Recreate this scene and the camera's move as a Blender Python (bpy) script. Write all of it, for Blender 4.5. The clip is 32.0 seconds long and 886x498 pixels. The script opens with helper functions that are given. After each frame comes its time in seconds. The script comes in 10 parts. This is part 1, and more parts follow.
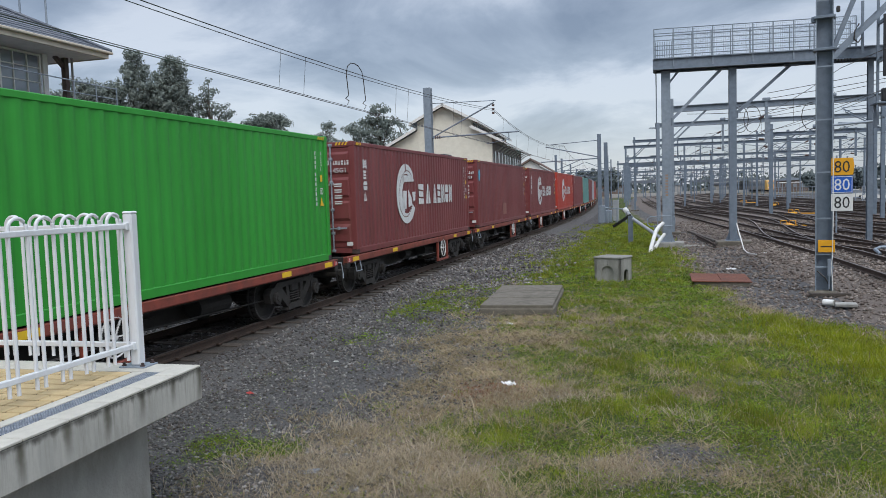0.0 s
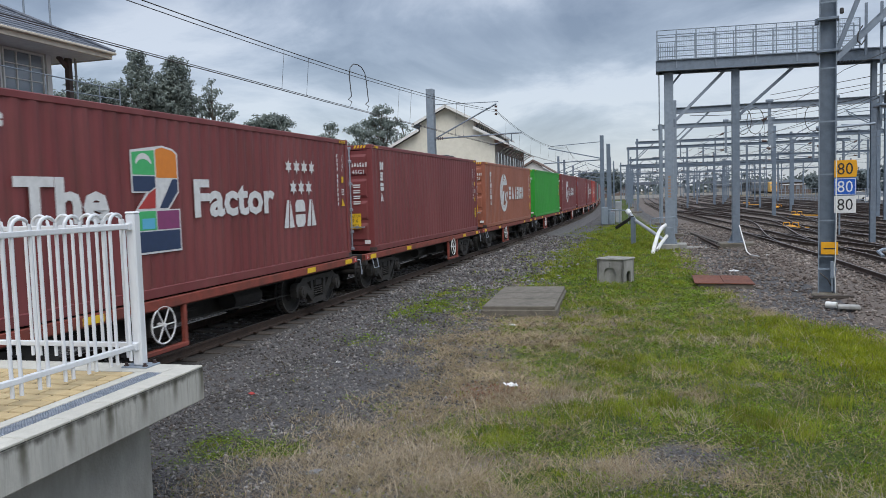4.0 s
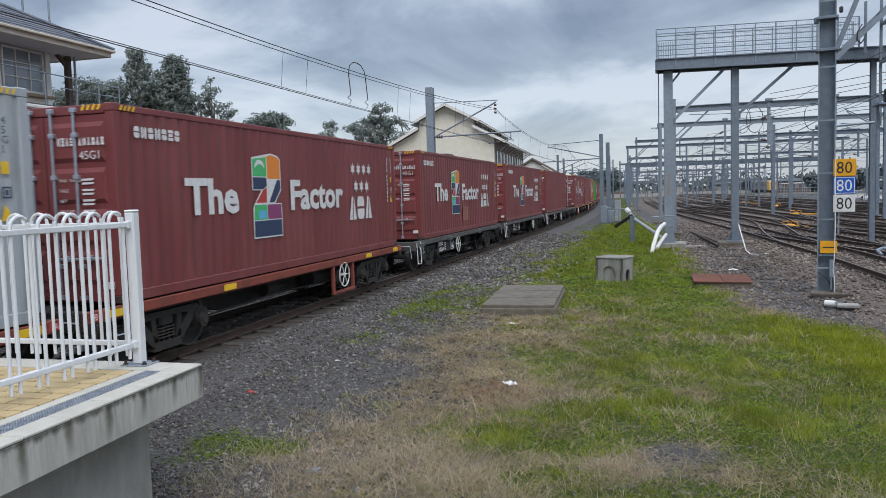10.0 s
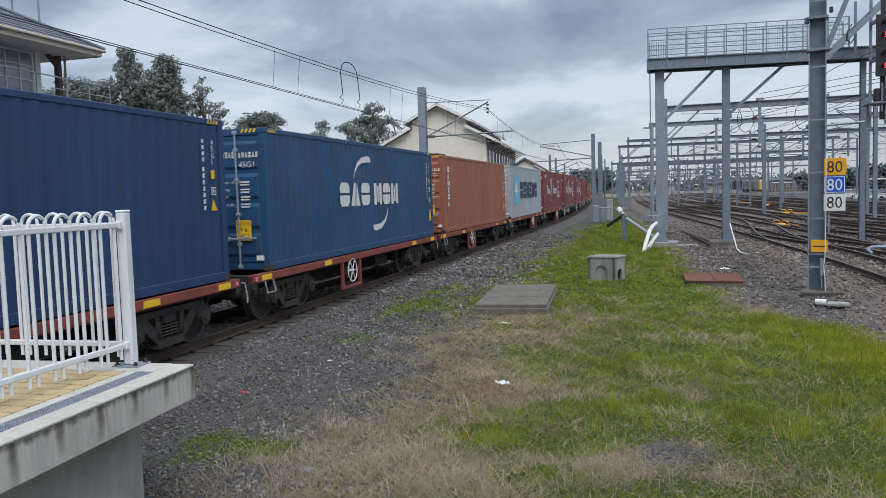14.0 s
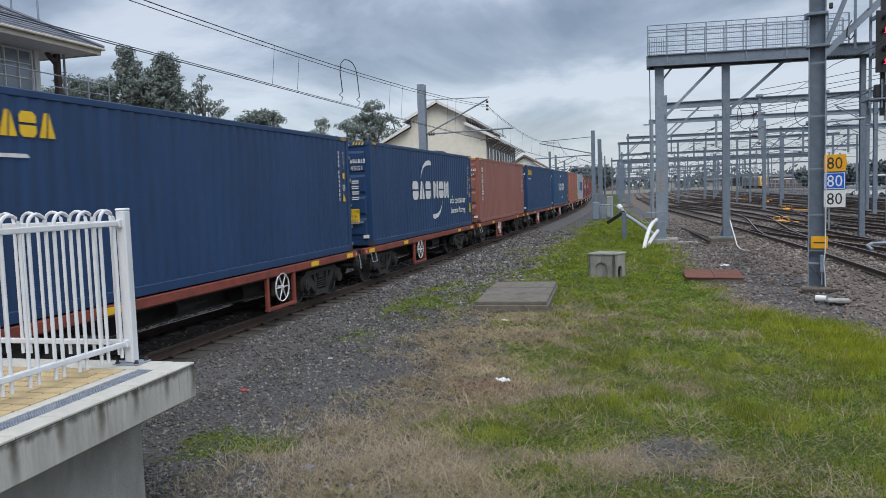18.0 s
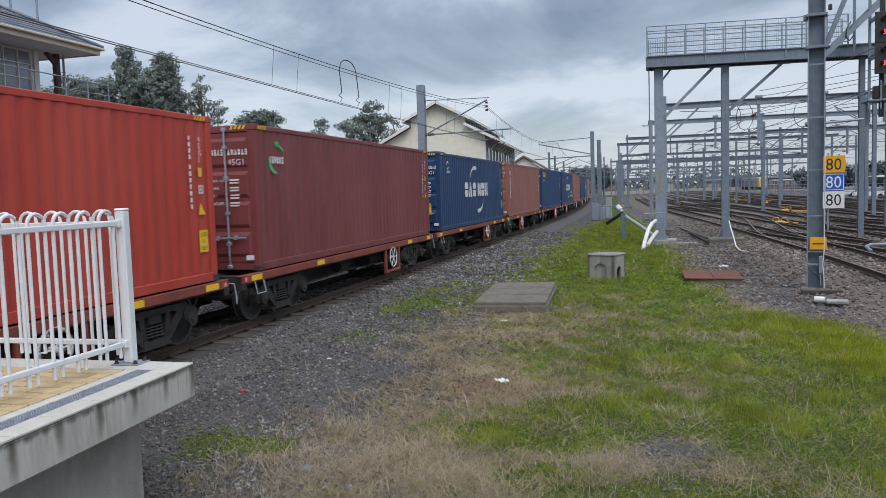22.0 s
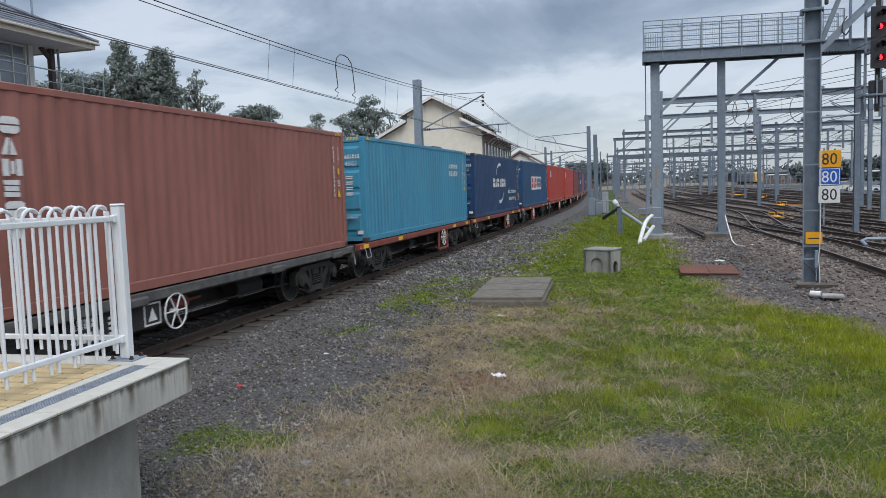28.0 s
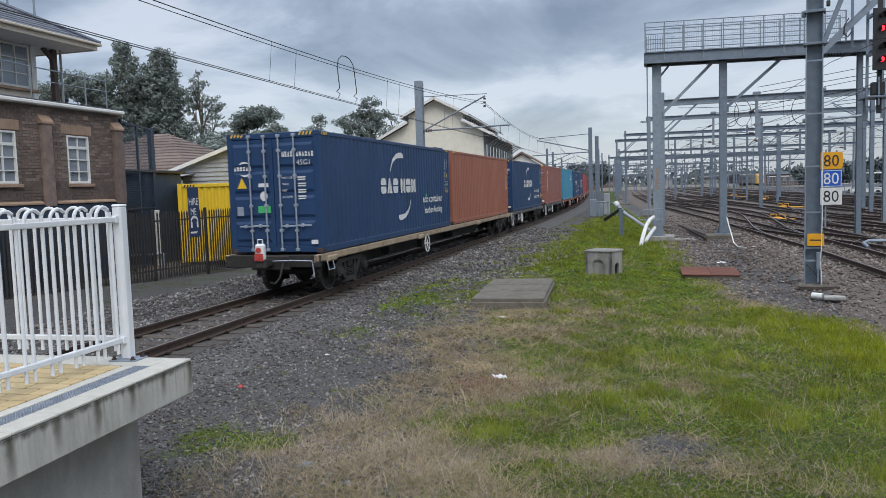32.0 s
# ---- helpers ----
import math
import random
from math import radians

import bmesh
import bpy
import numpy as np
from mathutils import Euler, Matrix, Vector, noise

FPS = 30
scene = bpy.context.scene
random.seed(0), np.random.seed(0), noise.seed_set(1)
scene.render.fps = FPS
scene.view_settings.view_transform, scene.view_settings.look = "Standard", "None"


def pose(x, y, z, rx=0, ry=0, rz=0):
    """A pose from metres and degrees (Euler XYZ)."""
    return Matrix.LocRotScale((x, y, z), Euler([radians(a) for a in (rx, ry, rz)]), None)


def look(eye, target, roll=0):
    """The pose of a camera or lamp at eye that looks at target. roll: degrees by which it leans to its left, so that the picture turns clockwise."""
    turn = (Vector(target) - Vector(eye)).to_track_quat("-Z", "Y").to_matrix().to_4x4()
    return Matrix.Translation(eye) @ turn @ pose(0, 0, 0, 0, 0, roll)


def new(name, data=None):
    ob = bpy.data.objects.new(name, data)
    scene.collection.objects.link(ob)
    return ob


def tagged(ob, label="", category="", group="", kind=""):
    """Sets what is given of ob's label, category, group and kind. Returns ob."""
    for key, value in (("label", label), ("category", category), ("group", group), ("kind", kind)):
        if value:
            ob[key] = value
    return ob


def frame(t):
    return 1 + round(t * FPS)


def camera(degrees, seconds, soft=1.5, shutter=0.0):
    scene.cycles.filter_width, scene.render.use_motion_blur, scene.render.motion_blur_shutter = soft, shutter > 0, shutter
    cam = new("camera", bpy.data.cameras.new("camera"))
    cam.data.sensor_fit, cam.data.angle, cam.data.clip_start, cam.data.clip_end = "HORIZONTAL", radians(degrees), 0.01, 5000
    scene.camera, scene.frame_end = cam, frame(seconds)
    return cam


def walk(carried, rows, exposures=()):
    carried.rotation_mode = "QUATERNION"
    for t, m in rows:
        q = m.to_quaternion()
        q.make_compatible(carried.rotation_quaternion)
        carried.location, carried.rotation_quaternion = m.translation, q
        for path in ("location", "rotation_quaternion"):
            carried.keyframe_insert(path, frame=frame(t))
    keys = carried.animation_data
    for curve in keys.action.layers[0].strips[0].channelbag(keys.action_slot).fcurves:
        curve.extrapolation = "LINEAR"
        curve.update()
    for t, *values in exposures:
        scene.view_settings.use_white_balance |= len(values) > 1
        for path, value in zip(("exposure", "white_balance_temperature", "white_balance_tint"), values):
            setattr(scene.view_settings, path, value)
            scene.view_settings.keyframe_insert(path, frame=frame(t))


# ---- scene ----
# Metres; z = 0 is the rail head of the freight track, +y runs along that track, away from the camera.
EYE = (0.0, 0.0, 2.478)
cam = camera(60.66, 32.0, soft=0.85, shutter=0.12)
walk(cam, [
    (0.0, look(EYE, (-5.549, 19.162, 1.053), -1.830)),
    (0.5, look(EYE, (-5.576, 19.154, 1.053), -1.843)),
    (1.0, look(EYE, (-5.569, 19.156, 1.058), -1.852)),
    (1.5, look(EYE, (-5.563, 19.158, 1.060), -1.808)),
    (2.0, look(EYE, (-5.573, 19.155, 1.059), -1.842)),
    (2.5, look(EYE, (-5.583, 19.153, 1.063), -1.866)),
    (3.0, look(EYE, (-5.593, 19.151, 1.074), -1.840)),
    (3.5, look(EYE, (-5.600, 19.149, 1.085), -1.760)),
    (5.5, look(EYE, (-5.627, 19.141, 1.080), -1.605)),
    (6.0, look(EYE, (-5.637, 19.139, 1.085), -1.640)),
    (6.5, look(EYE, (-5.648, 19.137, 1.104), -1.608)),
    (7.0, look(EYE, (-5.648, 19.137, 1.104), -1.608)),
    (7.5, look(EYE, (-5.648, 19.138, 1.118), -1.549)),
    (8.0, look(EYE, (-5.635, 19.140, 1.102), -1.595)),
    (8.5, look(EYE, (-5.627, 19.142, 1.095), -1.554)),
    (9.0, look(EYE, (-5.608, 19.147, 1.079), -1.603)),
    (9.5, look(EYE, (-5.588, 19.151, 1.056), -1.605)),
    (10.0, look(EYE, (-5.590, 19.149, 1.043), -1.645)),
    (10.5, look(EYE, (-5.563, 19.156, 1.033), -1.607)),
    (11.0, look(EYE, (-5.536, 19.163, 1.019), -1.678)),
    (11.5, look(EYE, (-5.506, 19.171, 1.013), -1.651)),
    (12.0, look(EYE, (-5.492, 19.176, 1.020), -1.657)),
    (12.5, look(EYE, (-5.465, 19.183, 1.012), -1.657)),
    (13.0, look(EYE, (-5.437, 19.192, 1.031), -1.723)),
    (13.5, look(EYE, (-5.441, 19.191, 1.034), -1.661)),
    (14.0, look(EYE, (-5.400, 19.203, 1.030), -1.731)),
    (14.5, look(EYE, (-5.370, 19.211, 1.024), -1.744)),
    (16.5, look(EYE, (-5.365, 19.211, 1.005), -1.849)),
    (17.0, look(EYE, (-5.381, 19.205, 0.988), -1.878)),
    (17.5, look(EYE, (-5.399, 19.198, 0.964), -1.866)),
    (18.0, look(EYE, (-5.402, 19.197, 0.961), -1.880)),
    (18.5, look(EYE, (-5.415, 19.193, 0.962), -1.885)),
    (19.0, look(EYE, (-5.415, 19.194, 0.968), -1.789)),
    (19.5, look(EYE, (-5.412, 19.195, 0.970), -1.822)),
    (20.0, look(EYE, (-5.417, 19.194, 0.972), -1.793)),
    (20.5, look(EYE, (-5.414, 19.195, 0.980), -1.831)),
    (21.0, look(EYE, (-5.403, 19.198, 0.986), -1.762)),
    (21.5, look(EYE, (-5.398, 19.201, 0.993), -1.750)),
    (22.0, look(EYE, (-5.380, 19.204, 0.975), -1.796)),
    (22.5, look(EYE, (-5.347, 19.213, 0.975), -1.787)),
    (23.0, look(EYE, (-5.324, 19.219, 0.963), -1.749)),
    (23.5, look(EYE, (-5.314, 19.221, 0.951), -1.724)),
    (24.0, look(EYE, (-5.292, 19.224, 0.920), -1.788)),
    (24.5, look(EYE, (-5.284, 19.224, 0.897), -1.787)),
    (25.0, look(EYE, (-5.276, 19.225, 0.879), -1.829)),
    (25.5, look(EYE, (-5.255, 19.229, 0.856), -1.827)),
    (27.5, look(EYE, (-5.302, 19.215, 0.847), -1.876)),
    (28.0, look(EYE, (-5.294, 19.217, 0.841), -1.852)),
    (28.5, look(EYE, (-5.297, 19.217, 0.847), -1.888)),
    (29.0, look(EYE, (-5.303, 19.217, 0.866), -1.906)),
    (29.5, look(EYE, (-5.310, 19.215, 0.868), -1.885)),
    (30.0, look(EYE, (-5.307, 19.214, 0.853), -1.779)),
    (30.5, look(EYE, (-5.316, 19.214, 0.871), -1.771)),
    (31.0, look(EYE, (-5.326, 19.210, 0.863), -1.729)),
    (31.5, look(EYE, (-5.320, 19.213, 0.874), -1.781)),
    (32.0, look(EYE, (-5.328, 19.210, 0.873), -1.760))])

# ---------------------------------------------------------------- sky and sun
world = bpy.data.worlds.new("overcast_sky")
scene.world = world
world.use_nodes = True
wn, wl = world.node_tree.nodes, world.node_tree.links
wn.clear()


def wnode(kind, **kw):
    n = wn.new(kind)
    for k, v in kw.items():
        n.inputs[k].default_value = v
    return n


w_out, w_bg = wn.new("ShaderNodeOutputWorld"), wn.new("ShaderNodeBackground")
w_sky = wn.new("ShaderNodeTexSky")
w_sky.sky_type, w_sky.sun_disc = "NISHITA", False
w_sky.sun_elevation, w_sky.sun_rotation = radians(52), radians(150)
w_tc = wn.new("ShaderNodeTexCoord")
w_sep = wn.new("ShaderNodeSeparateXYZ")
wl.new(w_tc.outputs["Generated"], w_sep.inputs[0])
# clouds: the direction is laid on a flat cloud base, so that they flatten towards the horizon
w_den = wn.new("ShaderNodeMath"); w_den.operation = "ADD"; w_den.inputs[1].default_value = 0.34
w_abs = wn.new("ShaderNodeMath"); w_abs.operation = "MAXIMUM"; w_abs.inputs[1].default_value = 0.0
wl.new(w_sep.outputs["Z"], w_abs.inputs[0]); wl.new(w_abs.outputs[0], w_den.inputs[0])
w_div = wn.new("ShaderNodeVectorMath"); w_div.operation = "DIVIDE"
w_comb = wn.new("ShaderNodeCombineXYZ"); w_comb.inputs["Z"].default_value = 1.0
wl.new(w_den.outputs[0], w_comb.inputs["X"]); wl.new(w_den.outputs[0], w_comb.inputs["Y"])
wl.new(w_tc.outputs["Generated"], w_div.inputs[0]); wl.new(w_comb.outputs[0], w_div.inputs[1])
w_map = wn.new("ShaderNodeMapping"); w_map.inputs["Location"].default_value = (3.1, 1.55, 0.4)
w_map.inputs["Scale"].default_value = (0.95, 0.95, 1.3)
wl.new(w_div.outputs[0], w_map.inputs["Vector"])
w_n1 = wnode("ShaderNodeTexNoise", Scale=1.5, Detail=11.0, Roughness=0.58, Distortion=0.5)
w_n2 = wnode("ShaderNodeTexNoise", Scale=0.62, Detail=4.0, Roughness=0.5)
wl.new(w_map.outputs[0], w_n1.inputs["Vector"]); wl.new(w_map.outputs[0], w_n2.inputs["Vector"])
w_add = wn.new("ShaderNodeMath"); w_add.operation = "MULTIPLY_ADD"; w_add.inputs[1].default_value = 0.55
wl.new(w_n2.outputs[0], w_add.inputs[0]); wl.new(w_n1.outputs[0], w_add.inputs[2])
# heavier banks of cloud and thinner places, with edges torn by the fine noise
w_jit = wn.new("ShaderNodeVectorMath"); w_jit.operation = "MULTIPLY_ADD"
w_jit.inputs[1].default_value, w_jit.inputs[2].default_value = (0.34, 0.34, 0.0), (-0.17, -0.17, 0.0)
w_n3 = wnode("ShaderNodeTexNoise", Scale=3.4, Detail=8.0, Roughness=0.6)
wl.new(w_map.outputs[0], w_n3.inputs["Vector"]); wl.new(w_n3.outputs["Color"], w_jit.inputs[0])
w_torn = wn.new("ShaderNodeVectorMath"); w_torn.operation = "ADD"
wl.new(w_div.outputs[0], w_torn.inputs[0]); wl.new(w_jit.outputs[0], w_torn.inputs[1])
w_dens = w_add.outputs[0]
for bx, by, rx, ry, k in ((-0.30, 1.76, 0.62, 0.26, 0.16), (0.32, 1.66, 0.45, 0.20, 0.08), (-0.08, 2.10, 0.34, 0.17, -0.10), (-0.55, 2.16, 0.42, 0.14, -0.05), (-1.05, 1.42, 0.34, 0.30, -0.05), (-0.62, 1.90, 0.26, 0.16, 0.07), (-0.34, 1.97, 0.34, 0.17, 0.10)):
    b1 = wn.new("ShaderNodeVectorMath"); b1.operation = "SUBTRACT"; b1.inputs[1].default_value = (bx, by, 0)
    b2 = wn.new("ShaderNodeVectorMath"); b2.operation = "MULTIPLY"; b2.inputs[1].default_value = (1 / rx, 1 / ry, 0)
    b3 = wn.new("ShaderNodeVectorMath"); b3.operation = "LENGTH"
    b4 = wn.new("ShaderNodeMapRange"); b4.interpolation_type = "SMOOTHSTEP"
    b4.inputs["To Min"].default_value, b4.inputs["To Max"].default_value = k, 0.0
    b5 = wn.new("ShaderNodeMath"); b5.operation = "ADD"
    wl.new(w_torn.outputs[0], b1.inputs[0]); wl.new(b1.outputs[0], b2.inputs[0]); wl.new(b2.outputs[0], b3.inputs[0])
    wl.new(b3.outputs["Value"], b4.inputs["Value"]); wl.new(b4.outputs[0], b5.inputs[0]); wl.new(w_dens, b5.inputs[1])
    w_dens = b5.outputs[0]
w_ramp = wn.new("ShaderNodeValToRGB")
wl.new(w_dens, w_ramp.inputs[0])
els = w_ramp.color_ramp.elements
els[0].position, els[0].color = 0.66, (0.74, 0.79, 0.88, 1)
els[1].position, els[1].color = 0.93, (0.22, 0.265, 0.355, 1)
e = els.new(0.74); e.color = (0.55, 0.61, 0.72, 1)
e = els.new(0.81); e.color = (0.385, 0.445, 0.55, 1)
# paler towards the horizon, brighter overhead, as an overcast sky is
w_hor = wn.new("ShaderNodeMapRange"); w_hor.inputs["From Min"].default_value = 0.0; w_hor.inputs["From Max"].default_value = 0.16
w_hor.inputs["To Min"].default_value = 0.6; w_hor.inputs["To Max"].default_value = 0.0
wl.new(w_sep.outputs["Z"], w_hor.inputs["Value"])
w_mix = wn.new("ShaderNodeMixRGB"); w_mix.inputs[2].default_value = (0.66, 0.715, 0.80, 1)
wl.new(w_hor.outputs[0], w_mix.inputs[0]); wl.new(w_ramp.outputs[0], w_mix.inputs[1])
w_zen = wn.new("ShaderNodeMapRange"); w_zen.inputs["From Min"].default_value = 0.28; w_zen.inputs["From Max"].default_value = 0.95
w_zen.inputs["To Min"].default_value = 1.0; w_zen.inputs["To Max"].default_value = 3.6
wl.new(w_sep.outputs["Z"], w_zen.inputs["Value"])
w_mul = wn.new("ShaderNodeVectorMath"); w_mul.operation = "SCALE"
wl.new(w_mix.outputs[0], w_mul.inputs[0]); wl.new(w_zen.outputs[0], w_mul.inputs["Scale"])
w_skys = wn.new("ShaderNodeVectorMath"); w_skys.operation = "SCALE"; w_skys.inputs["Scale"].default_value = 0.05
wl.new(w_sky.outputs[0], w_skys.inputs[0])
w_sum = wn.new("ShaderNodeVectorMath"); w_sum.operation = "ADD"
wl.new(w_mul.outputs[0], w_sum.inputs[0]); wl.new(w_skys.outputs[0], w_sum.inputs[1])
wl.new(w_sum.outputs[0], w_bg.inputs["Color"])
w_bg.inputs["Strength"].default_value = 0.785
wl.new(w_bg.outputs[0], w_out.inputs["Surface"])

sun = new("sun", bpy.data.lights.new("sun", "SUN"))
sun.data.energy, sun.data.angle, sun.data.color = 1.8, radians(35), (1.0, 0.97, 0.92)
sun.matrix_world = look((40, -60, 90), (0, 10, 0))
scene.view_settings.exposure = -0.15


# ---------------------------------------------------------------- materials
def mat(name, c1, c2=None, scale=6.0, rough=0.7, metal=0.0, bump=0.0, fine=60.0, dirt=None, dirt_amount=0.35,
        stretch=(1, 1, 1), rand=0.0, spec=0.5, dirt_scale=1.3):
    """Two tones mixed by noise, a second, larger stain, relief from fine noise, and a shift from piece to piece."""
    m = bpy.data.materials.new(name)
    m.use_nodes = True
    n, l = m.node_tree.nodes, m.node_tree.links
    b = n["Principled BSDF"]
    b.inputs["Roughness"].default_value, b.inputs["Metallic"].default_value = rough, metal
    b.inputs["Specular IOR Level"].default_value = spec
    tc, mp = n.new("ShaderNodeTexCoord"), n.new("ShaderNodeMapping")
    mp.inputs["Scale"].default_value = stretch
    l.new(tc.outputs["Object"], mp.inputs["Vector"])
    n1 = n.new("ShaderNodeTexNoise")
    n1.inputs["Scale"].default_value, n1.inputs["Detail"].default_value, n1.inputs["Roughness"].default_value = scale, 6, 0.6
    l.new(mp.outputs[0], n1.inputs["Vector"])
    mix = n.new("ShaderNodeMixRGB")
    c2 = c2 or tuple(v * 0.78 for v in c1)
    mix.inputs[1].default_value, mix.inputs[2].default_value = (*c1, 1), (*c2, 1)
    r1 = n.new("ShaderNodeMapRange")
    r1.inputs["From Min"].default_value, r1.inputs["From Max"].default_value = 0.35, 0.65
    l.new(n1.outputs[0], r1.inputs["Value"]); l.new(r1.outputs[0], mix.inputs[0])
    col = mix.outputs[0]
    if dirt:
        n2 = n.new("ShaderNodeTexNoise")
        n2.inputs["Scale"].default_value, n2.inputs["Detail"].default_value = dirt_scale, 8
        n2.inputs["Roughness"].default_value = 0.7
        l.new(mp.outputs[0], n2.inputs["Vector"])
        r2 = n.new("ShaderNodeMapRange")
        r2.inputs["From Min"].default_value, r2.inputs["From Max"].default_value = 0.48, 0.75
        r2.inputs["To Max"].default_value = dirt_amount
        l.new(n2.outputs[0], r2.inputs["Value"])
        mx = n.new("ShaderNodeMixRGB"); mx.inputs[2].default_value = (*dirt, 1)
        l.new(r2.outputs[0], mx.inputs[0]); l.new(col, mx.inputs[1])
        col = mx.outputs[0]
    if rand:
        oi = n.new("ShaderNodeObjectInfo")
        r3 = n.new("ShaderNodeMapRange")
        r3.inputs["To Min"].default_value, r3.inputs["To Max"].default_value = 1 - rand, 1 + rand
        l.new(oi.outputs["Random"], r3.inputs["Value"])
        hs = n.new("ShaderNodeHueSaturation")
        l.new(r3.outputs[0], hs.inputs["Value"]); l.new(col, hs.inputs["Color"])
        col = hs.outputs[0]
    l.new(col, b.inputs["Base Color"])
    if bump:
        n3 = n.new("ShaderNodeTexNoise")
        n3.inputs["Scale"].default_value, n3.inputs["Detail"].default_value = fine, 4
        l.new(tc.outputs["Object"], n3.inputs["Vector"])
        bp = n.new("ShaderNodeBump")
        bp.inputs["Strength"].default_value, bp.inputs["Distance"].default_value = bump, 0.02
        l.new(n3.outputs[0], bp.inputs["Height"]); l.new(bp.outputs[0], b.inputs["Normal"])
    return m


def island_mat(name, tones, rough=0.9, vary=0.0, scale=0.9, thin=0.0):
    """For joined small pieces: each piece takes its own tone."""
    m = bpy.data.materials.new(name)
    m.use_nodes = True
    n, l = m.node_tree.nodes, m.node_tree.links
    b = n["Principled BSDF"]
    b.inputs["Roughness"].default_value = rough
    b.inputs["Specular IOR Level"].default_value = 0.25
    g, r = n.new("ShaderNodeNewGeometry"), n.new("ShaderNodeValToRGB")
    el = r.color_ramp.elements
    el[0].color, el[1].color = (*tones[0], 1), (*tones[-1], 1)
    for i, c in enumerate(tones[1:-1]):
        x = el.new((i + 1) / (len(tones) - 1)); x.color = (*c, 1)
    l.new(g.outputs["Random Per Island"], r.inputs[0])
    col = r.outputs[0]
    if vary:
        tc, nz = n.new("ShaderNodeTexCoord"), n.new("ShaderNodeTexNoise")
        nz.inputs["Scale"].default_value, nz.inputs["Detail"].default_value = scale, 5
        l.new(tc.outputs["Object"], nz.inputs["Vector"])
        mr = n.new("ShaderNodeMapRange")
        mr.inputs["From Min"].default_value, mr.inputs["From Max"].default_value = 0.32, 0.68
        mr.inputs["To Min"].default_value, mr.inputs["To Max"].default_value = 1 - vary, 1 + vary
        l.new(nz.outputs[0], mr.inputs["Value"])
        hs = n.new("ShaderNodeHueSaturation")
        l.new(mr.outputs[0], hs.inputs["Value"]); l.new(col, hs.inputs["Color"])
        col = hs.outputs[0]
    l.new(col, b.inputs["Base Color"])
    if thin:      # light that comes through a leaf
        tr, mx = n.new("ShaderNodeBsdfTranslucent"), n.new("ShaderNodeMixShader")
        l.new(col, tr.inputs["Color"]); mx.inputs[0].default_value = thin
        l.new(b.outputs[0], mx.inputs[1]); l.new(tr.outputs[0], mx.inputs[2])
        l.new(mx.outputs[0], n["Material Output"].inputs["Surface"])
    return m


def paint(name, c, fade=None, rough=0.5, dirt=(0.10, 0.055, 0.035), amount=0.4):
    """Weathered container paint, with streaks that run down."""
    fade = fade or tuple(min(1, v * 1.25 + 0.01) for v in c)
    return mat(name, c, fade, 0.9, rough, 0.0, 0.12, 9.0, dirt, amount, (1.4, 1.4, 0.35), 0.0, 0.35, 2.2)


M = {}
M["maroon"] = paint("maroon_paint", (0.168, 0.038, 0.040), (0.21, 0.058, 0.058))
M["brown"] = paint("brown_paint", (0.255, 0.098, 0.076), (0.30, 0.122, 0.098))
M["rust_red"] = paint("rust_red_paint", (0.40, 0.042, 0.028), (0.44, 0.065, 0.045))
M["orange"] = paint("orange_paint", (0.295, 0.10, 0.06), (0.335, 0.125, 0.08))
M["green"] = paint("green_paint", (0.028, 0.27, 0.030), (0.035, 0.31, 0.038), dirt=(0.02, 0.14, 0.02), amount=0.2)
M["navy"] = paint("navy_paint", (0.014, 0.043, 0.112), (0.019, 0.055, 0.137), dirt=(0.03, 0.04, 0.062), amount=0.4)
M["navy2"] = paint("deep_blue_paint", (0.013, 0.043, 0.116), (0.018, 0.054, 0.138), dirt=(0.03, 0.035, 0.045), amount=0.4)
M["blue"] = paint("blue_paint", (0.015, 0.062, 0.145), (0.022, 0.078, 0.175), dirt=(0.05, 0.05, 0.055), amount=0.6)
M["sky_blue"] = paint("light_blue_paint", (0.045, 0.23, 0.36), (0.06, 0.27, 0.40), amount=0.3)
M["grey"] = paint("grey_paint", (0.34, 0.37, 0.40), (0.385, 0.415, 0.44), dirt=(0.15, 0.12, 0.095), amount=0.5)
M["teal"] = paint("teal_paint", (0.10, 0.25, 0.23), (0.13, 0.29, 0.27))
M["yellow"] = paint("yellow_paint", (0.72, 0.47, 0.02), (0.78, 0.54, 0.04), amount=0.2)
M["dark_cast"] = mat("dark_corner_steel", (0.045, 0.03, 0.03), (0.075, 0.05, 0.045), 14, 0.6, 0.2, 0.2)
M["white_mark"] = mat("white_marking", (0.74, 0.74, 0.73), (0.62, 0.62, 0.61), 9, 0.6)
M["yellow_mark"] = mat("yellow_marking", (0.80, 0.52, 0.02), (0.74, 0.45, 0.02), 9, 0.55)
M["black_mark"] = mat("black_marking", (0.02, 0.02, 0.022), (0.03, 0.03, 0.03), 9, 0.6)
M["red_mark"] = mat("red_marking", (0.47, 0.045, 0.04), (0.40, 0.045, 0.04), 9, 0.6)
M["dkblue_mark"] = mat("dark_blue_marking", (0.022, 0.042, 0.095), (0.026, 0.048, 0.11), 9, 0.6)
M["ltblue_mark"] = mat("light_blue_marking", (0.10, 0.42, 0.62), (0.12, 0.45, 0.65), 9, 0.6)
M["green_mark"] = mat("green_marking", (0.06, 0.42, 0.14), (0.07, 0.46, 0.16), 9, 0.6)
M["purple_mark"] = mat("purple_marking", (0.26, 0.05, 0.16), (0.22, 0.05, 0.14), 9, 0.6)
M["orange_mark"] = mat("orange_marking", (0.75, 0.24, 0.03), (0.7, 0.22, 0.03), 9, 0.6)
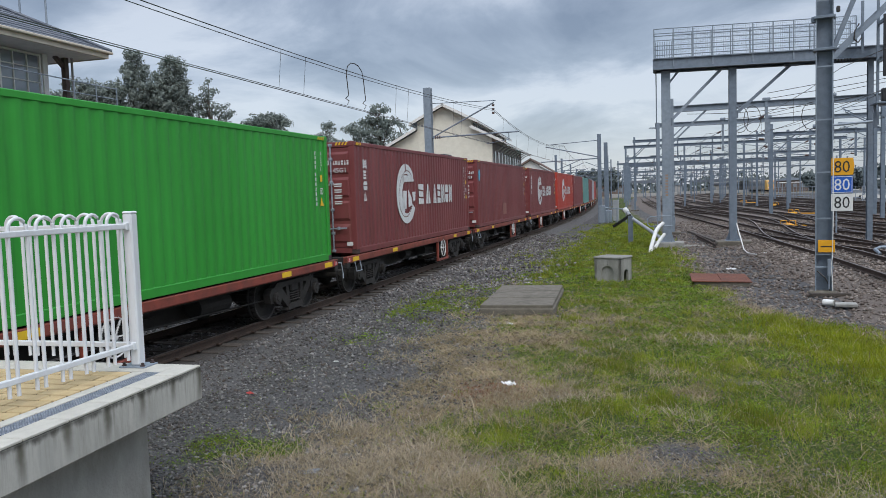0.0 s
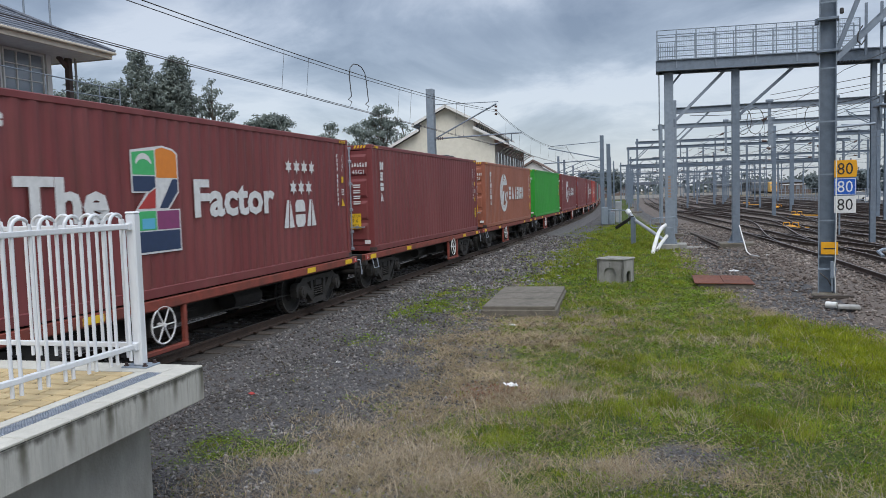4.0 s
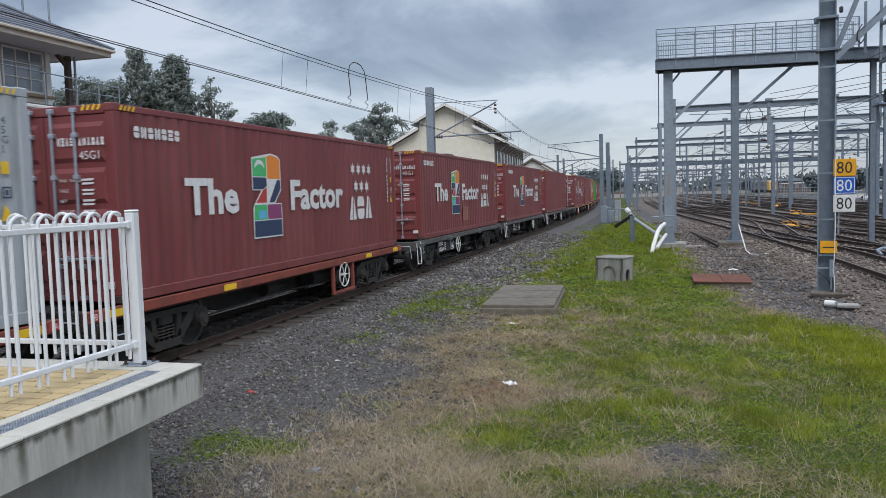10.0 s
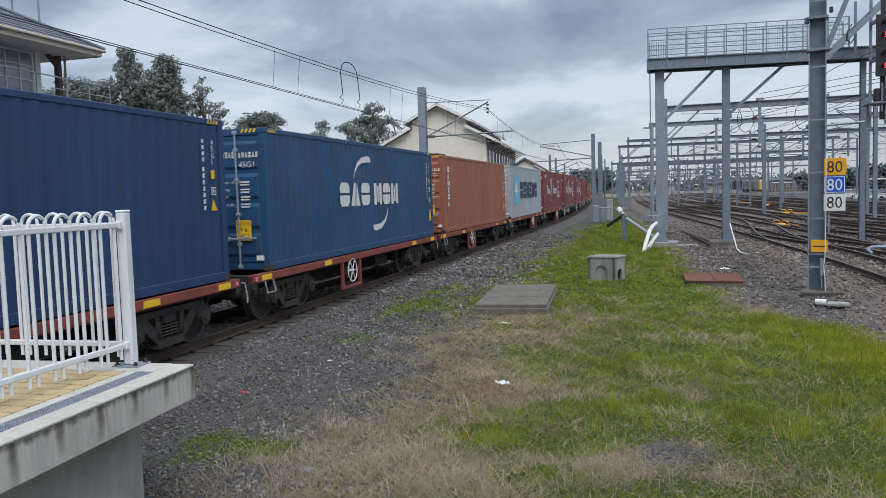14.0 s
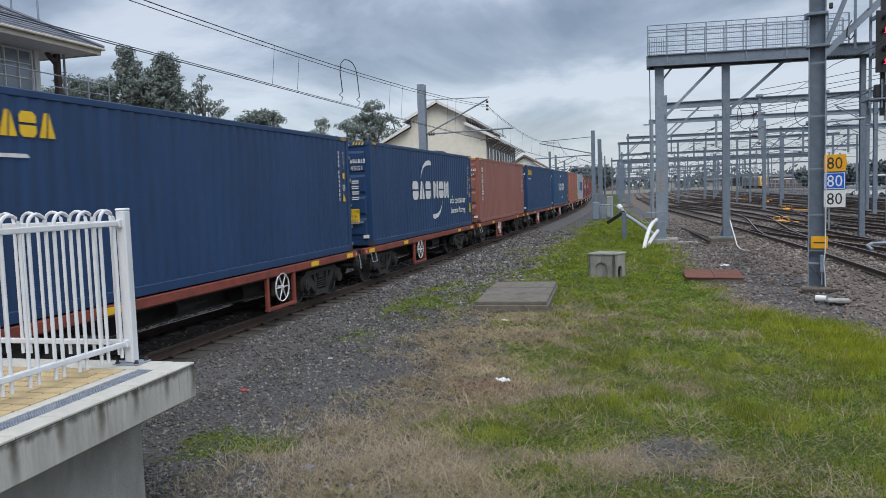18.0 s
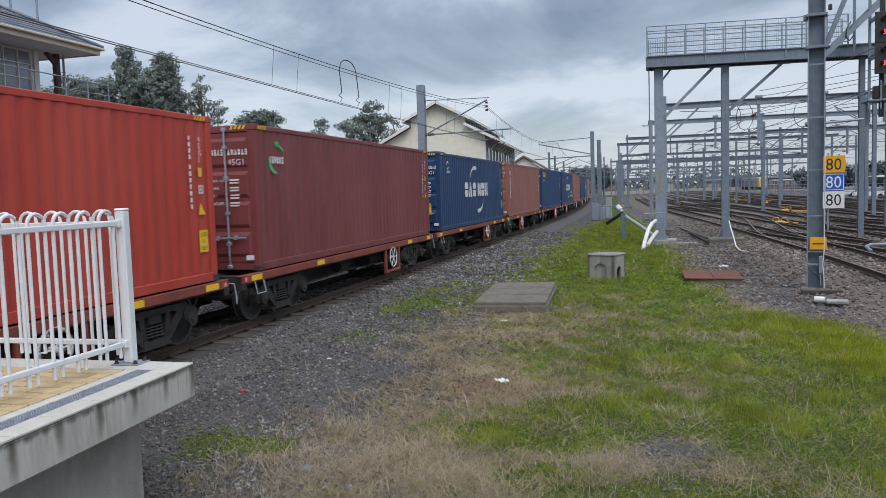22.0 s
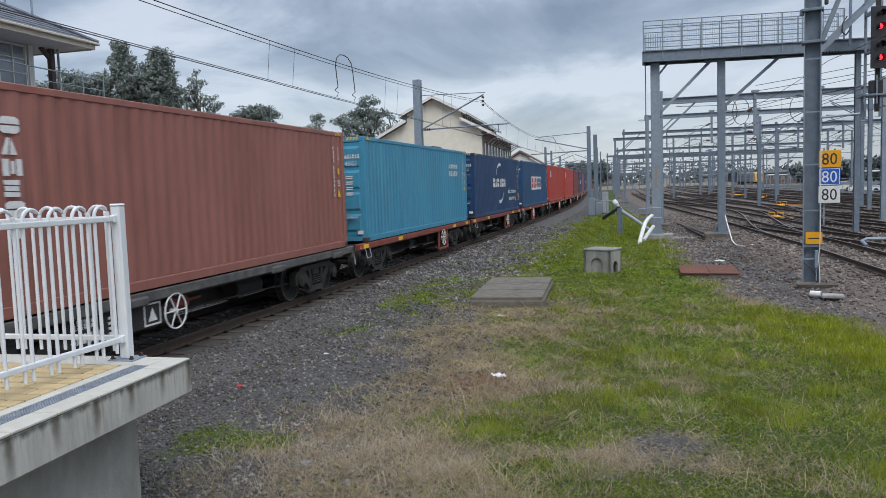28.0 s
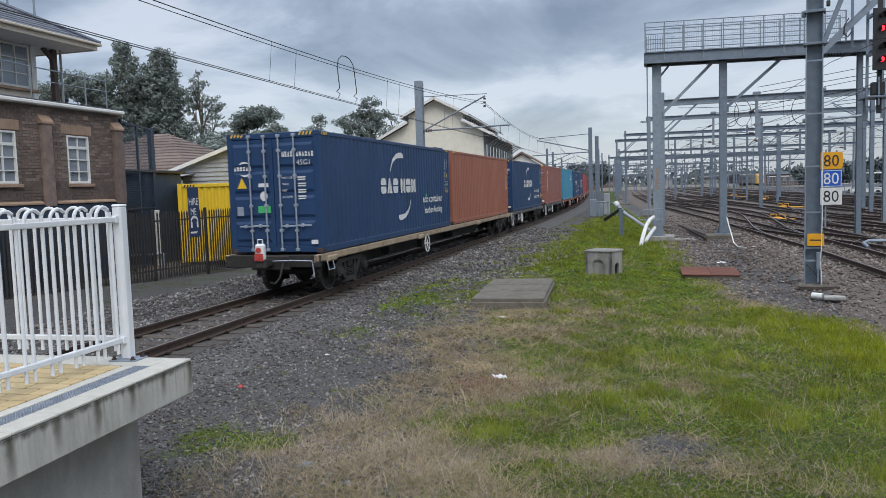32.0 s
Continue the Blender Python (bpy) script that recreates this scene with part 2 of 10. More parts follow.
M["rod"] = mat("galvanised_rod", (0.32, 0.36, 0.42), (0.42, 0.46, 0.52), 12, 0.45, 0.5, 0.1)
M["frame_red"] = mat("red_oxide_frame", (0.26, 0.055, 0.035), (0.19, 0.045, 0.03), 5, 0.7, 0, 0.2, 40, (0.04, 0.028, 0.022), 0.75, dirt_scale=2.0)
M["frame_grey"] = mat("weathered_grey_frame", (0.095, 0.092, 0.09), (0.055, 0.052, 0.05), 5, 0.75, 0, 0.2, 40, (0.24, 0.22, 0.19), 0.55, dirt_scale=2.0)
M["frame_tan"] = mat("pale_dusty_frame", (0.36, 0.28, 0.19), (0.28, 0.21, 0.14), 5, 0.8, 0, 0.2, 40, (0.08, 0.05, 0.04), 0.7, dirt_scale=2.4)
M["under"] = mat("grimy_underframe", (0.018, 0.017, 0.016), (0.03, 0.027, 0.024), 6, 0.85, 0, 0.3, 40)
M["bogie"] = mat("grimy_cast_steel", (0.024, 0.022, 0.02), (0.04, 0.036, 0.032), 8, 0.75, 0.1, 0.3, 40)
M["tread"] = mat("worn_wheel_tread", (0.11, 0.105, 0.10), (0.07, 0.066, 0.062), 20, 0.45, 0.6)
M["rail_top"] = mat("worn_rail_head", (0.22, 0.20, 0.19), (0.13, 0.105, 0.095), 14, 0.45, 0.6)
M["rail"] = mat("rusty_rail", (0.066, 0.041, 0.029), (0.043, 0.03, 0.023), 10, 0.85, 0.1, 0.3)
M["sleeper"] = mat("weathered_sleeper", (0.095, 0.078, 0.064), (0.05, 0.042, 0.035), 9, 0.95, 0, 0.6, 30, stretch=(0.4, 3, 3), rand=0.25)
M["concrete"] = mat("weathered_concrete", (0.345, 0.34, 0.315), (0.26, 0.255, 0.235), 4, 0.9, 0, 0.35, 45, (0.12, 0.118, 0.098), 0.65, (1, 1, 0.5), 0.0, 0.3, 1.6)
M["concrete_edge"] = mat("stained_platform_edge", (0.48, 0.47, 0.43), (0.38, 0.375, 0.345), 2.5, 0.9, 0, 0.15, 30, (0.16, 0.158, 0.13), 0.6, (3.0, 3.0, 0.55), 0.0, 0.3, 1.5)


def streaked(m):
    """Rain streaks below the joints of the coping, 0.4 m apart, and a dark line along the top, both fading downwards.
    """
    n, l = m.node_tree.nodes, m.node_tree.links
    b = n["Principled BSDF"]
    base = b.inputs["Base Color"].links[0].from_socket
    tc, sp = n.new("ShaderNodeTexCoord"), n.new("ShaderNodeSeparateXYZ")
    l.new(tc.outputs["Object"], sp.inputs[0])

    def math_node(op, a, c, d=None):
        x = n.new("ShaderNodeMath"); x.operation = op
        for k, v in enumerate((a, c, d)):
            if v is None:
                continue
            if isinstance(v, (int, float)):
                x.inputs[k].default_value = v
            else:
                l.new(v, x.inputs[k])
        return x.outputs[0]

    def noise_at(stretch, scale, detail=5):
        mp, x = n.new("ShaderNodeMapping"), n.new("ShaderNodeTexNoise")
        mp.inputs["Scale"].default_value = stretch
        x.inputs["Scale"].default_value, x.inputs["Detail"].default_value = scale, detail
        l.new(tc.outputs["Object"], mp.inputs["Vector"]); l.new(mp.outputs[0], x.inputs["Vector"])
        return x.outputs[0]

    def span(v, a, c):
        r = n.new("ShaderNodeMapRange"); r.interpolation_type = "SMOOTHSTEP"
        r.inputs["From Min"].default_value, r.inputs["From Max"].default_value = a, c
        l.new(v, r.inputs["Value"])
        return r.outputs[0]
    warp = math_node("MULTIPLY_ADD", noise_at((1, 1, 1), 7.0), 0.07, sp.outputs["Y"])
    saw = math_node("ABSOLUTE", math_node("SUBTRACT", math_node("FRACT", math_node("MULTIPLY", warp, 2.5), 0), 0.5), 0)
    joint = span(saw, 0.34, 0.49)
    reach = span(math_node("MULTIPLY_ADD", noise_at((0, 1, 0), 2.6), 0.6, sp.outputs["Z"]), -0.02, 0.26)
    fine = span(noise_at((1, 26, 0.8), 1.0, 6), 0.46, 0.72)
    # dark line put into the colour by height, ragged with noise
    top_line = span(math_node("MULTIPLY_ADD", noise_at((1, 1, 0.6), 16.0), 0.10, sp.outputs["Z"]), -0.025, 0.035)
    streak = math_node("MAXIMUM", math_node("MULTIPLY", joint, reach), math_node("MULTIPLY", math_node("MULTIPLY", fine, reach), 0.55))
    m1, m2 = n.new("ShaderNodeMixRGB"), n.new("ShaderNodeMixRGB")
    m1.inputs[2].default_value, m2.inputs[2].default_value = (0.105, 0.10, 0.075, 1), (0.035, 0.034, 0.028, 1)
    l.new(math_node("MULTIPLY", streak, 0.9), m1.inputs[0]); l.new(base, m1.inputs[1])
    l.new(math_node("MULTIPLY", top_line, 0.85), m2.inputs[0]); l.new(m1.outputs[0], m2.inputs[1])
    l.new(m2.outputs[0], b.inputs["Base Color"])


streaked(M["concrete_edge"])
M["slab"] = mat("mossy_concrete_slab", (0.165, 0.146, 0.118), (0.115, 0.102, 0.083), 5, 0.95, 0, 0.5, 40, (0.06, 0.058, 0.038), 0.7)
M["paver"] = mat("sand_coloured_paver", (0.52, 0.40, 0.215), (0.44, 0.33, 0.175), 7, 0.85, 0, 0.3, 60, (0.34, 0.28, 0.18), 0.35, rand=0.10)
M["paver_white"] = mat("pale_edge_paver", (0.52, 0.50, 0.44), (0.44, 0.425, 0.375), 7, 0.85, 0, 0.3, 60, (0.27, 0.255, 0.21), 0.4, rand=0.06)
M["mortar"] = mat("paver_joint", (0.05, 0.042, 0.03), (0.035, 0.03, 0.024), 12, 0.95)
M["grating"] = mat("tactile_drain_strip", (0.16, 0.18, 0.21), (0.22, 0.245, 0.28), 30, 0.6, 0.2, 0.3)
M["white_steel"] = mat("white_powder_coat", (0.69, 0.71, 0.73), (0.63, 0.65, 0.67), 5, 0.35, 0, 0.0, 60, (0.42, 0.42, 0.38), 0.3, (3, 3, 0.6))
M["galv"] = mat("galvanised_steel", (0.255, 0.302, 0.352), (0.205, 0.245, 0.288), 7, 0.55, 0.25, 0.1, 40, (0.33, 0.36, 0.40), 0.4)
M["galv_dark"] = mat("dark_blue_grey_steel", (0.175, 0.215, 0.262), (0.138, 0.170, 0.208), 6, 0.5, 0.2, 0.1, 40, (0.25, 0.28, 0.32), 0.4)
# far masts: the blue of distance haze is put into this steel's colour
M["mast_far"] = mat("haze_tinted_steel", (0.165, 0.21, 0.26), (0.13, 0.165, 0.21), 3, 0.6, 0.1)
M["black_steel"] = mat("black_fence_steel", (0.028, 0.026, 0.026), (0.045, 0.04, 0.038), 8, 0.6)
M["wire"] = mat("copper_wire", (0.045, 0.045, 0.048), (0.07, 0.065, 0.06), 20, 0.6, 0.4)
M["insul"] = mat("brown_insulator", (0.06, 0.03, 0.025), (0.09, 0.05, 0.04), 20, 0.3)
M["rust_lid"] = mat("rusty_steel_lid", (0.19, 0.065, 0.035), (0.12, 0.045, 0.03), 7, 0.9, 0.1, 0.5, 40, (0.06, 0.035, 0.025), 0.6)
M["pvc"] = mat("white_pvc", (0.74, 0.74, 0.72), (0.64, 0.64, 0.61), 6, 0.45, 0, 0, 40, (0.4, 0.37, 0.3), 0.4)
M["cream"] = mat("cream_weatherboard", (0.74, 0.705, 0.60), (0.68, 0.645, 0.545), 2, 0.8, 0, 0.1, 30, (0.43, 0.39, 0.31), 0.3)
M["slate"] = mat("grey_slate", (0.135, 0.152, 0.185), (0.085, 0.098, 0.122), 3, 0.75, 0, 0.3, 20, (0.2, 0.19, 0.18), 0.5, rand=0.2)
M["tile_roof"] = mat("brown_roof_tile", (0.17, 0.125, 0.105), (0.12, 0.092, 0.08), 3, 0.85, 0, 0.3, 20, (0.26, 0.19, 0.15), 0.5, rand=0.15)
M["metal_roof"] = mat("pale_corrugated_iron", (0.38, 0.40, 0.42), (0.32, 0.34, 0.36), 3, 0.55, 0.2, 0, 20, (0.25, 0.25, 0.25), 0.4)
M["brick"] = mat("brown_face_brick", (0.215, 0.16, 0.13), (0.15, 0.112, 0.094), 5, 0.92, 0, 0.4, 50, (0.06, 0.045, 0.04), 0.4, rand=0.32)
M["brick_joint"] = mat("brick_mortar", (0.20, 0.165, 0.13), (0.15, 0.125, 0.10), 9, 0.95)
M["sandstone"] = mat("sandstone_trim", (0.37, 0.255, 0.175), (0.30, 0.205, 0.14), 4, 0.9, 0, 0.3, 40, (0.17, 0.12, 0.09), 0.45)
M["timber_cream"] = mat("cream_timber", (0.60, 0.535, 0.43), (0.53, 0.475, 0.385), 4, 0.7, 0, 0.1)
M["trim_white"] = mat("white_timber", (0.74, 0.73, 0.69), (0.66, 0.65, 0.61), 5, 0.6)
M["post_brown"] = mat("dark_brown_timber", (0.13, 0.095, 0.082), (0.095, 0.07, 0.062), 5, 0.75)
M["soffit_pale"] = mat("pale_boarded_soffit", (0.78, 0.75, 0.72), (0.70, 0.67, 0.65), 4, 0.85)
M["soffit"] = mat("grey_soffit", (0.40, 0.39, 0.37), (0.33, 0.32, 0.30), 4, 0.85)
M["dark_blue_shed"] = mat("dark_blue_steel", (0.028, 0.045, 0.075), (0.04, 0.06, 0.09), 5, 0.6)
M["signal_black"] = mat("black_signal_housing", (0.012, 0.013, 0.015), (0.02, 0.021, 0.024), 9, 0.6)
M["bark"] = mat("grey_bark", (0.14, 0.115, 0.095), (0.09, 0.075, 0.06), 5, 0.95, 0, 0.5, 12)
M["sign_yellow"] = mat("yellow_sign", (0.75, 0.36, 0.012), (0.70, 0.33, 0.012), 9, 0.45)
M["sign_blue"] = mat("blue_sign", (0.010, 0.095, 0.48), (0.012, 0.10, 0.45), 9, 0.45)
M["sign_white"] = mat("white_sign", (0.72, 0.72, 0.70), (0.64, 0.64, 0.62), 9, 0.45)
M["train_grey"] = mat("stainless_carriage", (0.26, 0.255, 0.255), (0.20, 0.20, 0.205), 3, 0.4, 0.4)
M["cab_orange"] = mat("yellow_cab_paint", (0.60, 0.36, 0.10), (0.54, 0.31, 0.08), 4, 0.5)
M["scrape"] = mat("pale_scrape", (0.37, 0.22, 0.185), (0.30, 0.15, 0.12), 9, 0.7)
M["foliage"] = island_mat("eucalypt_leaves", [(0.157, 0.192, 0.176), (0.215, 0.244, 0.220), (0.181, 0.218, 0.197), (0.238, 0.267, 0.236)], 0.8, 0.22, 0.35, 0.2)
# far trees: distance haze put into the leaf colour, bluer than the nearer crowns
M["foliage_far"] = island_mat("haze_tinted_leaves", [(0.11, 0.135, 0.14), (0.14, 0.165, 0.16), (0.125, 0.15, 0.155)], 0.9)
M["stone"] = island_mat("ballast_stone", [(0.052, 0.049, 0.049), (0.165, 0.158, 0.155), (0.088, 0.082, 0.08), (0.30, 0.287, 0.275), (0.105, 0.085, 0.07), (0.073, 0.068, 0.067), (0.205, 0.195, 0.188)], 0.95, 0.25, 0.5)
M["stone_brown"] = island_mat("yard_stone", [(0.095, 0.074, 0.063), (0.19, 0.157, 0.135), (0.13, 0.104, 0.09), (0.28, 0.245, 0.215), (0.085, 0.066, 0.055)], 0.95, 0.25, 0.5)
M["grass"] = island_mat("green_grass", [(0.157, 0.205, 0.018), (0.224, 0.273, 0.023), (0.186, 0.243, 0.021), (0.284, 0.308, 0.034), (0.146, 0.191, 0.018), (0.321, 0.280, 0.080), (0.209, 0.259, 0.022)], 0.75, 0.42, 1.7, 0.4)
M["weed"] = island_mat("low_weeds", [(0.102, 0.167, 0.015), (0.162, 0.237, 0.020), (0.129, 0.198, 0.017), (0.202, 0.268, 0.024)], 0.7, 0.45, 2.3, 0.35)
M["grass_bright"] = island_mat("bright_grass", [(0.237, 0.287, 0.015), (0.312, 0.342, 0.020), (0.200, 0.256, 0.015), (0.362, 0.348, 0.033)], 0.75, 0.25, 1.6, 0.4)
M["straw"] = island_mat("dry_grass", [(0.318, 0.245, 0.157), (0.445, 0.361, 0.236), (0.222, 0.170, 0.108), (0.372, 0.296, 0.190), (0.240, 0.215, 0.099), (0.324, 0.223, 0.141)], 0.9, 0.28, 1.6, 0.2)
M["stem"] = island_mat("bleached_stems", [(0.386, 0.323, 0.232), (0.470, 0.403, 0.301), (0.319, 0.252, 0.172), (0.420, 0.344, 0.249)], 0.85, 0.15, 2.0, 0.25)
M["red_weed"] = island_mat("reddish_weeds", [(0.22, 0.085, 0.05), (0.27, 0.12, 0.07), (0.18, 0.10, 0.06)], 0.85, 0.2, 2.0, 0.3)


def glass(name, tint, rough=0.08):
    m = bpy.data.materials.new(name)
    m.use_nodes = True
    b = m.node_tree.nodes["Principled BSDF"]
    b.inputs["Base Color"].default_value, b.inputs["Roughness"].default_value = (*tint, 1), rough
    b.inputs["Transmission Weight"].default_value = 0.35
    return m


def glow(name, c, strength):
    m = bpy.data.materials.new(name)
    m.use_nodes = True
    b = m.node_tree.nodes["Principled BSDF"]
    b.inputs["Base Color"].default_value = (*c, 1)
    b.inputs["Emission Color"].default_value, b.inputs["Emission Strength"].default_value = (*c, 1), strength
    return m


M["glass"] = glass("window_glass", (0.33, 0.37, 0.41), 0.05)
M["red_light"] = glow("red_signal_lamp", (1.0, 0.03, 0.05), 3.0)


def ground_mat():
    """Gravel by the tracks, dry grass and bare earth between, green where it grows."""
    m = bpy.data.materials.new("yard_ground")
    m.use_nodes = True
    n, l = m.node_tree.nodes, m.node_tree.links
    b = n["Principled BSDF"]
    b.inputs["Roughness"].default_value = 0.95
    b.inputs["Specular IOR Level"].default_value = 0.2
    tc = n.new("ShaderNodeTexCoord")

    def noise_at(scale, detail=6, rough=0.6):
        x = n.new("ShaderNodeTexNoise")
        x.inputs["Scale"].default_value, x.inputs["Detail"].default_value, x.inputs["Roughness"].default_value = scale, detail, rough
        l.new(tc.outputs["Object"], x.inputs["Vector"])
        return x.outputs[0]

    def ramp(src, stops):
        r = n.new("ShaderNodeValToRGB")
        el = r.color_ramp.elements
        el[0].position, el[0].color = stops[0][0], (*stops[0][1], 1)
        el[1].position, el[1].color = stops[-1][0], (*stops[-1][1], 1)
        for p, c in stops[1:-1]:
            q = el.new(p); q.color = (*c, 1)
        l.new(src, r.inputs[0])
        return r.outputs[0]

    gravel = ramp(noise_at(38, 5), [(0.3, (0.035, 0.034, 0.035)), (0.5, (0.088, 0.085, 0.085)), (0.72, (0.17, 0.165, 0.16))])
    earth = ramp(noise_at(14, 8), [(0.3, (0.085, 0.068, 0.053)), (0.5, (0.175, 0.143, 0.110)), (0.7, (0.27, 0.222, 0.172))])
    green = ramp(noise_at(20, 8), [(0.3, (0.018, 0.030, 0.007)), (0.55, (0.055, 0.082, 0.012)), (0.75, (0.12, 0.135, 0.03))])
    # the masks come from the sheet's own corner colours
    at = n.new("ShaderNodeVertexColor"); at.layer_name = "cover"
    sp = n.new("ShaderNodeSeparateColor"); l.new(at.outputs["Color"], sp.inputs[0])

    def soft(chan, src):
        a = n.new("ShaderNodeMath"); a.operation = "ADD"
        l.new(sp.outputs[chan], a.inputs[0]); l.new(src, a.inputs[1])
        r = n.new("ShaderNodeMapRange")
        r.inputs["From Min"].default_value, r.inputs["From Max"].default_value = 0.74, 1.26
        l.new(a.outputs[0], r.inputs["Value"])
        return r.outputs[0]
    mx = n.new("ShaderNodeMixRGB"); l.new(soft("Red", noise_at(2.2, 10, 0.75)), mx.inputs[0])
    l.new(gravel, mx.inputs[1]); l.new(earth, mx.inputs[2])
    m2 = n.new("ShaderNodeMixRGB"); l.new(soft("Green", noise_at(2.9, 10, 0.75)), m2.inputs[0])
    l.new(mx.outputs[0], m2.inputs[1]); l.new(green, m2.inputs[2])
    l.new(m2.outputs[0], b.inputs["Base Color"])
    bp = n.new("ShaderNodeBump"); bp.inputs["Strength"].default_value, bp.inputs["Distance"].default_value = 0.7, 0.05
    l.new(noise_at(30, 5), bp.inputs["Height"]); l.new(bp.outputs[0], b.inputs["Normal"])
    return m


M["ground"] = ground_mat()
M["ballast"] = mat("grey_ballast", (0.058, 0.056, 0.057), (0.125, 0.12, 0.118), 26, 0.95, 0, 0.9, 30, (0.07, 0.052, 0.042), 0.5)
M["ballast_yard"] = mat("brown_ballast", (0.080, 0.063, 0.053), (0.150, 0.122, 0.102), 24, 0.95, 0, 0.9, 30, (0.06, 0.04, 0.03), 0.7)
M["oily_ballast"] = mat("oily_ballast", (0.04, 0.037, 0.034), (0.085, 0.076, 0.068), 22, 0.9, 0, 0.9, 30, (0.05, 0.038, 0.03), 0.6)


# ---------------------------------------------------------------- building blocks
class Geo:
    """Collects faces of one mesh."""

    def __init__(self):
        self.v, self.f = [], []

    def add(self, vs, fs):
        o = len(self.v)
        self.v += [tuple(p) for p in vs]
        self.f += [tuple(o + i for i in q) for q in fs]
        return self

    def box(self, x0, x1, y0, y1, z0, z1):
        vs = [(x, y, z) for x in (x0, x1) for y in (y0, y1) for z in (z0, z1)]
        return self.add(vs, [(0, 1, 3, 2), (4, 6, 7, 5), (0, 4, 5, 1), (2, 3, 7, 6), (0, 2, 6, 4), (1, 5, 7, 3)])

    def cbox(self, x0, x1, y0, y1, z0, z1, c=0.01):
        """A box with its edges chamfered."""
        c = min(c, (x1 - x0) * 0.45, (y1 - y0) * 0.45, (z1 - z0) * 0.45)
        lo, hi = (x0, y0, z0), (x1, y1, z1)
        vs, idx = [], {}
        for sx in (0, 1):
            for sy in (0, 1):
                for sz in (0, 1):
                    s = (sx, sy, sz)
                    for a in range(3):
                        p = [(hi[k] if s[k] else lo[k]) if k == a else (hi[k] - c if s[k] else lo[k] + c) for k in range(3)]
                        idx[s, a] = len(vs); vs.append(p)
        fs = []
        for a in range(3):
            b, d = (a + 1) % 3, (a + 2) % 3
            for e in (0, 1):
                q = []
                for u, w in ((0, 0), (1, 0), (1, 1), (0, 1)):
                    s = [0, 0, 0]; s[a], s[b], s[d] = e, u, w
                    q.append(idx[tuple(s), a])
                fs.append(q if e else q[::-1])
            for u in (0, 1):
                for w in (0, 1):
                    s0, s1 = [0, 0, 0], [0, 0, 0]
                    s0[a], s1[a] = 0, 1
                    s0[b] = s1[b] = u; s0[d] = s1[d] = w
                    q = [idx[tuple(s0), b], idx[tuple(s1), b], idx[tuple(s1), d], idx[tuple(s0), d]]
                    fs.append(q if (u + w) % 2 else q[::-1])
        for sx in (0, 1):
            for sy in (0, 1):
                for sz in (0, 1):
                    q = [idx[(sx, sy, sz), a] for a in range(3)]
                    fs.append(q if (sx + sy + sz) % 2 else q[::-1])
        return self.add(vs, fs)

    def rod(self, p, q, r, n=8, r2=None, cap=True):
        p, q = Vector(p), Vector(q)
        d = (q - p).normalized()
        a = d.orthogonal().normalized()
        b = d.cross(a)
        r2 = r if r2 is None else r2
        vs = []
        for c, rr in ((p, r), (q, r2)):
            vs += [c + (a * math.cos(6.28318 * i / n) + b * math.sin(6.28318 * i / n)) * rr for i in range(n)]
        fs = [(i, (i + 1) % n, n + (i + 1) % n, n + i) for i in range(n)]
        if cap:
            fs += [tuple(range(n))[::-1], tuple(range(n, 2 * n))]
        return self.add(vs, fs)

    def tube(self, pts, r, n=6):
        """A bent tube through points."""
        pts = [Vector(p) for p in pts]
        vs, fs = [], []
        for i, p in enumerate(pts):
            d = (pts[min(i + 1, len(pts) - 1)] - pts[max(i - 1, 0)]).normalized()
            ref = Vector((0, 0, 1)) if abs(d.z) < 0.9 else Vector((1, 0, 0))
            a = d.cross(ref).normalized()
            b = a.cross(d)
            vs += [p + (a * math.cos(6.28318 * k / n) + b * math.sin(6.28318 * k / n)) * r for k in range(n)]
            if i:
                o = (i - 1) * n
                fs += [(o + k, o + (k + 1) % n, o + n + (k + 1) % n, o + n + k) for k in range(n)]
        fs += [tuple(range(n))[::-1], tuple(range(len(vs) - n, len(vs)))]
        return self.add(vs, fs)

    def beam(self, p, q, w, h, up=(0, 0, 1)):
        """A square bar between two points, w across and h high."""
        p, q = Vector(p), Vector(q)
        d = (q - p).normalized()
        u = Vector(up)
        if abs(d.dot(u)) > 0.98:
            u = Vector((0, 1, 0))
        a = d.cross(u).normalized()
        b = a.cross(d)
        vs = [c + a * sx * w / 2 + b * sz * h / 2 for c in (p, q) for sx, sz in ((-1, -1), (1, -1), (1, 1), (-1, 1))]
        return self.add(vs, [(0, 1, 2, 3)[::-1], (4, 5, 6, 7), (0, 1, 5, 4), (1, 2, 6, 5), (2, 3, 7, 6), (3, 0, 4, 7)])

    def ibeam(self, p, q, w, h, t=0.02, up=(0, 0, 1)):
        """A rolled I-section between two points."""
        p, q = Vector(p), Vector(q)
        d = (q - p).normalized()
        u = Vector(up)
        if abs(d.dot(u)) > 0.98:
            u = Vector((0, 1, 0))
        a = d.cross(u).normalized()
        b = a.cross(d)
        x, y, k = w / 2, h / 2, t / 2
        ring = [(-x, -y), (x, -y), (x, -y + t), (k, -y + t), (k, y - t), (x, y - t), (x, y), (-x, y), (-x, y - t), (-k, y - t), (-k, -y + t), (-x, -y + t)]
        vs = [c + a * i + b * j for c in (p, q) for i, j in ring]
        return self.add(vs, [tuple(range(12))[::-1], tuple(range(12, 24))] + [(i, (i + 1) % 12, 12 + (i + 1) % 12, 12 + i) for i in range(12)])

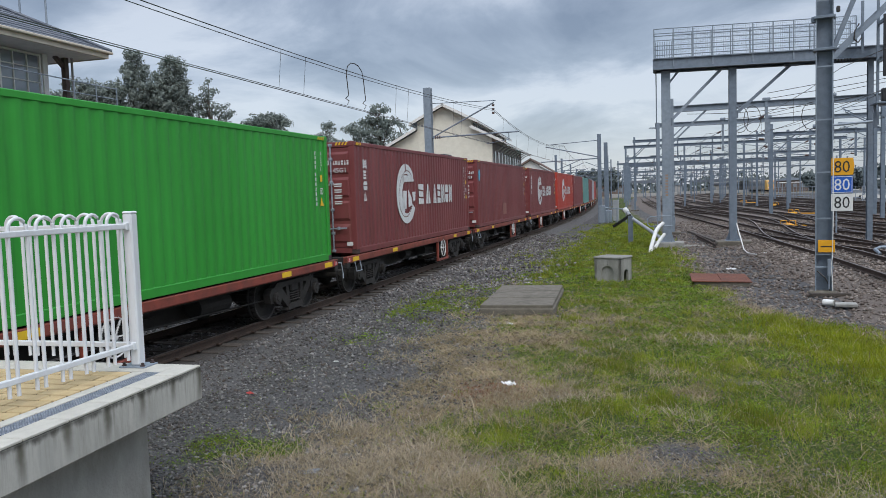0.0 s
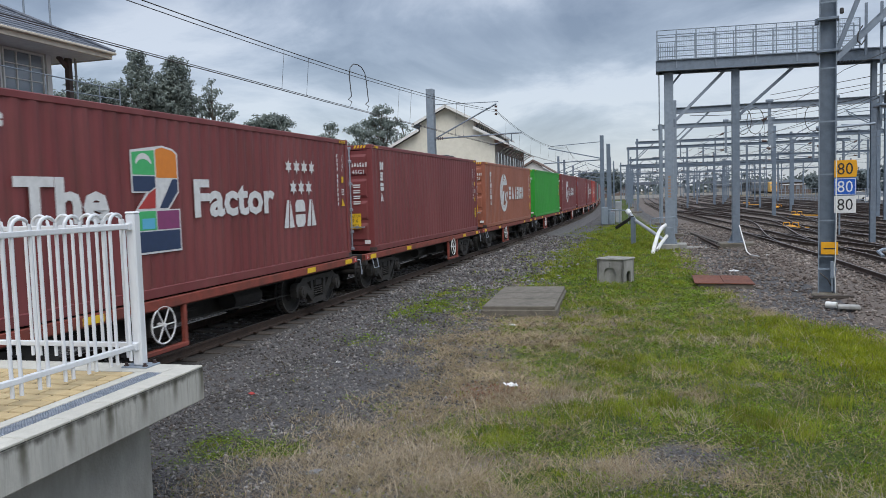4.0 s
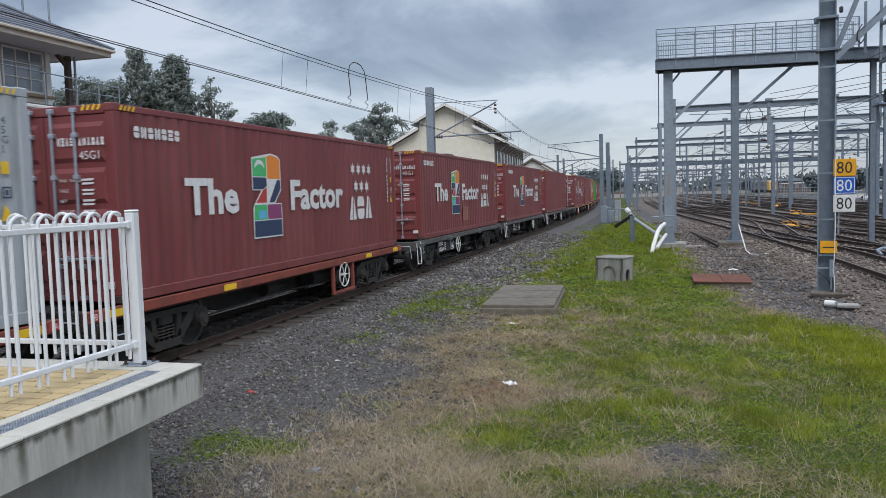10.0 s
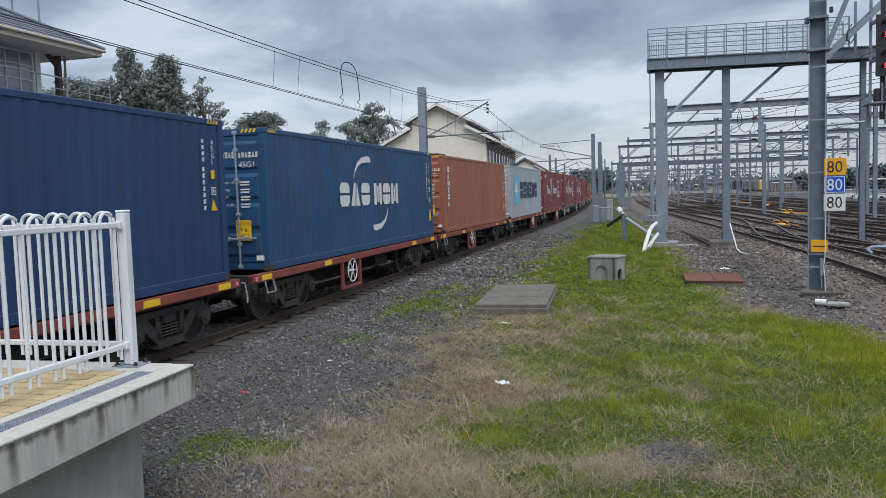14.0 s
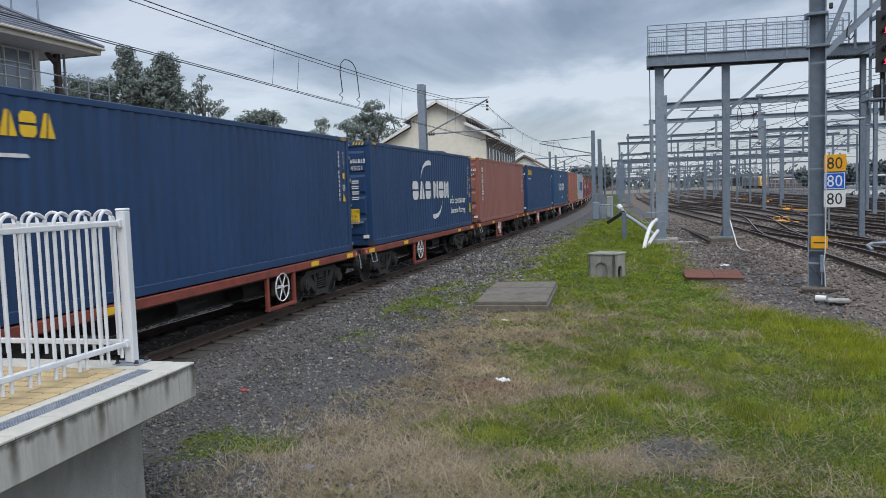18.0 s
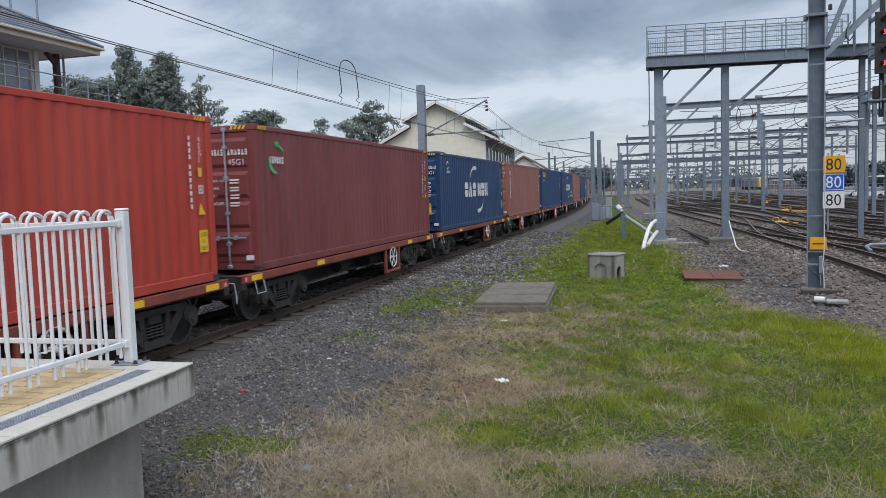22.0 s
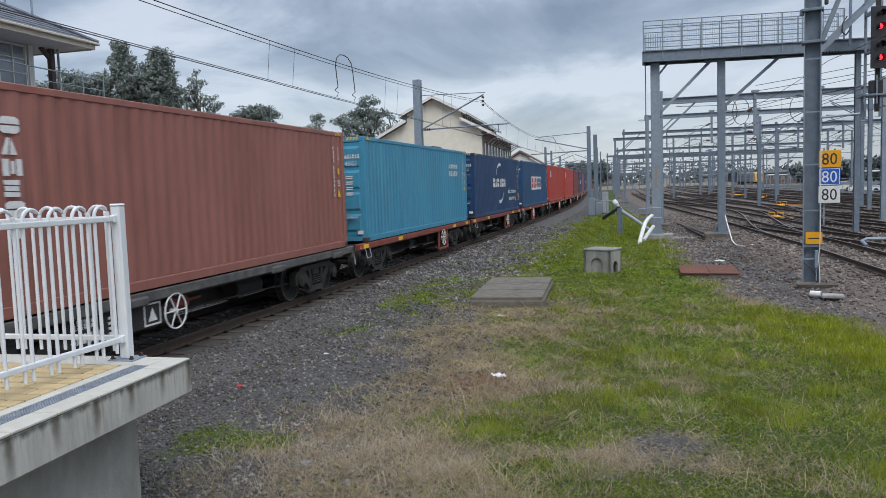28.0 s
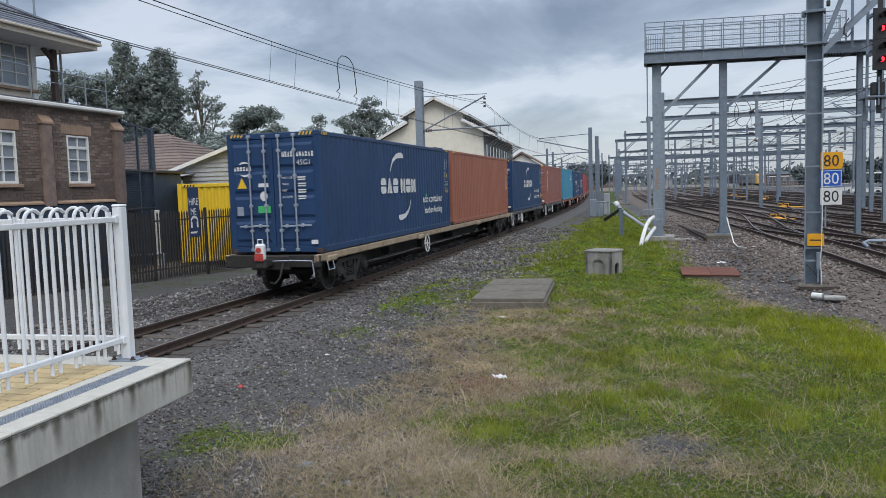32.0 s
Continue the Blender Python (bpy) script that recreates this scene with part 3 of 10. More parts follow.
    def prism(self, poly, x0, x1, axis=0):
        """A polygon pushed along an axis; its two coordinates are the other axes, in order."""
        n = len(poly)
        vs = []
        for x in (x0, x1):
            for a, b in poly:
                vs.append((x, a, b) if axis == 0 else (a, x, b) if axis == 1 else (a, b, x))
        fs = [tuple(range(n)), tuple(range(2 * n - 1, n - 1, -1))]
        fs += [(i, n + i, n + (i + 1) % n, (i + 1) % n) for i in range(n)]
        return self.add(vs, fs)

    def mesh(self, name, material):
        me = bpy.data.meshes.new(name)
        me.from_pydata(self.v, [], self.f)
        bm = bmesh.new()
        bm.from_mesh(me)
        bmesh.ops.recalc_face_normals(bm, faces=bm.faces)
        bm.to_mesh(me)
        bm.free()
        me.materials.append(material)
        return me


def raw_mesh(name, verts, faces, material):
    """A large joined mesh straight from arrays; all faces have the same number of corners."""
    me = bpy.data.meshes.new(name)
    v, f = np.asarray(verts, dtype=np.float32), np.asarray(faces, dtype=np.int32)
    k = f.shape[1]
    me.vertices.add(len(v)); me.vertices.foreach_set("co", v.ravel())
    me.loops.add(f.size); me.loops.foreach_set("vertex_index", f.ravel())
    me.polygons.add(len(f)); me.polygons.foreach_set("loop_start", np.arange(0, f.size, k, dtype=np.int32))
    me.update(calc_edges=True)
    me.materials.append(material)
    return me


def part(name, data, material, parent, label="", at=None):
    """One mesh object under a thing or a part. data: a Geo, or a mesh that others share."""
    me = data.mesh(name, M[material] if isinstance(material, str) else material) if isinstance(data, Geo) else data
    ob = new(name, me)
    ob.parent = parent
    if at is not None:
        ob.matrix_local = at
    if not isinstance(data, Geo) and material and me.materials:
        ob.material_slots[0].link = "OBJECT"
        ob.material_slots[0].material = M[material] if isinstance(material, str) else material
    if label:
        ob["label"] = label
    return ob


def thing(name, label, category, m=None, group="", kind=""):
    ob = new(name)
    ob.empty_display_size = 0.2
    if m is not None:
        ob.matrix_world = m
    return tagged(ob, label, category, group, kind)


def solo(name, geo, material, label, category="", group="", kind="", m=None):
    """A thing of one mesh."""
    ob = new(name, geo.mesh(name, M[material]) if isinstance(geo, Geo) else geo)
    if m is not None:
        ob.matrix_world = m
    return tagged(ob, label, category, group, kind)


def text_geo(words, height, width=None, bold=0.0):
    """Letters in the built-in font as mesh data: lying in the xz plane, lower left corner at the origin."""
    cu = bpy.data.curves.new("letters", "FONT")
    cu.body, cu.size, cu.extrude, cu.resolution_u = words, 1.0, 0.0, 2
    cu.offset = bold
    ob = bpy.data.objects.new("letters", cu)
    me = bpy.data.meshes.new_from_object(ob)
    bpy.data.objects.remove(ob)
    co = np.array([v.co[:] for v in me.vertices])
    lo, hi = co.min(0), co.max(0)
    sy = height / (hi[1] - lo[1])
    sx = width / (hi[0] - lo[0]) if width else sy
    g = Geo()
    g.v = [((c[0] - lo[0]) * sx, (c[1] - lo[1]) * sy) for c in co]
    g.f = [tuple(p.vertices) for p in me.polygons]
    return g


def on_side(flat, x, y0, z0):
    """A flat drawing (u, v) laid on a +x face: u runs along +y, so that it reads from left to right."""
    g = Geo()
    g.v = [(x, y0 + p[0], z0 + p[1]) for p in flat.v]
    g.f = list(flat.f)
    return g


def on_rear(flat, y, x0, z0):
    """The same on a -y face: u runs along +x."""
    g = Geo()
    g.v = [(x0 + p[0], y, z0 + p[1]) for p in flat.v]
    g.f = list(flat.f)
    return g


def flat_polys(*polys):
    g = Geo()
    for p in polys:
        o = len(g.v)
        g.v += list(p)
        g.f.append(tuple(range(o, o + len(p))))
    return g


# ---------------------------------------------------------------- the freight track's line
LINE_S = np.arange(-480, 640, 0.5)
_k = np.interp(LINE_S, [-480, -40, -39, 0, 60, 120, 200, 640], [0, 0, -0.00025, -0.00025, 0.001174, 0.000152, 0.00005, 0.00005])
_h = np.cumsum(_k) * 0.5
_i0 = int(np.argmin(abs(LINE_S)))
LINE_H = _h - _h[_i0]
_x, _y = np.cumsum(-np.sin(LINE_H)) * 0.5, np.cumsum(np.cos(LINE_H)) * 0.5
LINE_X, LINE_Y = _x - _x[_i0] - 8.7275, _y - _y[_i0] + 16.203


def on_line(s, lat=0.0, z=0.0):
    """The place at s metres along the track, lat metres to its right."""
    a = float(np.interp(s, LINE_S, LINE_H))
    return Vector((float(np.interp(s, LINE_S, LINE_X)) + lat * math.cos(a), float(np.interp(s, LINE_S, LINE_Y)) + lat * math.sin(a), z))


def line_pose(s, half):
    """The pose of something whose two ends, half metres from its middle, stand on the track."""
    a, b = on_line(s - half), on_line(s + half)
    d = b - a
    return Matrix.Translation((a + b) / 2) @ Matrix.Rotation(math.atan2(-d.x, d.y), 4, "Z")


YARD_Y = [-60, 0, 20, 30, 45, 60, 78, 100, 150, 220, 420]
YARD_DX = [2.2, 2.0, 1.6, 1.15, 0.0, -1.4, -3.1, -4.7, -7.3, -9.8, -16]


def yard_x(off, y):
    """The middle of a yard track; off is its x where y = 45."""
    return off + float(np.interp(y, YARD_Y, YARD_DX))


YARD = [5.0, 8.4, 12.1, 16.2, 20.4, 24.6, 28.8]


def sweep(profile, pts):
    """A profile of (across, up) carried along points (x, y, z)."""
    g = Geo()
    n = len(profile)
    pts = [Vector(p) for p in pts]
    for i, p in enumerate(pts):
        d = pts[min(i + 1, len(pts) - 1)] - pts[max(i - 1, 0)]
        a = Vector((d.y, -d.x, 0)).normalized()
        for u, w in profile:
            g.v.append(tuple(p + a * u + Vector((0, 0, w))))
        if i:
            o = (i - 1) * n
            for k in range(n):
                g.f.append((o + k, o + (k + 1) % n, o + n + (k + 1) % n, o + n + k))
    g.f += [tuple(range(n)), tuple(range(len(g.v) - n, len(g.v)))[::-1]]
    return g


# ---------------------------------------------------------------- ground
def smooth(a, b, x):
    t = np.clip((x - a) / (b - a), 0, 1)
    return t * t * (3 - 2 * t)


def wob(x, y, f, seed=0.0):
    """Cheap smooth unevenness, -1 to 1."""
    return (np.sin(x * f + 1.3 + seed) * np.cos(y * f * 0.83 + 2.1 * seed) + np.sin((x * 0.6 + y) * f * 1.7 + seed * 3.7)
            + np.cos((x - y * 0.7) * f * 2.9 + seed * 1.9) * 0.6) / 2.6


def freight_dx(x, y):
    return x - np.interp(y, LINE_Y, LINE_X)


def yard_edge(y):
    """Where the yard's gravel begins."""
    return np.interp(y, [-20, 10, 14.8, 16.5, 18.3, 26, 36, 60, 95, 200], [7.0, 5.2, 3.7, 3.0, 1.9, 1.0, 0.6, -0.8, -3.6, -8.0])


def lattice(x, y, seed):
    """Smooth random values 0 to 1 on a unit lattice."""
    x, y = np.asarray(x, float), np.asarray(y, float)
    ix, iy = np.floor(x), np.floor(y)
    fx, fy = x - ix, y - iy
    fx, fy = fx * fx * (3 - 2 * fx), fy * fy * (3 - 2 * fy)

    def h(a, b):
        v = np.sin(a * 127.1 + b * 311.7 + seed * 74.7) * 43758.5453
        return v - np.floor(v)
    return (h(ix, iy) * (1 - fx) + h(ix + 1, iy) * fx) * (1 - fy) + (h(ix, iy + 1) * (1 - fx) + h(ix + 1, iy + 1) * fx) * fy


def patchy(x, y, size, seed):
    """Irregular patches of about that size, 0 to 1."""
    return 0.5 * lattice(x / size, y / size, seed) + 0.3 * lattice(x / size * 2.3 + 7, y / size * 2.3, seed + 1) + 0.2 * lattice(x / size * 5.1, y / size * 5.1 + 3, seed + 2)


def spots(x, y, rows):
    """Soft round patches: centre, radii, strength."""
    out = 0.0 * x
    for cx, cy, rx, ry, k in rows:
        out = out + k * np.exp(-(((x - cx) / rx) ** 2 + ((y - cy) / ry) ** 2))
    return out


def green_at(x, y):
    """How green the ground is, 0 to 1."""
    d = freight_dx(x, y)
    right = 1 - smooth(-0.7, 0.5, x - yard_edge(y) + 1.2 * (patchy(x, y, 1.1, 9) - 0.5) + 0.5 * (patchy(x, y, 0.3, 19) - 0.5))
    main = smooth(-3.9, 0.7, x + (y - 10) * 0.03) * smooth(25, 20, y)
    far = smooth(16, 20, y) * smooth(3.6, 5.4, d)
    tufts = spots(x, y, [(-5.7, 18.0, 0.9, 2.2, 0.72), (-4.25, 7.35, 0.5, 0.42, 0.75), (-4.9, 7.6, 0.3, 0.25, 0.4), (-2.0, 8.2, 0.85, 0.45, 0.55), (-0.75, 9.4, 0.95, 0.45, 0.5), (-1.1, 7.1, 0.7, 0.4, 0.45),
                          (-5.6, 13.4, 0.5, 0.8, 0.4), (-1.7, 12.2, 1.2, 0.7, 0.22), (-3.1, 15.0, 0.6, 0.5, 0.2), (2.4, 11.5, 1.2, 2.2, 0.35), (1.2, 9.2, 0.8, 0.7, 0.4)])
    bare = spots(x, y, [(0.2, 8.0, 0.5, 0.55, 0.85), (0.6, 7.4, 0.4, 0.3, 0.5), (-2.0, 10.1, 0.9, 0.6, 0.65), (-0.8, 16.0, 1.1, 0.6, 0.6), (0.9, 14.3, 0.8, 0.45, 0.5), (-3.6, 11.3, 1.4, 1.3, 0.5),
                         (-0.45, 7.4, 0.35, 0.35, 0.55), (1.15, 11.2, 0.45, 0.28, 0.55), (-2.8, 7.4, 0.8, 0.6, 0.55), (0.4, 10.4, 0.5, 0.3, 0.45), (-2.4, 14.0, 1.0, 0.5, 0.3)])
    base = 0.12 * smooth(2.6, 4.2, d) + 0.68 * main + 0.60 * far * (1 - main) + tufts - bare
    n = 0.45 * patchy(x, y, 1.2, 3) + 0.55 * patchy(x, y, 0.26, 13)
    g = smooth(0.04, 0.92, base + 1.55 * (n - 0.47)) * right * smooth(1.9, 2.7, d)
    left_verge = smooth(-4.0, -4.8, d) * smooth(-7.2, -6.2, d) * smooth(14, 17, y) * 0.5 * smooth(0.38, 0.66, 0.4 * patchy(x, y, 0.9, 33) + 0.6 * patchy(x, y, 0.25, 34))
    return np.clip(np.maximum(g, left_verge), 0, 1)


def earth_at(x, y):
    """How much dry grass and earth there is, 0 to 1."""
    d = freight_dx(x, y)
    n = 0.55 * patchy(x, y, 0.9, 21) + 0.45 * patchy(x, y, 0.27, 23) - 0.5
    e = smooth(3.4, 6.6, d + 3.0 * n - smooth(14, 8, y) * 0.5) * (1 - smooth(-0.4, 0.6, x - yard_edge(y) + n))
    grey = spots(x, y, [(0.2, 8.0, 0.6, 0.6, 1.0), (1.15, 11.2, 0.5, 0.3, 0.8), (-0.6, 15.2, 1.0, 0.3, 0.5), (-3.7, 11.4, 1.0, 1.0, 0.35)])
    e = np.clip(e * (0.97 + 0.9 * n) - 0.8 * grey, 0, 1)
    return np.clip(np.maximum(e, smooth(-6.5, -8.0, d) * 0.8), 0, 1)


def ground_z(x, y):
    d = np.abs(freight_dx(x, y))
    yard = smooth(-0.8, 1.6, x - yard_edge(y))
    return -0.28 + 0.035 * wob(x, y, 0.9) + 0.02 * wob(x, y, 3.1, 1.0) - 0.12 * smooth(3.0, 1.5, d) - 0.02 * yard + 0.28 * smooth(-6.4, -7.6, freight_dx(x, y))


def build_ground():
    xs = np.concatenate([[-3000, -900, -300, -120, -70], np.arange(-40, -12, 1.0), np.arange(-12, 7, 0.25), np.arange(7, 40, 1.0), [50, 80, 130, 300, 900, 3000]])
    ys = np.concatenate([[-3000, -800, -200, -80, -40, -20, -10], np.arange(-4, 4, 1.0), np.arange(4, 30, 0.25), np.arange(30, 80, 1.0), np.arange(80, 200, 6.0), [220, 260, 320, 420, 700, 1300, 3000]])
    X, Y = np.meshgrid(xs, ys, indexing="ij")
    near = (np.abs(X) < 60) & (Y > -30) & (Y < 250)
    Z = np.where(near, ground_z(X, Y), -0.3)
    nx, ny = len(xs), len(ys)
    i, j = np.meshgrid(np.arange(nx - 1), np.arange(ny - 1), indexing="ij")
    a = (i * ny + j).ravel()
    me = raw_mesh("ground", np.stack([X, Y, Z], -1).reshape(-1, 3), np.stack([a, a + ny, a + ny + 1, a + 1], -1), M["ground"])
    col = me.color_attributes.new("cover", "FLOAT_COLOR", "POINT")
    g, e = np.where(near, green_at(X, Y), 0.35).ravel(), np.where(near, earth_at(X, Y), 0.8).ravel()
    col.data.foreach_set("color", np.stack([e, g, g * 0, g * 0 + 1], -1).astype(np.float32).ravel())
    for p in me.polygons:
        p.use_smooth = True
    return tagged(new("ground", me), "gravel, dry grass and patchy green grass beside the tracks", "ground", kind="structure")


build_ground()


# ---------------------------------------------------------------- tracks
RAIL = [(-0.07, -0.155), (0.07, -0.155), (0.07, -0.145), (0.012, -0.12), (0.012, -0.045), (0.036, -0.035), (0.036, -0.004), (0.03, 0.0),
        (-0.03, 0.0), (-0.036, -0.004), (-0.036, -0.035), (-0.012, -0.045), (-0.012, -0.12), (-0.07, -0.145)]


def rail_pair(points_left, points_right, label):
    for pts in (points_left, points_right):
        ob = solo("rail", sweep(RAIL, pts), "rail", label, "rail", kind="structure")
        part("running_surface", sweep([(-0.026, 0.0), (0.026, 0.0), (0.026, 0.002), (-0.026, 0.002)], pts), "rail_top", ob, "worn bright running surface")


def build_freight_track():
    ss = list(np.arange(-60, 140, 2.0)) + list(np.arange(140, 420, 10.0))
    rail_pair([on_line(s, -0.7535) for s in ss], [on_line(s, 0.7535) for s in ss], "rusty steel rail of the freight track")
    bed = sweep([(-2.9, -0.45), (2.9, -0.45), (2.35, -0.28), (1.75, -0.20), (0.5, -0.19), (-0.5, -0.19), (-1.75, -0.20), (-2.35, -0.28)], [on_line(s) for s in ss])
    oily = sweep([(-1.35, -0.30), (1.35, -0.30), (1.28, -0.182), (-1.28, -0.182)], [on_line(s) for s in ss])
    tagged(new("oily_ballast", oily.mesh("oily_ballast", M["oily_ballast"])), "dark oil-stained stones between the freight rails", "ballast", kind="structure")
    ob = tagged(new("ballast_bed", bed.mesh("ballast_bed", M["ballast"])), "grey crushed stone ballast under the freight track", "ballast", kind="structure")
    g = Geo().cbox(-1.22, 1.22, -0.115, 0.115, -0.30, -0.155, 0.012)
    me = g.mesh("sleeper", M["sleeper"])
    rnd = random.Random(4)
    track = thing("sleepers", "weathered timber sleepers of the freight track", "sleeper", kind="structure")
    for i, s in enumerate(np.arange(-30, 75, 0.62)):
        a = float(np.interp(s, LINE_S, LINE_H))
        m = Matrix.Translation(on_line(s, rnd.uniform(-0.05, 0.05), rnd.uniform(-0.012, 0.006))) @ Matrix.Rotation(a + rnd.uniform(-0.02, 0.02), 4, "Z")
        part("sleeper", me, None, track, at=m)
    clip = Geo()
    for s in np.arange(-14, 30, 0.62):
        for lat in (-0.7535, 0.7535):
            for side in (-0.1, 0.1):
                p = on_line(s, lat + side)
                clip.cbox(p.x - 0.035, p.x + 0.035, p.y - 0.05, p.y + 0.05, -0.157, -0.115, 0.01)
    part("rail_clips", clip, "rail", track, "rusty rail clips")
    far = Geo()
    for s in np.arange(75, 300, 0.62):
        p = on_line(s)
        far.box(p.x - 1.2, p.x + 1.2, p.y - 0.11, p.y + 0.11, -0.3, -0.16)
    tagged(part("far_sleepers", far, "sleeper", track), kind="stuff")


def build_yard_tracks():
    ys = list(np.arange(-30, 110, 2.5)) + list(np.arange(110, 420, 10.0))
    for k, off in enumerate(YARD):
        pts = [Vector((yard_x(off, y), y, 0.0)) for y in ys]

        def shifted(d):
            out = []
            for i, p in enumerate(pts):
                q = pts[min(i + 1, len(pts) - 1)] - pts[max(i - 1, 0)]
                out.append(p + Vector((q.y, -q.x, 0)).normalized() * d)
            return out
        rail_pair(shifted(-0.7535), shifted(0.7535), "rusty steel rail of a yard track")
        sl = Geo()
        for y in np.arange(-10 if k else 8, 160, 0.66):
            x = yard_x(off, y)
            sl.box(x - 1.2, x + 1.2, y - 0.11, y + 0.11, -0.3, -0.172 + 0.008 * math.sin(y * 7 + k))
        tagged(new("yard_sleepers", sl.mesh("yard_sleepers", M["sleeper"])), "weathered sleepers under a yard track", "sleeper", kind="stuff")
    # crossovers between neighbouring tracks
    for o0, o1, y0, y1 in ((5.0, 8.4, 34, 64), (8.4, 5.0, 66, 98), (8.4, 12.1, 40, 72), (12.1, 16.2, 52, 86), (12.1, 8.4, 76, 108), (16.2, 20.4, 60, 96), (20.4, 16.2, 84, 122), (16.2, 12.1, 98, 136), (24.6, 20.4, 66, 104), (5.0, 12.1, 96, 150), (8.4, 5.0, 20, 46), (12.1, 8.4, 24, 54), (16.2, 12.1, 30, 60)):
        pts = []
        for i in range(19):
            t = i / 18
            y = y0 + (y1 - y0) * t
            pts.append(Vector((yard_x(o0 + (o1 - o0) * t * t * (3 - 2 * t), y), y, 0.004)))
        side = [[p + Vector((s * 0.7535, 0, 0)) for p in pts] for s in (-1, 1)]
        rail_pair(side[0], side[1], "rusty steel rail of a crossover")
    solo("rail_length", sweep(RAIL, [(2.35, 36.0, -0.12), (2.05, 40.0, -0.10), (1.8, 43.5, -0.10)]), "rail", "short length of rusty rail lying on the gravel", "rail")
    bed = sweep([(-3.3, -0.45), (27.5, -0.45), (26.3, -0.185), (-1.7, -0.185), (-2.5, -0.26)], [(yard_x(5.0, y), y, 0) for y in ys])
    tagged(new("yard_ballast", bed.mesh("yard_ballast", M["ballast_yard"])), "brown-grey crushed stone under the yard tracks", "ballast", kind="structure")


build_freight_track()
build_yard_tracks()


# ---------------------------------------------------------------- containers
CL, CW, CH = 11.80, 2.438, 2.896
HL, HW = CL / 2, CW / 2


def corrugated(length, z0, z1, x_out, depth, pitch, flat=0.27, ramp=0.235):
    """A folded sheet along y, its outer face towards +x."""
    n = int(length / pitch)
    p = length / n
    prof, y = [], -length / 2
    for i in range(n):
        prof += [(y, x_out - depth), (y + p * (0.5 - flat / 2 - ramp), x_out - depth), (y + p * (0.5 - flat / 2), x_out), (y + p * (0.5 + flat / 2), x_out), (y + p * (0.5 + flat / 2 + ramp), x_out - depth)]
        y += p
    prof.append((length / 2, x_out - depth))
    g = Geo()
    for a, x in prof:
        g.v += [(x, a, z0), (x, a, z1)]
    g.f = [(2 * i, 2 * i + 2, 2 * i + 3, 2 * i + 1) for i in range(len(prof) - 1)]
    return g


def turned(g, m):
    h = Geo()
    h.v = [tuple(m @ Vector(p)) for p in g.v]
    h.f = list(g.f)
    return h


def container_meshes():
    d = {}
    blank = bpy.data.materials.new("unpainted_steel")

    def keep(key, g):
        d[key] = g.mesh(key, blank)
    keep("side_panel", corrugated(CL - 0.30, 0.14, CH - 0.10, HW - 0.012, 0.018, 0.283))
    keep("end_panel", turned(corrugated(CW - 0.30, 0.14, CH - 0.10, HL - 0.02, 0.045, 0.25), Matrix.Rotation(radians(90), 4, "Z")))
    r = Geo()
    for i in range(31):
        y = -HL + 0.2 + i * (CL - 0.4) / 31
        r.box(-HW + 0.08, HW - 0.08, y, y + 0.22, CH - 0.05, CH - 0.02)
    r.box(-HW + 0.06, HW - 0.06, -HL + 0.1, HL - 0.1, CH - 0.06, CH - 0.045)
    keep("roof", r)
    keep("floor", Geo().box(-HW + 0.07, HW - 0.07, -HL + 0.1, HL - 0.1, 0.05, 0.13))
    keep("corner_post", Geo().cbox(-0.075, 0.075, -0.075, 0.075, 0.11, CH - 0.11, 0.015))
    keep("top_rail", Geo().cbox(-0.035, 0.035, -HL + 0.15, HL - 0.15, CH - 0.115, CH - 0.012, 0.012))
    keep("bottom_rail", Geo().cbox(-0.03, 0.03, -HL + 0.15, HL - 0.15, 0.0 + 0.012, 0.165, 0.012).cbox(-0.09, 0.03, -HL + 0.15, HL - 0.15, 0.012, 0.03, 0.005))
    keep("end_rail", Geo().cbox(-HW + 0.15, HW - 0.15, -0.05, 0.05, 0.02, 0.17, 0.012))
    keep("door_header", Geo().cbox(-HW + 0.15, HW - 0.15, -0.05, 0.05, CH - 0.15, CH - 0.012, 0.012))
    c = Geo().cbox(-0.081, 0.081, -0.089, 0.089, 0, 0.118, 0.012)
    keep("corner_casting", c)
    # a door leaf: a frame and three raised panels with slanted edges
    dw, z0, z1 = HW - 0.085, 0.18, CH - 0.16
    door = Geo().box(0.0, dw, 0.0, 0.04, z0, z1)
    zs = [z0 + 0.10, z0 + 0.60, z0 + 0.68, z0 + 1.20, z0 + 1.28, z0 + 1.80, z0 + 1.88, z1 - 0.10]
    for a, b in zip(zs[::2], zs[1::2]):
        door.add([(0.09, 0, a), (dw - 0.09, 0, a), (dw - 0.09, 0, b), (0.09, 0, b), (0.12, -0.035, a + 0.07), (dw - 0.12, -0.035, a + 0.07), (dw - 0.12, -0.035, b - 0.07), (0.12, -0.035, b - 0.07)],
                 [(0, 1, 5, 4), (1, 2, 6, 5), (2, 3, 7, 6), (3, 0, 4, 7), (4, 5, 6, 7)])
    keep("door", door)
    rod = Geo().rod((0, -0.075, 0.06), (0, -0.075, CH - 0.06), 0.021, 8)
    for z in (0.09, 0.55, 1.15, 1.85, 2.45, CH - 0.09):
        rod.cbox(-0.045, 0.045, -0.10, -0.03, z - 0.035, z + 0.035, 0.008)
    keep("lock_rod", rod)
    keep("handle", Geo().cbox(-0.04, 0.36, -0.115, -0.095, 0.98, 1.02, 0.006).cbox(0.10, 0.15, -0.13, -0.05, 0.96, 1.045, 0.006))
    return d


CM = container_meshes()
MARK_X, SIDE_0 = HW + 0.004, -HL - 0.392


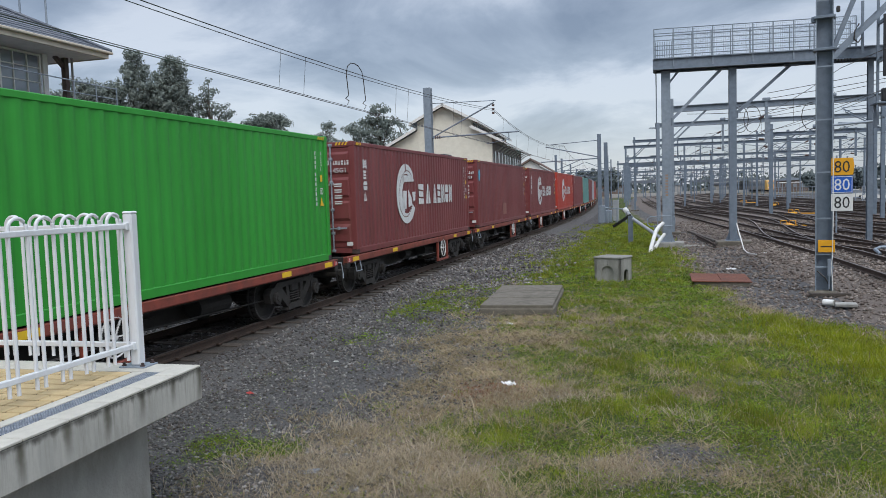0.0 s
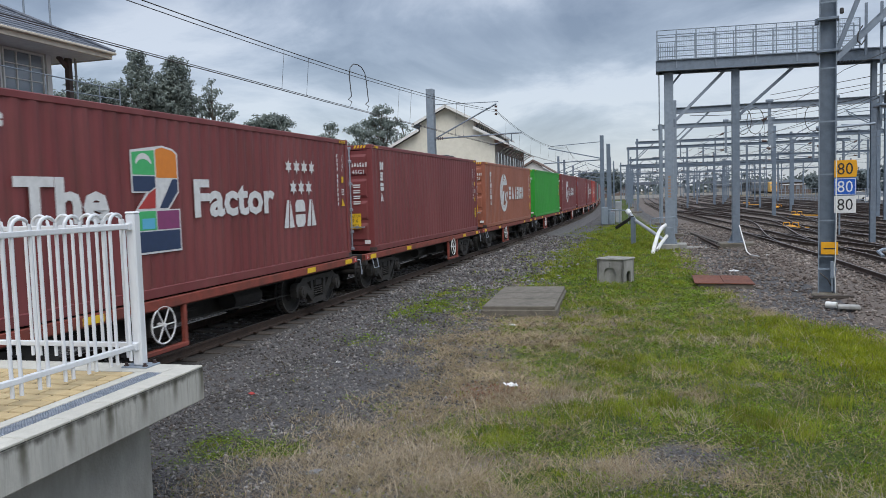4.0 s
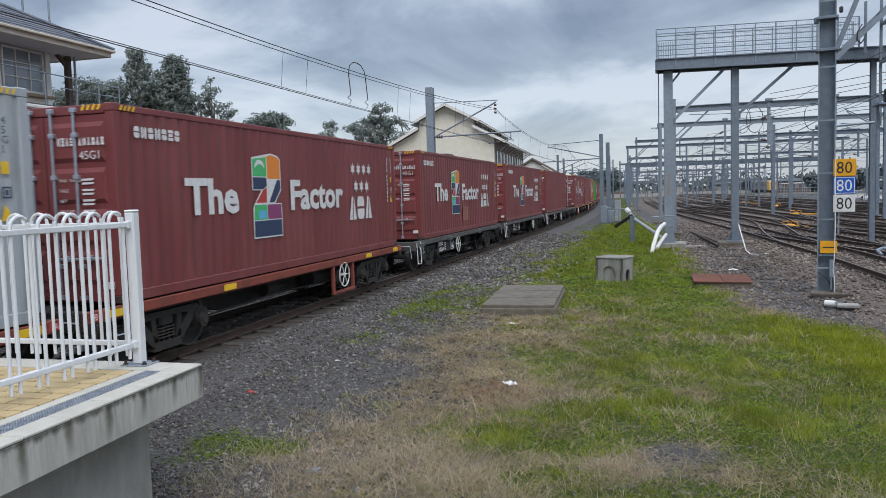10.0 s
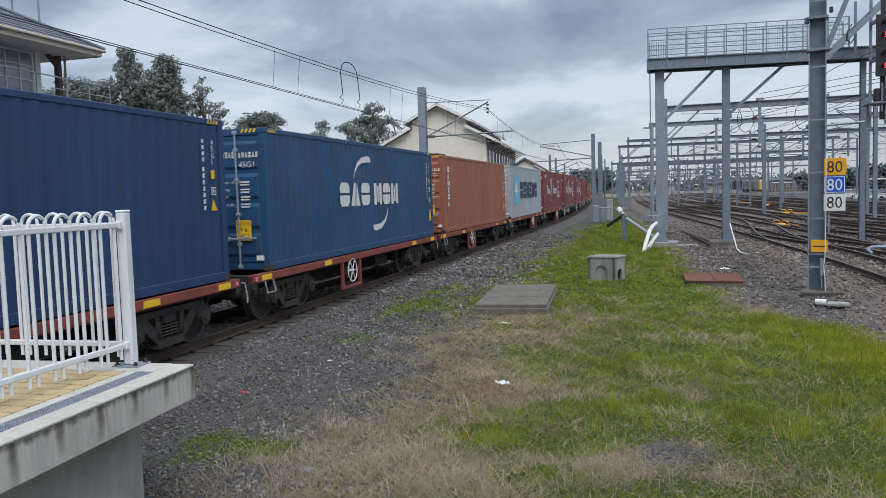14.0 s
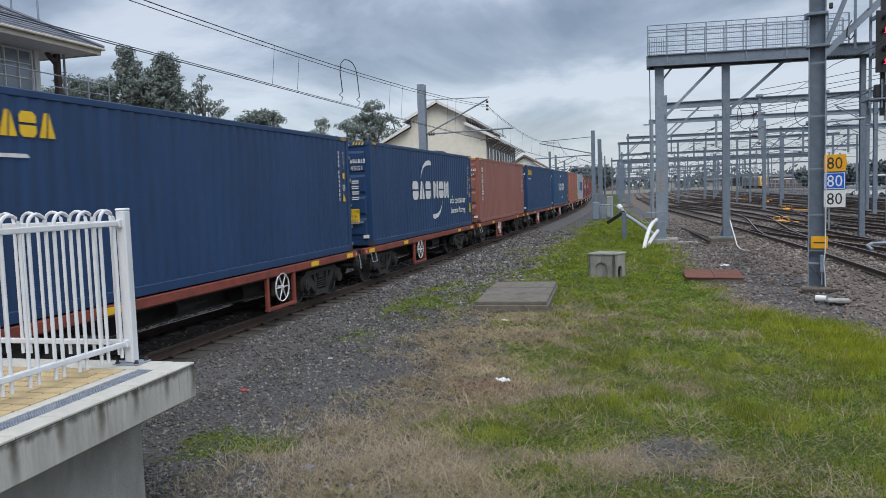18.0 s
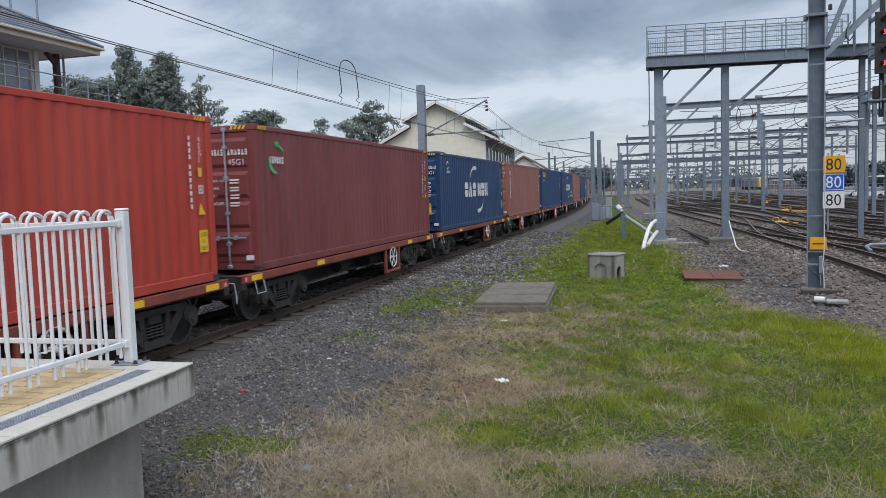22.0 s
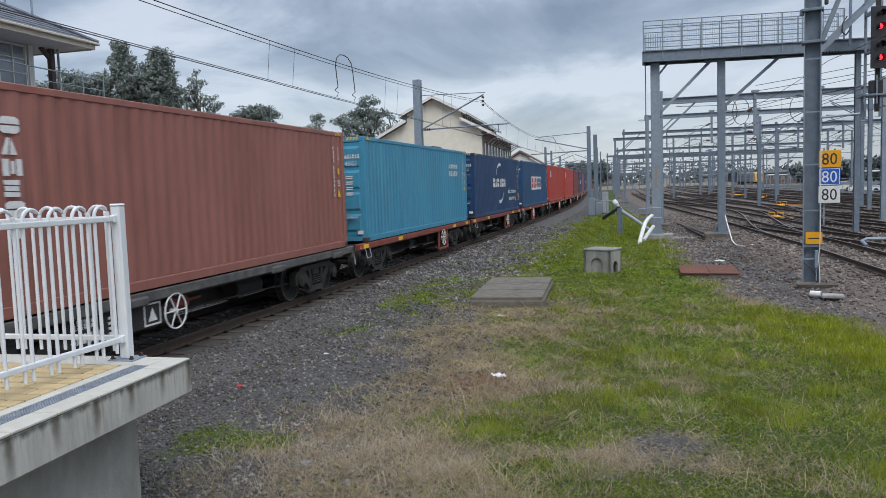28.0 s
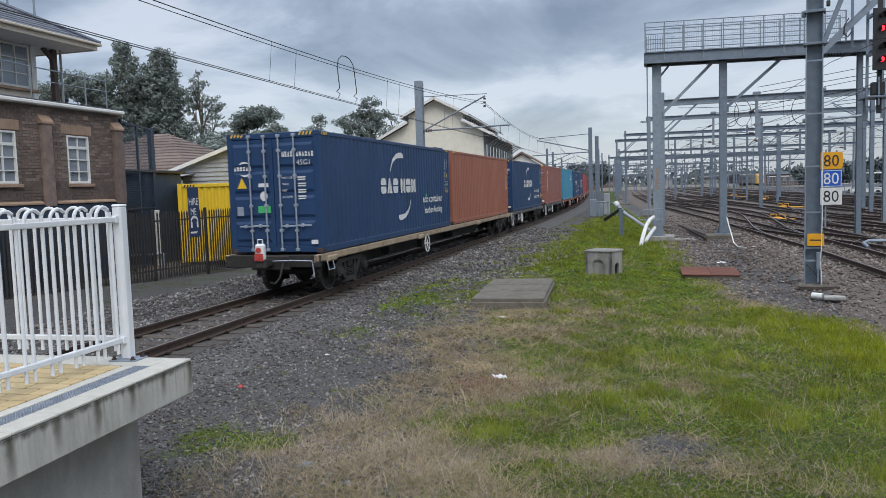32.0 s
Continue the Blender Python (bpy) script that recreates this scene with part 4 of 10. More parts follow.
def figure(k, x, z, w, h):
    """One plain filled figure in a cell w wide and h high: a barrel, a wedge, a notched block or a slanted pair."""
    if k == 0:
        polys = [[(0.0, 0.16), (0.18, 0), (0.82, 0), (1, 0.16), (1, 0.46), (0.0, 0.46)], [(0, 0.56), (1, 0.56), (1, 0.84), (0.82, 1), (0.18, 1), (0, 0.84)]]
    elif k == 1:
        polys = [[(0, 0), (0.42, 0), (0.56, 1), (0.36, 1)], [(0.52, 0), (1, 0), (0.66, 1), (0.62, 0.72)]]
    elif k == 2:
        polys = [[(0, 0), (0.34, 0), (0.34, 1), (0, 1)], [(0.42, 0.12), (0.62, 0.12), (0.62, 0.88), (0.42, 0.88)], [(0.70, 0), (1, 0), (1, 1), (0.70, 1)]]
    else:
        polys = [[(0, 0), (1, 0), (1, 0.26), (0, 0.3)], [(0.06, 0.38), (0.94, 0.34), (0.94, 0.62), (0.06, 0.66)], [(0, 0.74), (1, 0.70), (1, 1), (0, 1)]]
    return [[(x + a * w, z + b * h) for a, b in q] for q in polys]


def block_letters(n, w, h, gap=0.22, seed=1):
    """A row of plain figures that stands for lettering."""
    r = random.Random(seed)
    p, last, polys = w / (n - gap), -1, []
    for i in range(n):
        last = r.choice([j for j in range(4) if j != last])
        polys += figure(last, i * p, 0, p * (1 - gap), h)
    return flat_polys(*polys)


def turned_column(n, w, h):
    """The same one above another."""
    p = h / n
    return flat_polys(*[q for i in range(n) for q in figure((i * 3 + 1) % 4, 0, i * p, w * (0.8 + 0.2 * (i % 2)), p * 0.8)])


def bars(w, h, n, seed=1):
    """Lines of small writing as plain bars."""
    r = random.Random(seed)
    p = h / n
    return flat_polys(*[[(0, i * p), (w * r.uniform(0.6, 1), i * p), (w * r.uniform(0.6, 1), i * p + p * 0.55), (0, i * p + p * 0.55)] for i in range(n)])


def column(n, w, h, seed=2):
    """An upright column of plain blocks."""
    p = h / n
    r = random.Random(seed)
    return flat_polys(*[[(0, i * p + p * 0.12), (w * r.uniform(0.75, 1), i * p + p * 0.12), (w, i * p + p * 0.82), (w * r.uniform(0, 0.2), i * p + p * 0.82)] for i in range(n)])


def arc_shape(cx, cz, r, a0, a1, thick, n=18):
    """A crescent stroke, thickest at its middle."""
    out, inn = [], []
    for i in range(n + 1):
        t = i / n
        a = radians(a0 + (a1 - a0) * t)
        k = thick * (0.12 + 0.88 * math.sin(math.pi * (0.05 + 0.9 * t)))
        out.append((cx + (r + k / 2) * math.cos(a), cz + (r + k / 2) * math.sin(a)))
        inn.append((cx + (r - k / 2) * math.cos(a), cz + (r - k / 2) * math.sin(a)))
    g = Geo()
    g.v = out + inn
    m = n + 1
    g.f = [(i, i + 1, m + i + 1, m + i) for i in range(n)]
    return g


def swoosh(flip):
    """A tapering flight-trail shape, thick at one end."""
    pts = [(0.0, 0.0, 0.02), (0.10, 0.18, 0.06), (0.28, 0.35, 0.10), (0.60, 0.48, 0.14), (1.00, 0.52, 0.17), (1.24, 0.50, 0.13)]
    lo, hi = [], []
    for x, z, t in pts:
        lo.append((x, z - t / 2)); hi.append((x - 0.03, z + t / 2))
    poly = lo + hi[::-1]
    if flip:
        poly = [(1.3 - x, -z) for x, z in poly]
    g = Geo()
    n = len(pts)
    g.v = lo + hi if not flip else [(1.3 - x, -z) for x, z in lo + hi]
    g.f = [(i, i + 1, n + i + 1, n + i) for i in range(n - 1)]
    return g


def star(cx, cz, r, n=6, inner=0.5):
    return [(cx + r * (1 if i % 2 == 0 else inner) * math.cos(math.pi * i / n + math.pi / 2), cz + r * (1 if i % 2 == 0 else inner) * math.sin(math.pi * i / n + math.pi / 2)) for i in range(2 * n)]


def round_emblem():
    """A disc 1.9 m across, cut by thin curved gaps, with a square window and two wedges in it."""
    g = Geo()
    n, r1 = 40, 0.92
    for k in range(n):
        a0, a1 = radians(38 + 292 * k / n), radians(38 + 292 * (k + 1) / n)
        am = math.degrees((a0 + a1) / 2)
        inner = 0.42 if 110 < am < 250 else 0.66
        for lo, hi in ((inner, 0.74 + 0.07 * math.sin(radians(am * 2))), (0.77 + 0.07 * math.sin(radians(am * 2)), 0.99)):
            if (90 < am < 96 or 196 < am < 201 or 262 < am < 267) and hi > 0.9 or hi <= lo:
                continue
            o = len(g.v)
            g.v += [(0.96 + r1 * lo * math.cos(a0), 0.96 + r1 * lo * math.sin(a0)), (0.96 + r1 * hi * math.cos(a0), 0.96 + r1 * hi * math.sin(a0)), (0.96 + r1 * hi * math.cos(a1), 0.96 + r1 * hi * math.sin(a1)), (0.96 + r1 * lo * math.cos(a1), 0.96 + r1 * lo * math.sin(a1))]
            g.f.append((o, o + 1, o + 2, o + 3))
    return merge((g, 0, 0), (flat_polys([(0.62, 1.32), (1.72, 1.34), (1.62, 1.52), (0.62, 1.52)], [(0.66, 1.05), (1.0, 1.05), (0.92, 0.5), (0.58, 0.5)], [(1.12, 0.55), (1.5, 0.6), (1.42, 0.86), (1.12, 1.1)], [(1.5, 1.0), (1.86, 1.02), (1.78, 0.76), (1.62, 0.7)]), 0, 0))


def merge(*gs):
    o = Geo()
    for g, dx, dz in gs:
        k = len(o.v)
        o.v += [(p[0] + dx, p[1] + dz) for p in g.v]
        o.f += [tuple(k + i for i in q) for q in g.f]
    return o


MARKS = {}


def mark(key, builder):
    """Mesh data of a marking, made once."""
    if key not in MARKS:
        MARKS[key] = builder().mesh(key, M["white_mark"])
    return MARKS[key]


def side_mark(parent, name, key, flat, y, z, material, label="", lift=0.0):
    """y: metres along the side, from SIDE_0."""
    me = mark(key, lambda: on_side(flat(), 0, 0, 0))
    part(name, me, material, parent, label, at=pose(MARK_X + lift, y + SIDE_0, z))


def rear_mark(parent, name, key, flat, x, z, material, label="", lift=0.0):
    me = mark(key, lambda: on_rear(flat(), 0, 0, 0))
    part(name, me, material, parent, label, at=pose(x, -HL - 0.045 - lift, z))


def rect(w, h):
    return lambda: flat_polys([(0, 0), (w, 0), (w, h), (0, h)])


def decorate(ob, style):
    st = style.split()
    late = 0.34 if "late" in st else 0.0
    dark = "grey" in st
    ink = "dkblue_mark" if dark else "white_mark"
    # small writing that nearly every box has
    side_mark(ob, "owner_column", "owner_column", lambda: column(4, 0.06, 0.42, 5), 11.47, 2.12, ink)
    side_mark(ob, "number_column", "number_column", lambda: column(7, 0.06, 0.78, 3), 11.46, 1.28, ink)
    for i, ch in enumerate("45G1"):
        side_mark(ob, "type_mark", "type_mark_" + ch, lambda ch=ch: text_geo(ch, 0.095), 11.76, 2.43 - 0.115 * i, ink)
    side_mark(ob, "small_label", "small_label", rect(0.11, 0.15), 11.72, 1.84, "yellow_mark", "small yellow label")
    side_mark(ob, "boxed_label", "boxed_label", lambda: flat_polys([(0, 0), (0.14, 0), (0.14, 0.02), (0, 0.02)], [(0, 0.12), (0.14, 0.12), (0.14, 0.14), (0, 0.14)], [(0, 0.02), (0.02, 0.02), (0.02, 0.12), (0, 0.12)], [(0.12, 0.02), (0.14, 0.02), (0.14, 0.12), (0.12, 0.12)], [(0.05, 0.04), (0.09, 0.04), (0.09, 0.10), (0.05, 0.10)]), 11.71, 1.55, ink)
    for y in (0.52, 11.66):
        side_mark(ob, "corner_stripes", "corner_stripes", lambda: flat_polys(*[[(i * 0.09, 0), (i * 0.09 + 0.045, 0), (i * 0.09 + 0.085, 0.07), (i * 0.09 + 0.04, 0.07)] for i in range(4)]), y, CH - 0.10, "yellow_mark", "yellow hazard stripes on the top rail", lift=0.004)
    if "caution" in st:
        side_mark(ob, "warning_label", "warning_label", rect(0.25, 0.38), 11.66, 0.54, "yellow_mark", "yellow caution label")
        side_mark(ob, "warning_words", "warning_words", lambda: merge((text_geo("CAUTION", 0.075, 0.21), 0, 0.25), (text_geo("9 6", 0.08, 0.11), 0.05, 0.135), (text_geo("HIGH", 0.075, 0.16), 0.025, 0.02)), 11.68, 0.555, "black_mark", lift=0.002)
    side_mark(ob, "hazard_triangle", "hazard_triangle", lambda: flat_polys([(0, 0), (0.2, 0), (0.06, 0.2)]), 11.68, 1.19 if "caution" in st else 1.28, "yellow_mark", "yellow warning triangle")
    rear_mark(ob, "number_line", "number_line", lambda: block_letters(6, 0.44, 0.11, 0.3, 8), 0.64, 2.30, "white_mark")
    rear_mark(ob, "owner_code", "owner_code", lambda: block_letters(4, 0.27, 0.12, 0.3, 5), 0.27, 2.30, "white_mark")
    rear_mark(ob, "type_code", "type_code", lambda: text_geo("45G1", 0.12), 0.64, 2.10, "white_mark")
    for i, w in enumerate(("MAX. GROSS", "TARE", "NET", "CU.CAP.")):
        rear_mark(ob, "weight_heading", "weight_" + w, lambda w=w: text_geo(w, 0.05), 0.25, 1.78 - 0.15 * i, "white_mark")
        rear_mark(ob, "weight_bar", "weight_bar", lambda: bars(0.26, 0.11, 2, 3), 0.66, 1.74 - 0.15 * i, "white_mark")
    if "label" in st:
        rear_mark(ob, "green_label", "green_label", rect(0.34, 0.17), -0.42, 0.98, "green_mark", "green printed label")
        rear_mark(ob, "round_sticker", "round_sticker", lambda: flat_polys([(0.1 * math.cos(k * 0.5236), 0.12 * math.sin(k * 0.5236)) for k in range(12)]), -0.25, 1.38, "white_mark")
        rear_mark(ob, "long_sticker", "long_sticker", rect(0.26, 0.09), -0.38, 1.6, "white_mark")
    rear_mark(ob, "small_plate", "small_plate", rect(0.17, 0.22), -0.98, 0.92, "rod", "grey data plate")
    rear_mark(ob, "rear_triangle", "rear_triangle", lambda: flat_polys([(0, 0), (0.26, 0), (0.13, 0.26)]), -0.95, 1.58, "yellow_mark", "yellow warning triangle")
    rear_mark(ob, "white_sticker", "white_sticker", rect(0.17, 0.10), 0.95, 0.22, "white_mark")
    for x in (-1.08, 0.72):
        rear_mark(ob, "hazard_stripes", "hazard_stripes", lambda: flat_polys(*[[(i * 0.09, 0), (i * 0.09 + 0.045, 0), (i * 0.09 + 0.085, 0.075), (i * 0.09 + 0.04, 0.075)] for i in range(4)]), x, CH - 0.10, "yellow_mark", "yellow hazard stripes", lift=0.012)
    if "caution" in st:
        rear_mark(ob, "caution_plate", "caution_plate", rect(0.34, 0.42), 0.52, 0.62, "yellow_mark", "yellow caution plate")
        rear_mark(ob, "caution_words", "caution_words", lambda: merge((text_geo("CAUTION", 0.085, 0.30), 0, 0.27), (text_geo("9 6", 0.09, 0.16), 0.07, 0.14), (text_geo("HIGH", 0.085, 0.20), 0.05, 0.01)), 0.54, 0.66, "black_mark", lift=0.002)
    if "cma" in st:
        side_mark(ob, "upper_swoosh", "upper_swoosh", lambda: swoosh(False), 5.36, 1.98, "white_mark")
        side_mark(ob, "lower_swoosh", "lower_swoosh", lambda: swoosh(True), 5.93, 1.10, "white_mark")
        side_mark(ob, "brand_shapes", "brand_shapes", lambda: merge((block_letters(3, 1.53, 0.44, 0.16, 2), 0, 0), (block_letters(3, 1.53, 0.44, 0.16, 7), 1.77, 0)), 4.5, 1.34, "white_mark")
    if "cmabig" in st:
        side_mark(ob, "upper_swoosh", "upper_swoosh", lambda: swoosh(False), 5.0, 1.93, "white_mark")
        side_mark(ob, "lower_swoosh", "lower_swoosh", lambda: swoosh(True), 6.22, 1.09, "white_mark")
        side_mark(ob, "brand_shapes", "big_brand_shapes", lambda: merge((block_letters(3, 2.04, 0.60, 0.14, 2), 0, 0), (block_letters(3, 2.02, 0.60, 0.14, 7), 2.37, 0)), 4.06, 1.21, "white_mark")
    if "global" in st:
        side_mark(ob, "green_arc", "green_arc", lambda: merge((arc_shape(0.42, 0.27, 0.30, 60, 100, 0.10), 0, 0), (arc_shape(0.42, 0.27, 0.30, 175, 275, 0.09), 0, 0), (arc_shape(0.46, 0.05, 0.48, 50, 100, 0.06), 0, 0)), 0.83, 1.98, "green_mark")
        side_mark(ob, "brand_shapes", "arc_brand", lambda: block_letters(6, 0.62, 0.14, 0.2, 3), 0.95, 2.14, "white_mark")
    if "cma" in st:
        rear_mark(ob, "rear_brand", "rear_brand", lambda: merge((block_letters(6, 0.46, 0.10, 0.25, 4), 0, 0), (arc_shape(0.23, 0.0, 0.2, 60, 130, 0.05), 0.05, -0.0), (arc_shape(0.23, 0.1, 0.2, 240, 310, 0.05), 0.05, -0.02)), -1.02, 2.0, "white_mark")
    if "eco" in st:
        side_mark(ob, "slogan", "slogan_a", lambda: text_geo("eco container", 0.25, 2.41, bold=0.02), 8.59, 0.97, "white_mark")
        side_mark(ob, "slogan", "slogan_b", lambda: text_geo("bamboo flooring", 0.30, 2.17, bold=0.02), 8.77, 0.53, "white_mark")
        side_mark(ob, "leaf_mark", "leaf_mark", lambda: flat_polys(star(0, 0, 0.1, 4, 0.6)), 8.98, 1.22, "green_mark")
    if "ring" in st:
        side_mark(ob, "round_emblem", "round_emblem", round_emblem, 3.46, 0.56, "white_mark")
        side_mark(ob, "brand_shapes", "ring_brand", lambda: merge((block_letters(2, 1.30, 0.64, 0.3, 12), 0, 0), (block_letters(5, 2.40, 0.64, 0.22, 3), 1.62, 0)), 5.62, 1.18, "white_mark")
    if "triton" in st:
        side_mark(ob, "brand_column", "brand_column", lambda: turned_column(6, 0.30, 1.54), 1.33 if "ring" in st else 1.55 if "far_set" in st else 0.9, 0.98, "white_mark")
    if "tex" in st:
        side_mark(ob, "brand_column", "short_column", lambda: turned_column(4, 0.26, 1.15), 0.95, 1.35, "white_mark")
    if "factor" in st:
        side_mark(ob, "slogan", "the_word", lambda: text_geo("The", 0.63, 1.63, bold=0.035), 2.0 + late, 1.21, "white_mark")
        side_mark(ob, "slogan", "factor_word", lambda: text_geo("Factor", 0.65, 2.72, bold=0.035), 5.66 + late, 1.20, "white_mark")
        side_mark(ob, "picture_board", "picture_board", lambda: flat_polys([(0, 0), (1.14, 0), (1.14, 0.67), (0.06, 0.67), (0, 0.6)], [(0.06, 0.67), (0.86, 0.67), (1.13, 0.93), (0.33, 0.93)], [(0, 0.93), (1.13, 0.93), (1.13, 1.55), (1.02, 1.62), (0.75, 1.66), (0, 1.56)]), 4.12 + late, 0.70, "white_mark")
        tiles = [("green_mark", [(0.03, 1.2), (0.55, 1.2), (0.55, 1.58), (0.03, 1.53)]), ("orange_mark", [(0.58, 1.16), (1.1, 1.16), (1.1, 1.53), (1.0, 1.59), (0.74, 1.63), (0.58, 1.59)]), ("dkblue_mark", [(0.03, 0.95), (0.40, 0.95), (0.55, 1.02), (0.55, 1.18), (0.03, 1.18)]),
                 ("red_mark", [(0.12, 0.69), (0.53, 0.69), (0.55, 1.0), (0.38, 0.92)]), ("dkblue_mark", [(0.62, 0.69), (0.83, 0.69), (1.1, 0.95), (1.1, 1.14), (0.97, 1.14)]),
                 ("green_mark", [(0.03, 0.36), (0.53, 0.36), (0.53, 0.65), (0.06, 0.65)]), ("purple_mark", [(0.55, 0.36), (1.11, 0.36), (1.11, 0.65), (0.55, 0.65)]), ("dkblue_mark", [(0.03, 0.03), (1.11, 0.03), (1.11, 0.34), (0.03, 0.34)])]
        for i, (c, q) in enumerate(tiles):
            side_mark(ob, "picture_patch", "patch_%d" % i, lambda q=q: flat_polys(q), 4.12 + late, 0.70, c, lift=0.003)
        side_mark(ob, "picture_curve", "picture_curve", lambda: arc_shape(0.29, 1.22, 0.2, 25, 155, 0.09, 10), 4.12 + late, 0.76, "white_mark", lift=0.006)
        side_mark(ob, "picture_patch", "patch_blue", rect(0.3, 0.16), 4.31 + late, 1.08, "ltblue_mark", lift=0.006)
        side_mark(ob, "star_marks", "star_marks", lambda: flat_polys(*[star(0.2 + 0.36 * i, 0.72, 0.16) for i in range(4)], *[star(0.38 + 0.36 * i, 0.28, 0.17) for i in range(3)]), 8.83 + late, 1.44, "white_mark")
        side_mark(ob, "brand_shapes", "factor_brand", lambda: block_letters(3, 1.5, 0.58, 0.12, 22), 8.74 + late, 0.88, "white_mark")
        side_mark(ob, "brand_shapes", "factor_small", lambda: block_letters(7, 1.1, 0.17, 0.25, 31), 0.82 + late, 2.42, "white_mark")
    if "maersk" in st:
        side_mark(ob, "star_panel", "star_panel", lambda: flat_polys([(0.08, 0), (1.43, 0), (1.51, 0.08), (1.51, 1.56), (1.43, 1.64), (0.08, 1.64), (0, 1.56), (0, 0.08)]), 1.55, 0.75, "ltblue_mark")
        side_mark(ob, "star_emblem", "star_emblem", lambda: flat_polys(star(0.75, 0.84, 0.68, 7, 0.32)), 1.55, 0.75, "white_mark", lift=0.003)
        side_mark(ob, "brand_shapes", "star_brand", lambda: block_letters(6, 6.5, 0.97, 0.16, 14), 3.67, 1.06, "dkblue_mark")
    if "seaco" in st:
        side_mark(ob, "brand_shapes", "yellow_brand", lambda: block_letters(5, 1.5, 0.32, 0.14, 6), 0.8, 2.29, "yellow_mark")
        side_mark(ob, "small_line", "small_line", lambda: bars(1.35, 0.09, 1, 9), 0.8, 2.03, "white_mark")
    if "cai" in st:
        side_mark(ob, "brand_shapes", "short_brand", lambda: block_letters(3, 0.84, 0.50, 0.15, 19), 1.11, 1.93, "white_mark")
    if "small" in st:
        side_mark(ob, "brand_shapes", "oval_brand", lambda: merge((arc_shape(0.17, 0.14, 0.13, 20, 200, 0.05), 0, 0), (arc_shape(0.17, 0.14, 0.13, 200, 340, 0.05), 0, 0), (block_letters(6, 0.5, 0.08, 0.25, 3), 0, -0.14)), 1.3, 2.3, "white_mark")
    if "whitebox" in st:
        side_mark(ob, "white_panel", "white_panel", lambda: flat_polys([(0.07, 0), (4.76, 0), (4.83, 0.07), (4.83, 0.81), (4.76, 0.88), (0.07, 0.88), (0, 0.81), (0, 0.07)]), 3.96, 1.06, "white_mark")
        side_mark(ob, "brand_shapes", "box_brand_a", lambda: block_letters(3, 2.17, 0.66, 0.15, 2), 4.17, 1.18, "red_mark", lift=0.003)
        side_mark(ob, "brand_shapes", "box_brand_b", lambda: block_letters(3, 2.17, 0.66, 0.15, 7), 6.54, 1.18, "dkblue_mark", lift=0.003)
    if "cosco" in st:
        side_mark(ob, "brand_shapes", "sea_brand", lambda: merge((block_letters(5, 1.3, 0.2, 0.25, 5), 0, 0), (block_letters(5, 1.3, 0.16, 0.25, 15), 0, 0.3)), 9.3, 1.85, "white_mark")
    if "dot" in st:
        side_mark(ob, "blue_sticker", "blue_sticker", lambda: flat_polys([(0.15 * math.cos(i * 0.5236), 0.26 * math.sin(i * 0.5236)) for i in range(12)]), 0.75, 2.25, "ltblue_mark")
    if "patch" in st:
        side_mark(ob, "repair_patch", "repair_patch", rect(0.85, 0.56), 5.69, 0.40, "brown", "paler repair patch")
    if "streaks" in st:
        side_mark(ob, "scrape_marks", "scrape_marks", lambda: flat_polys(*[[(i * 0.28, 0.1 * (i % 2)), (i * 0.28 + 0.022, 0.1 * (i % 2)), (i * 0.28 + 0.018, 0.35 + 0.17 * (i % 3)), (i * 0.28 + 0.004, 0.35 + 0.17 * (i % 3))] for i in range(13)]), 4.3, 0.9, "scrape", "pale scrape marks")


def build_container(colour, style, label):
    ob = thing("shipping_container", label, "container", group="containers of the freight train")
    p = lambda key, at=None, m=colour, lab="": part(key, CM[key], m, ob, lab, at)
    p("side_panel"); p("side_panel", Matrix.Rotation(math.pi, 4, "Z"))
    p("end_panel"); p("roof"); p("floor", m="under")
    for sx in (-1, 1):
        for sy in (-1, 1):
            p("corner_post", pose(sx * (HW - 0.076), sy * (HL - 0.08), 0))
            for z in (0, CH - 0.118):
                p("corner_casting", pose(sx * (HW - 0.081), sy * (HL - 0.089), z), "dark_cast" if z == 0 else colour)
        p("top_rail", pose(sx * (HW - 0.038), 0, 0)); p("bottom_rail", pose(sx * (HW - 0.034), 0, 0) @ (Matrix.Identity(4) if sx > 0 else Matrix.Rotation(math.pi, 4, "Z")))
    p("end_rail", pose(0, HL - 0.06, 0)); p("end_rail", pose(0, -HL + 0.06, 0))
    p("door_header", pose(0, HL - 0.06, 0)); p("door_header", pose(0, -HL + 0.06, 0))
    for sx in (-1, 1):
        leaf = p("door", pose(0.01 if sx > 0 else -(HW - 0.085) - 0.01, -HL + 0.01, 0))
        for x in (0.18, 0.58) if sx > 0 else (0.55, 0.95):
            r = part("lock_rod", CM["lock_rod"], "rod" if "plainrods" not in style else colour, leaf, "galvanised lock rod", pose(x, 0, 0))
        part("handle", CM["handle"], "rod", leaf, "galvanised handle", pose(0.22 if sx > 0 else 0.28, 0, -0.34))
        part("handle", CM["handle"], "rod", leaf, "galvanised handle", pose(0.62 if sx > 0 else 0.66, 0, -0.33))
    decorate(ob, style + " " + colour)
    return ob


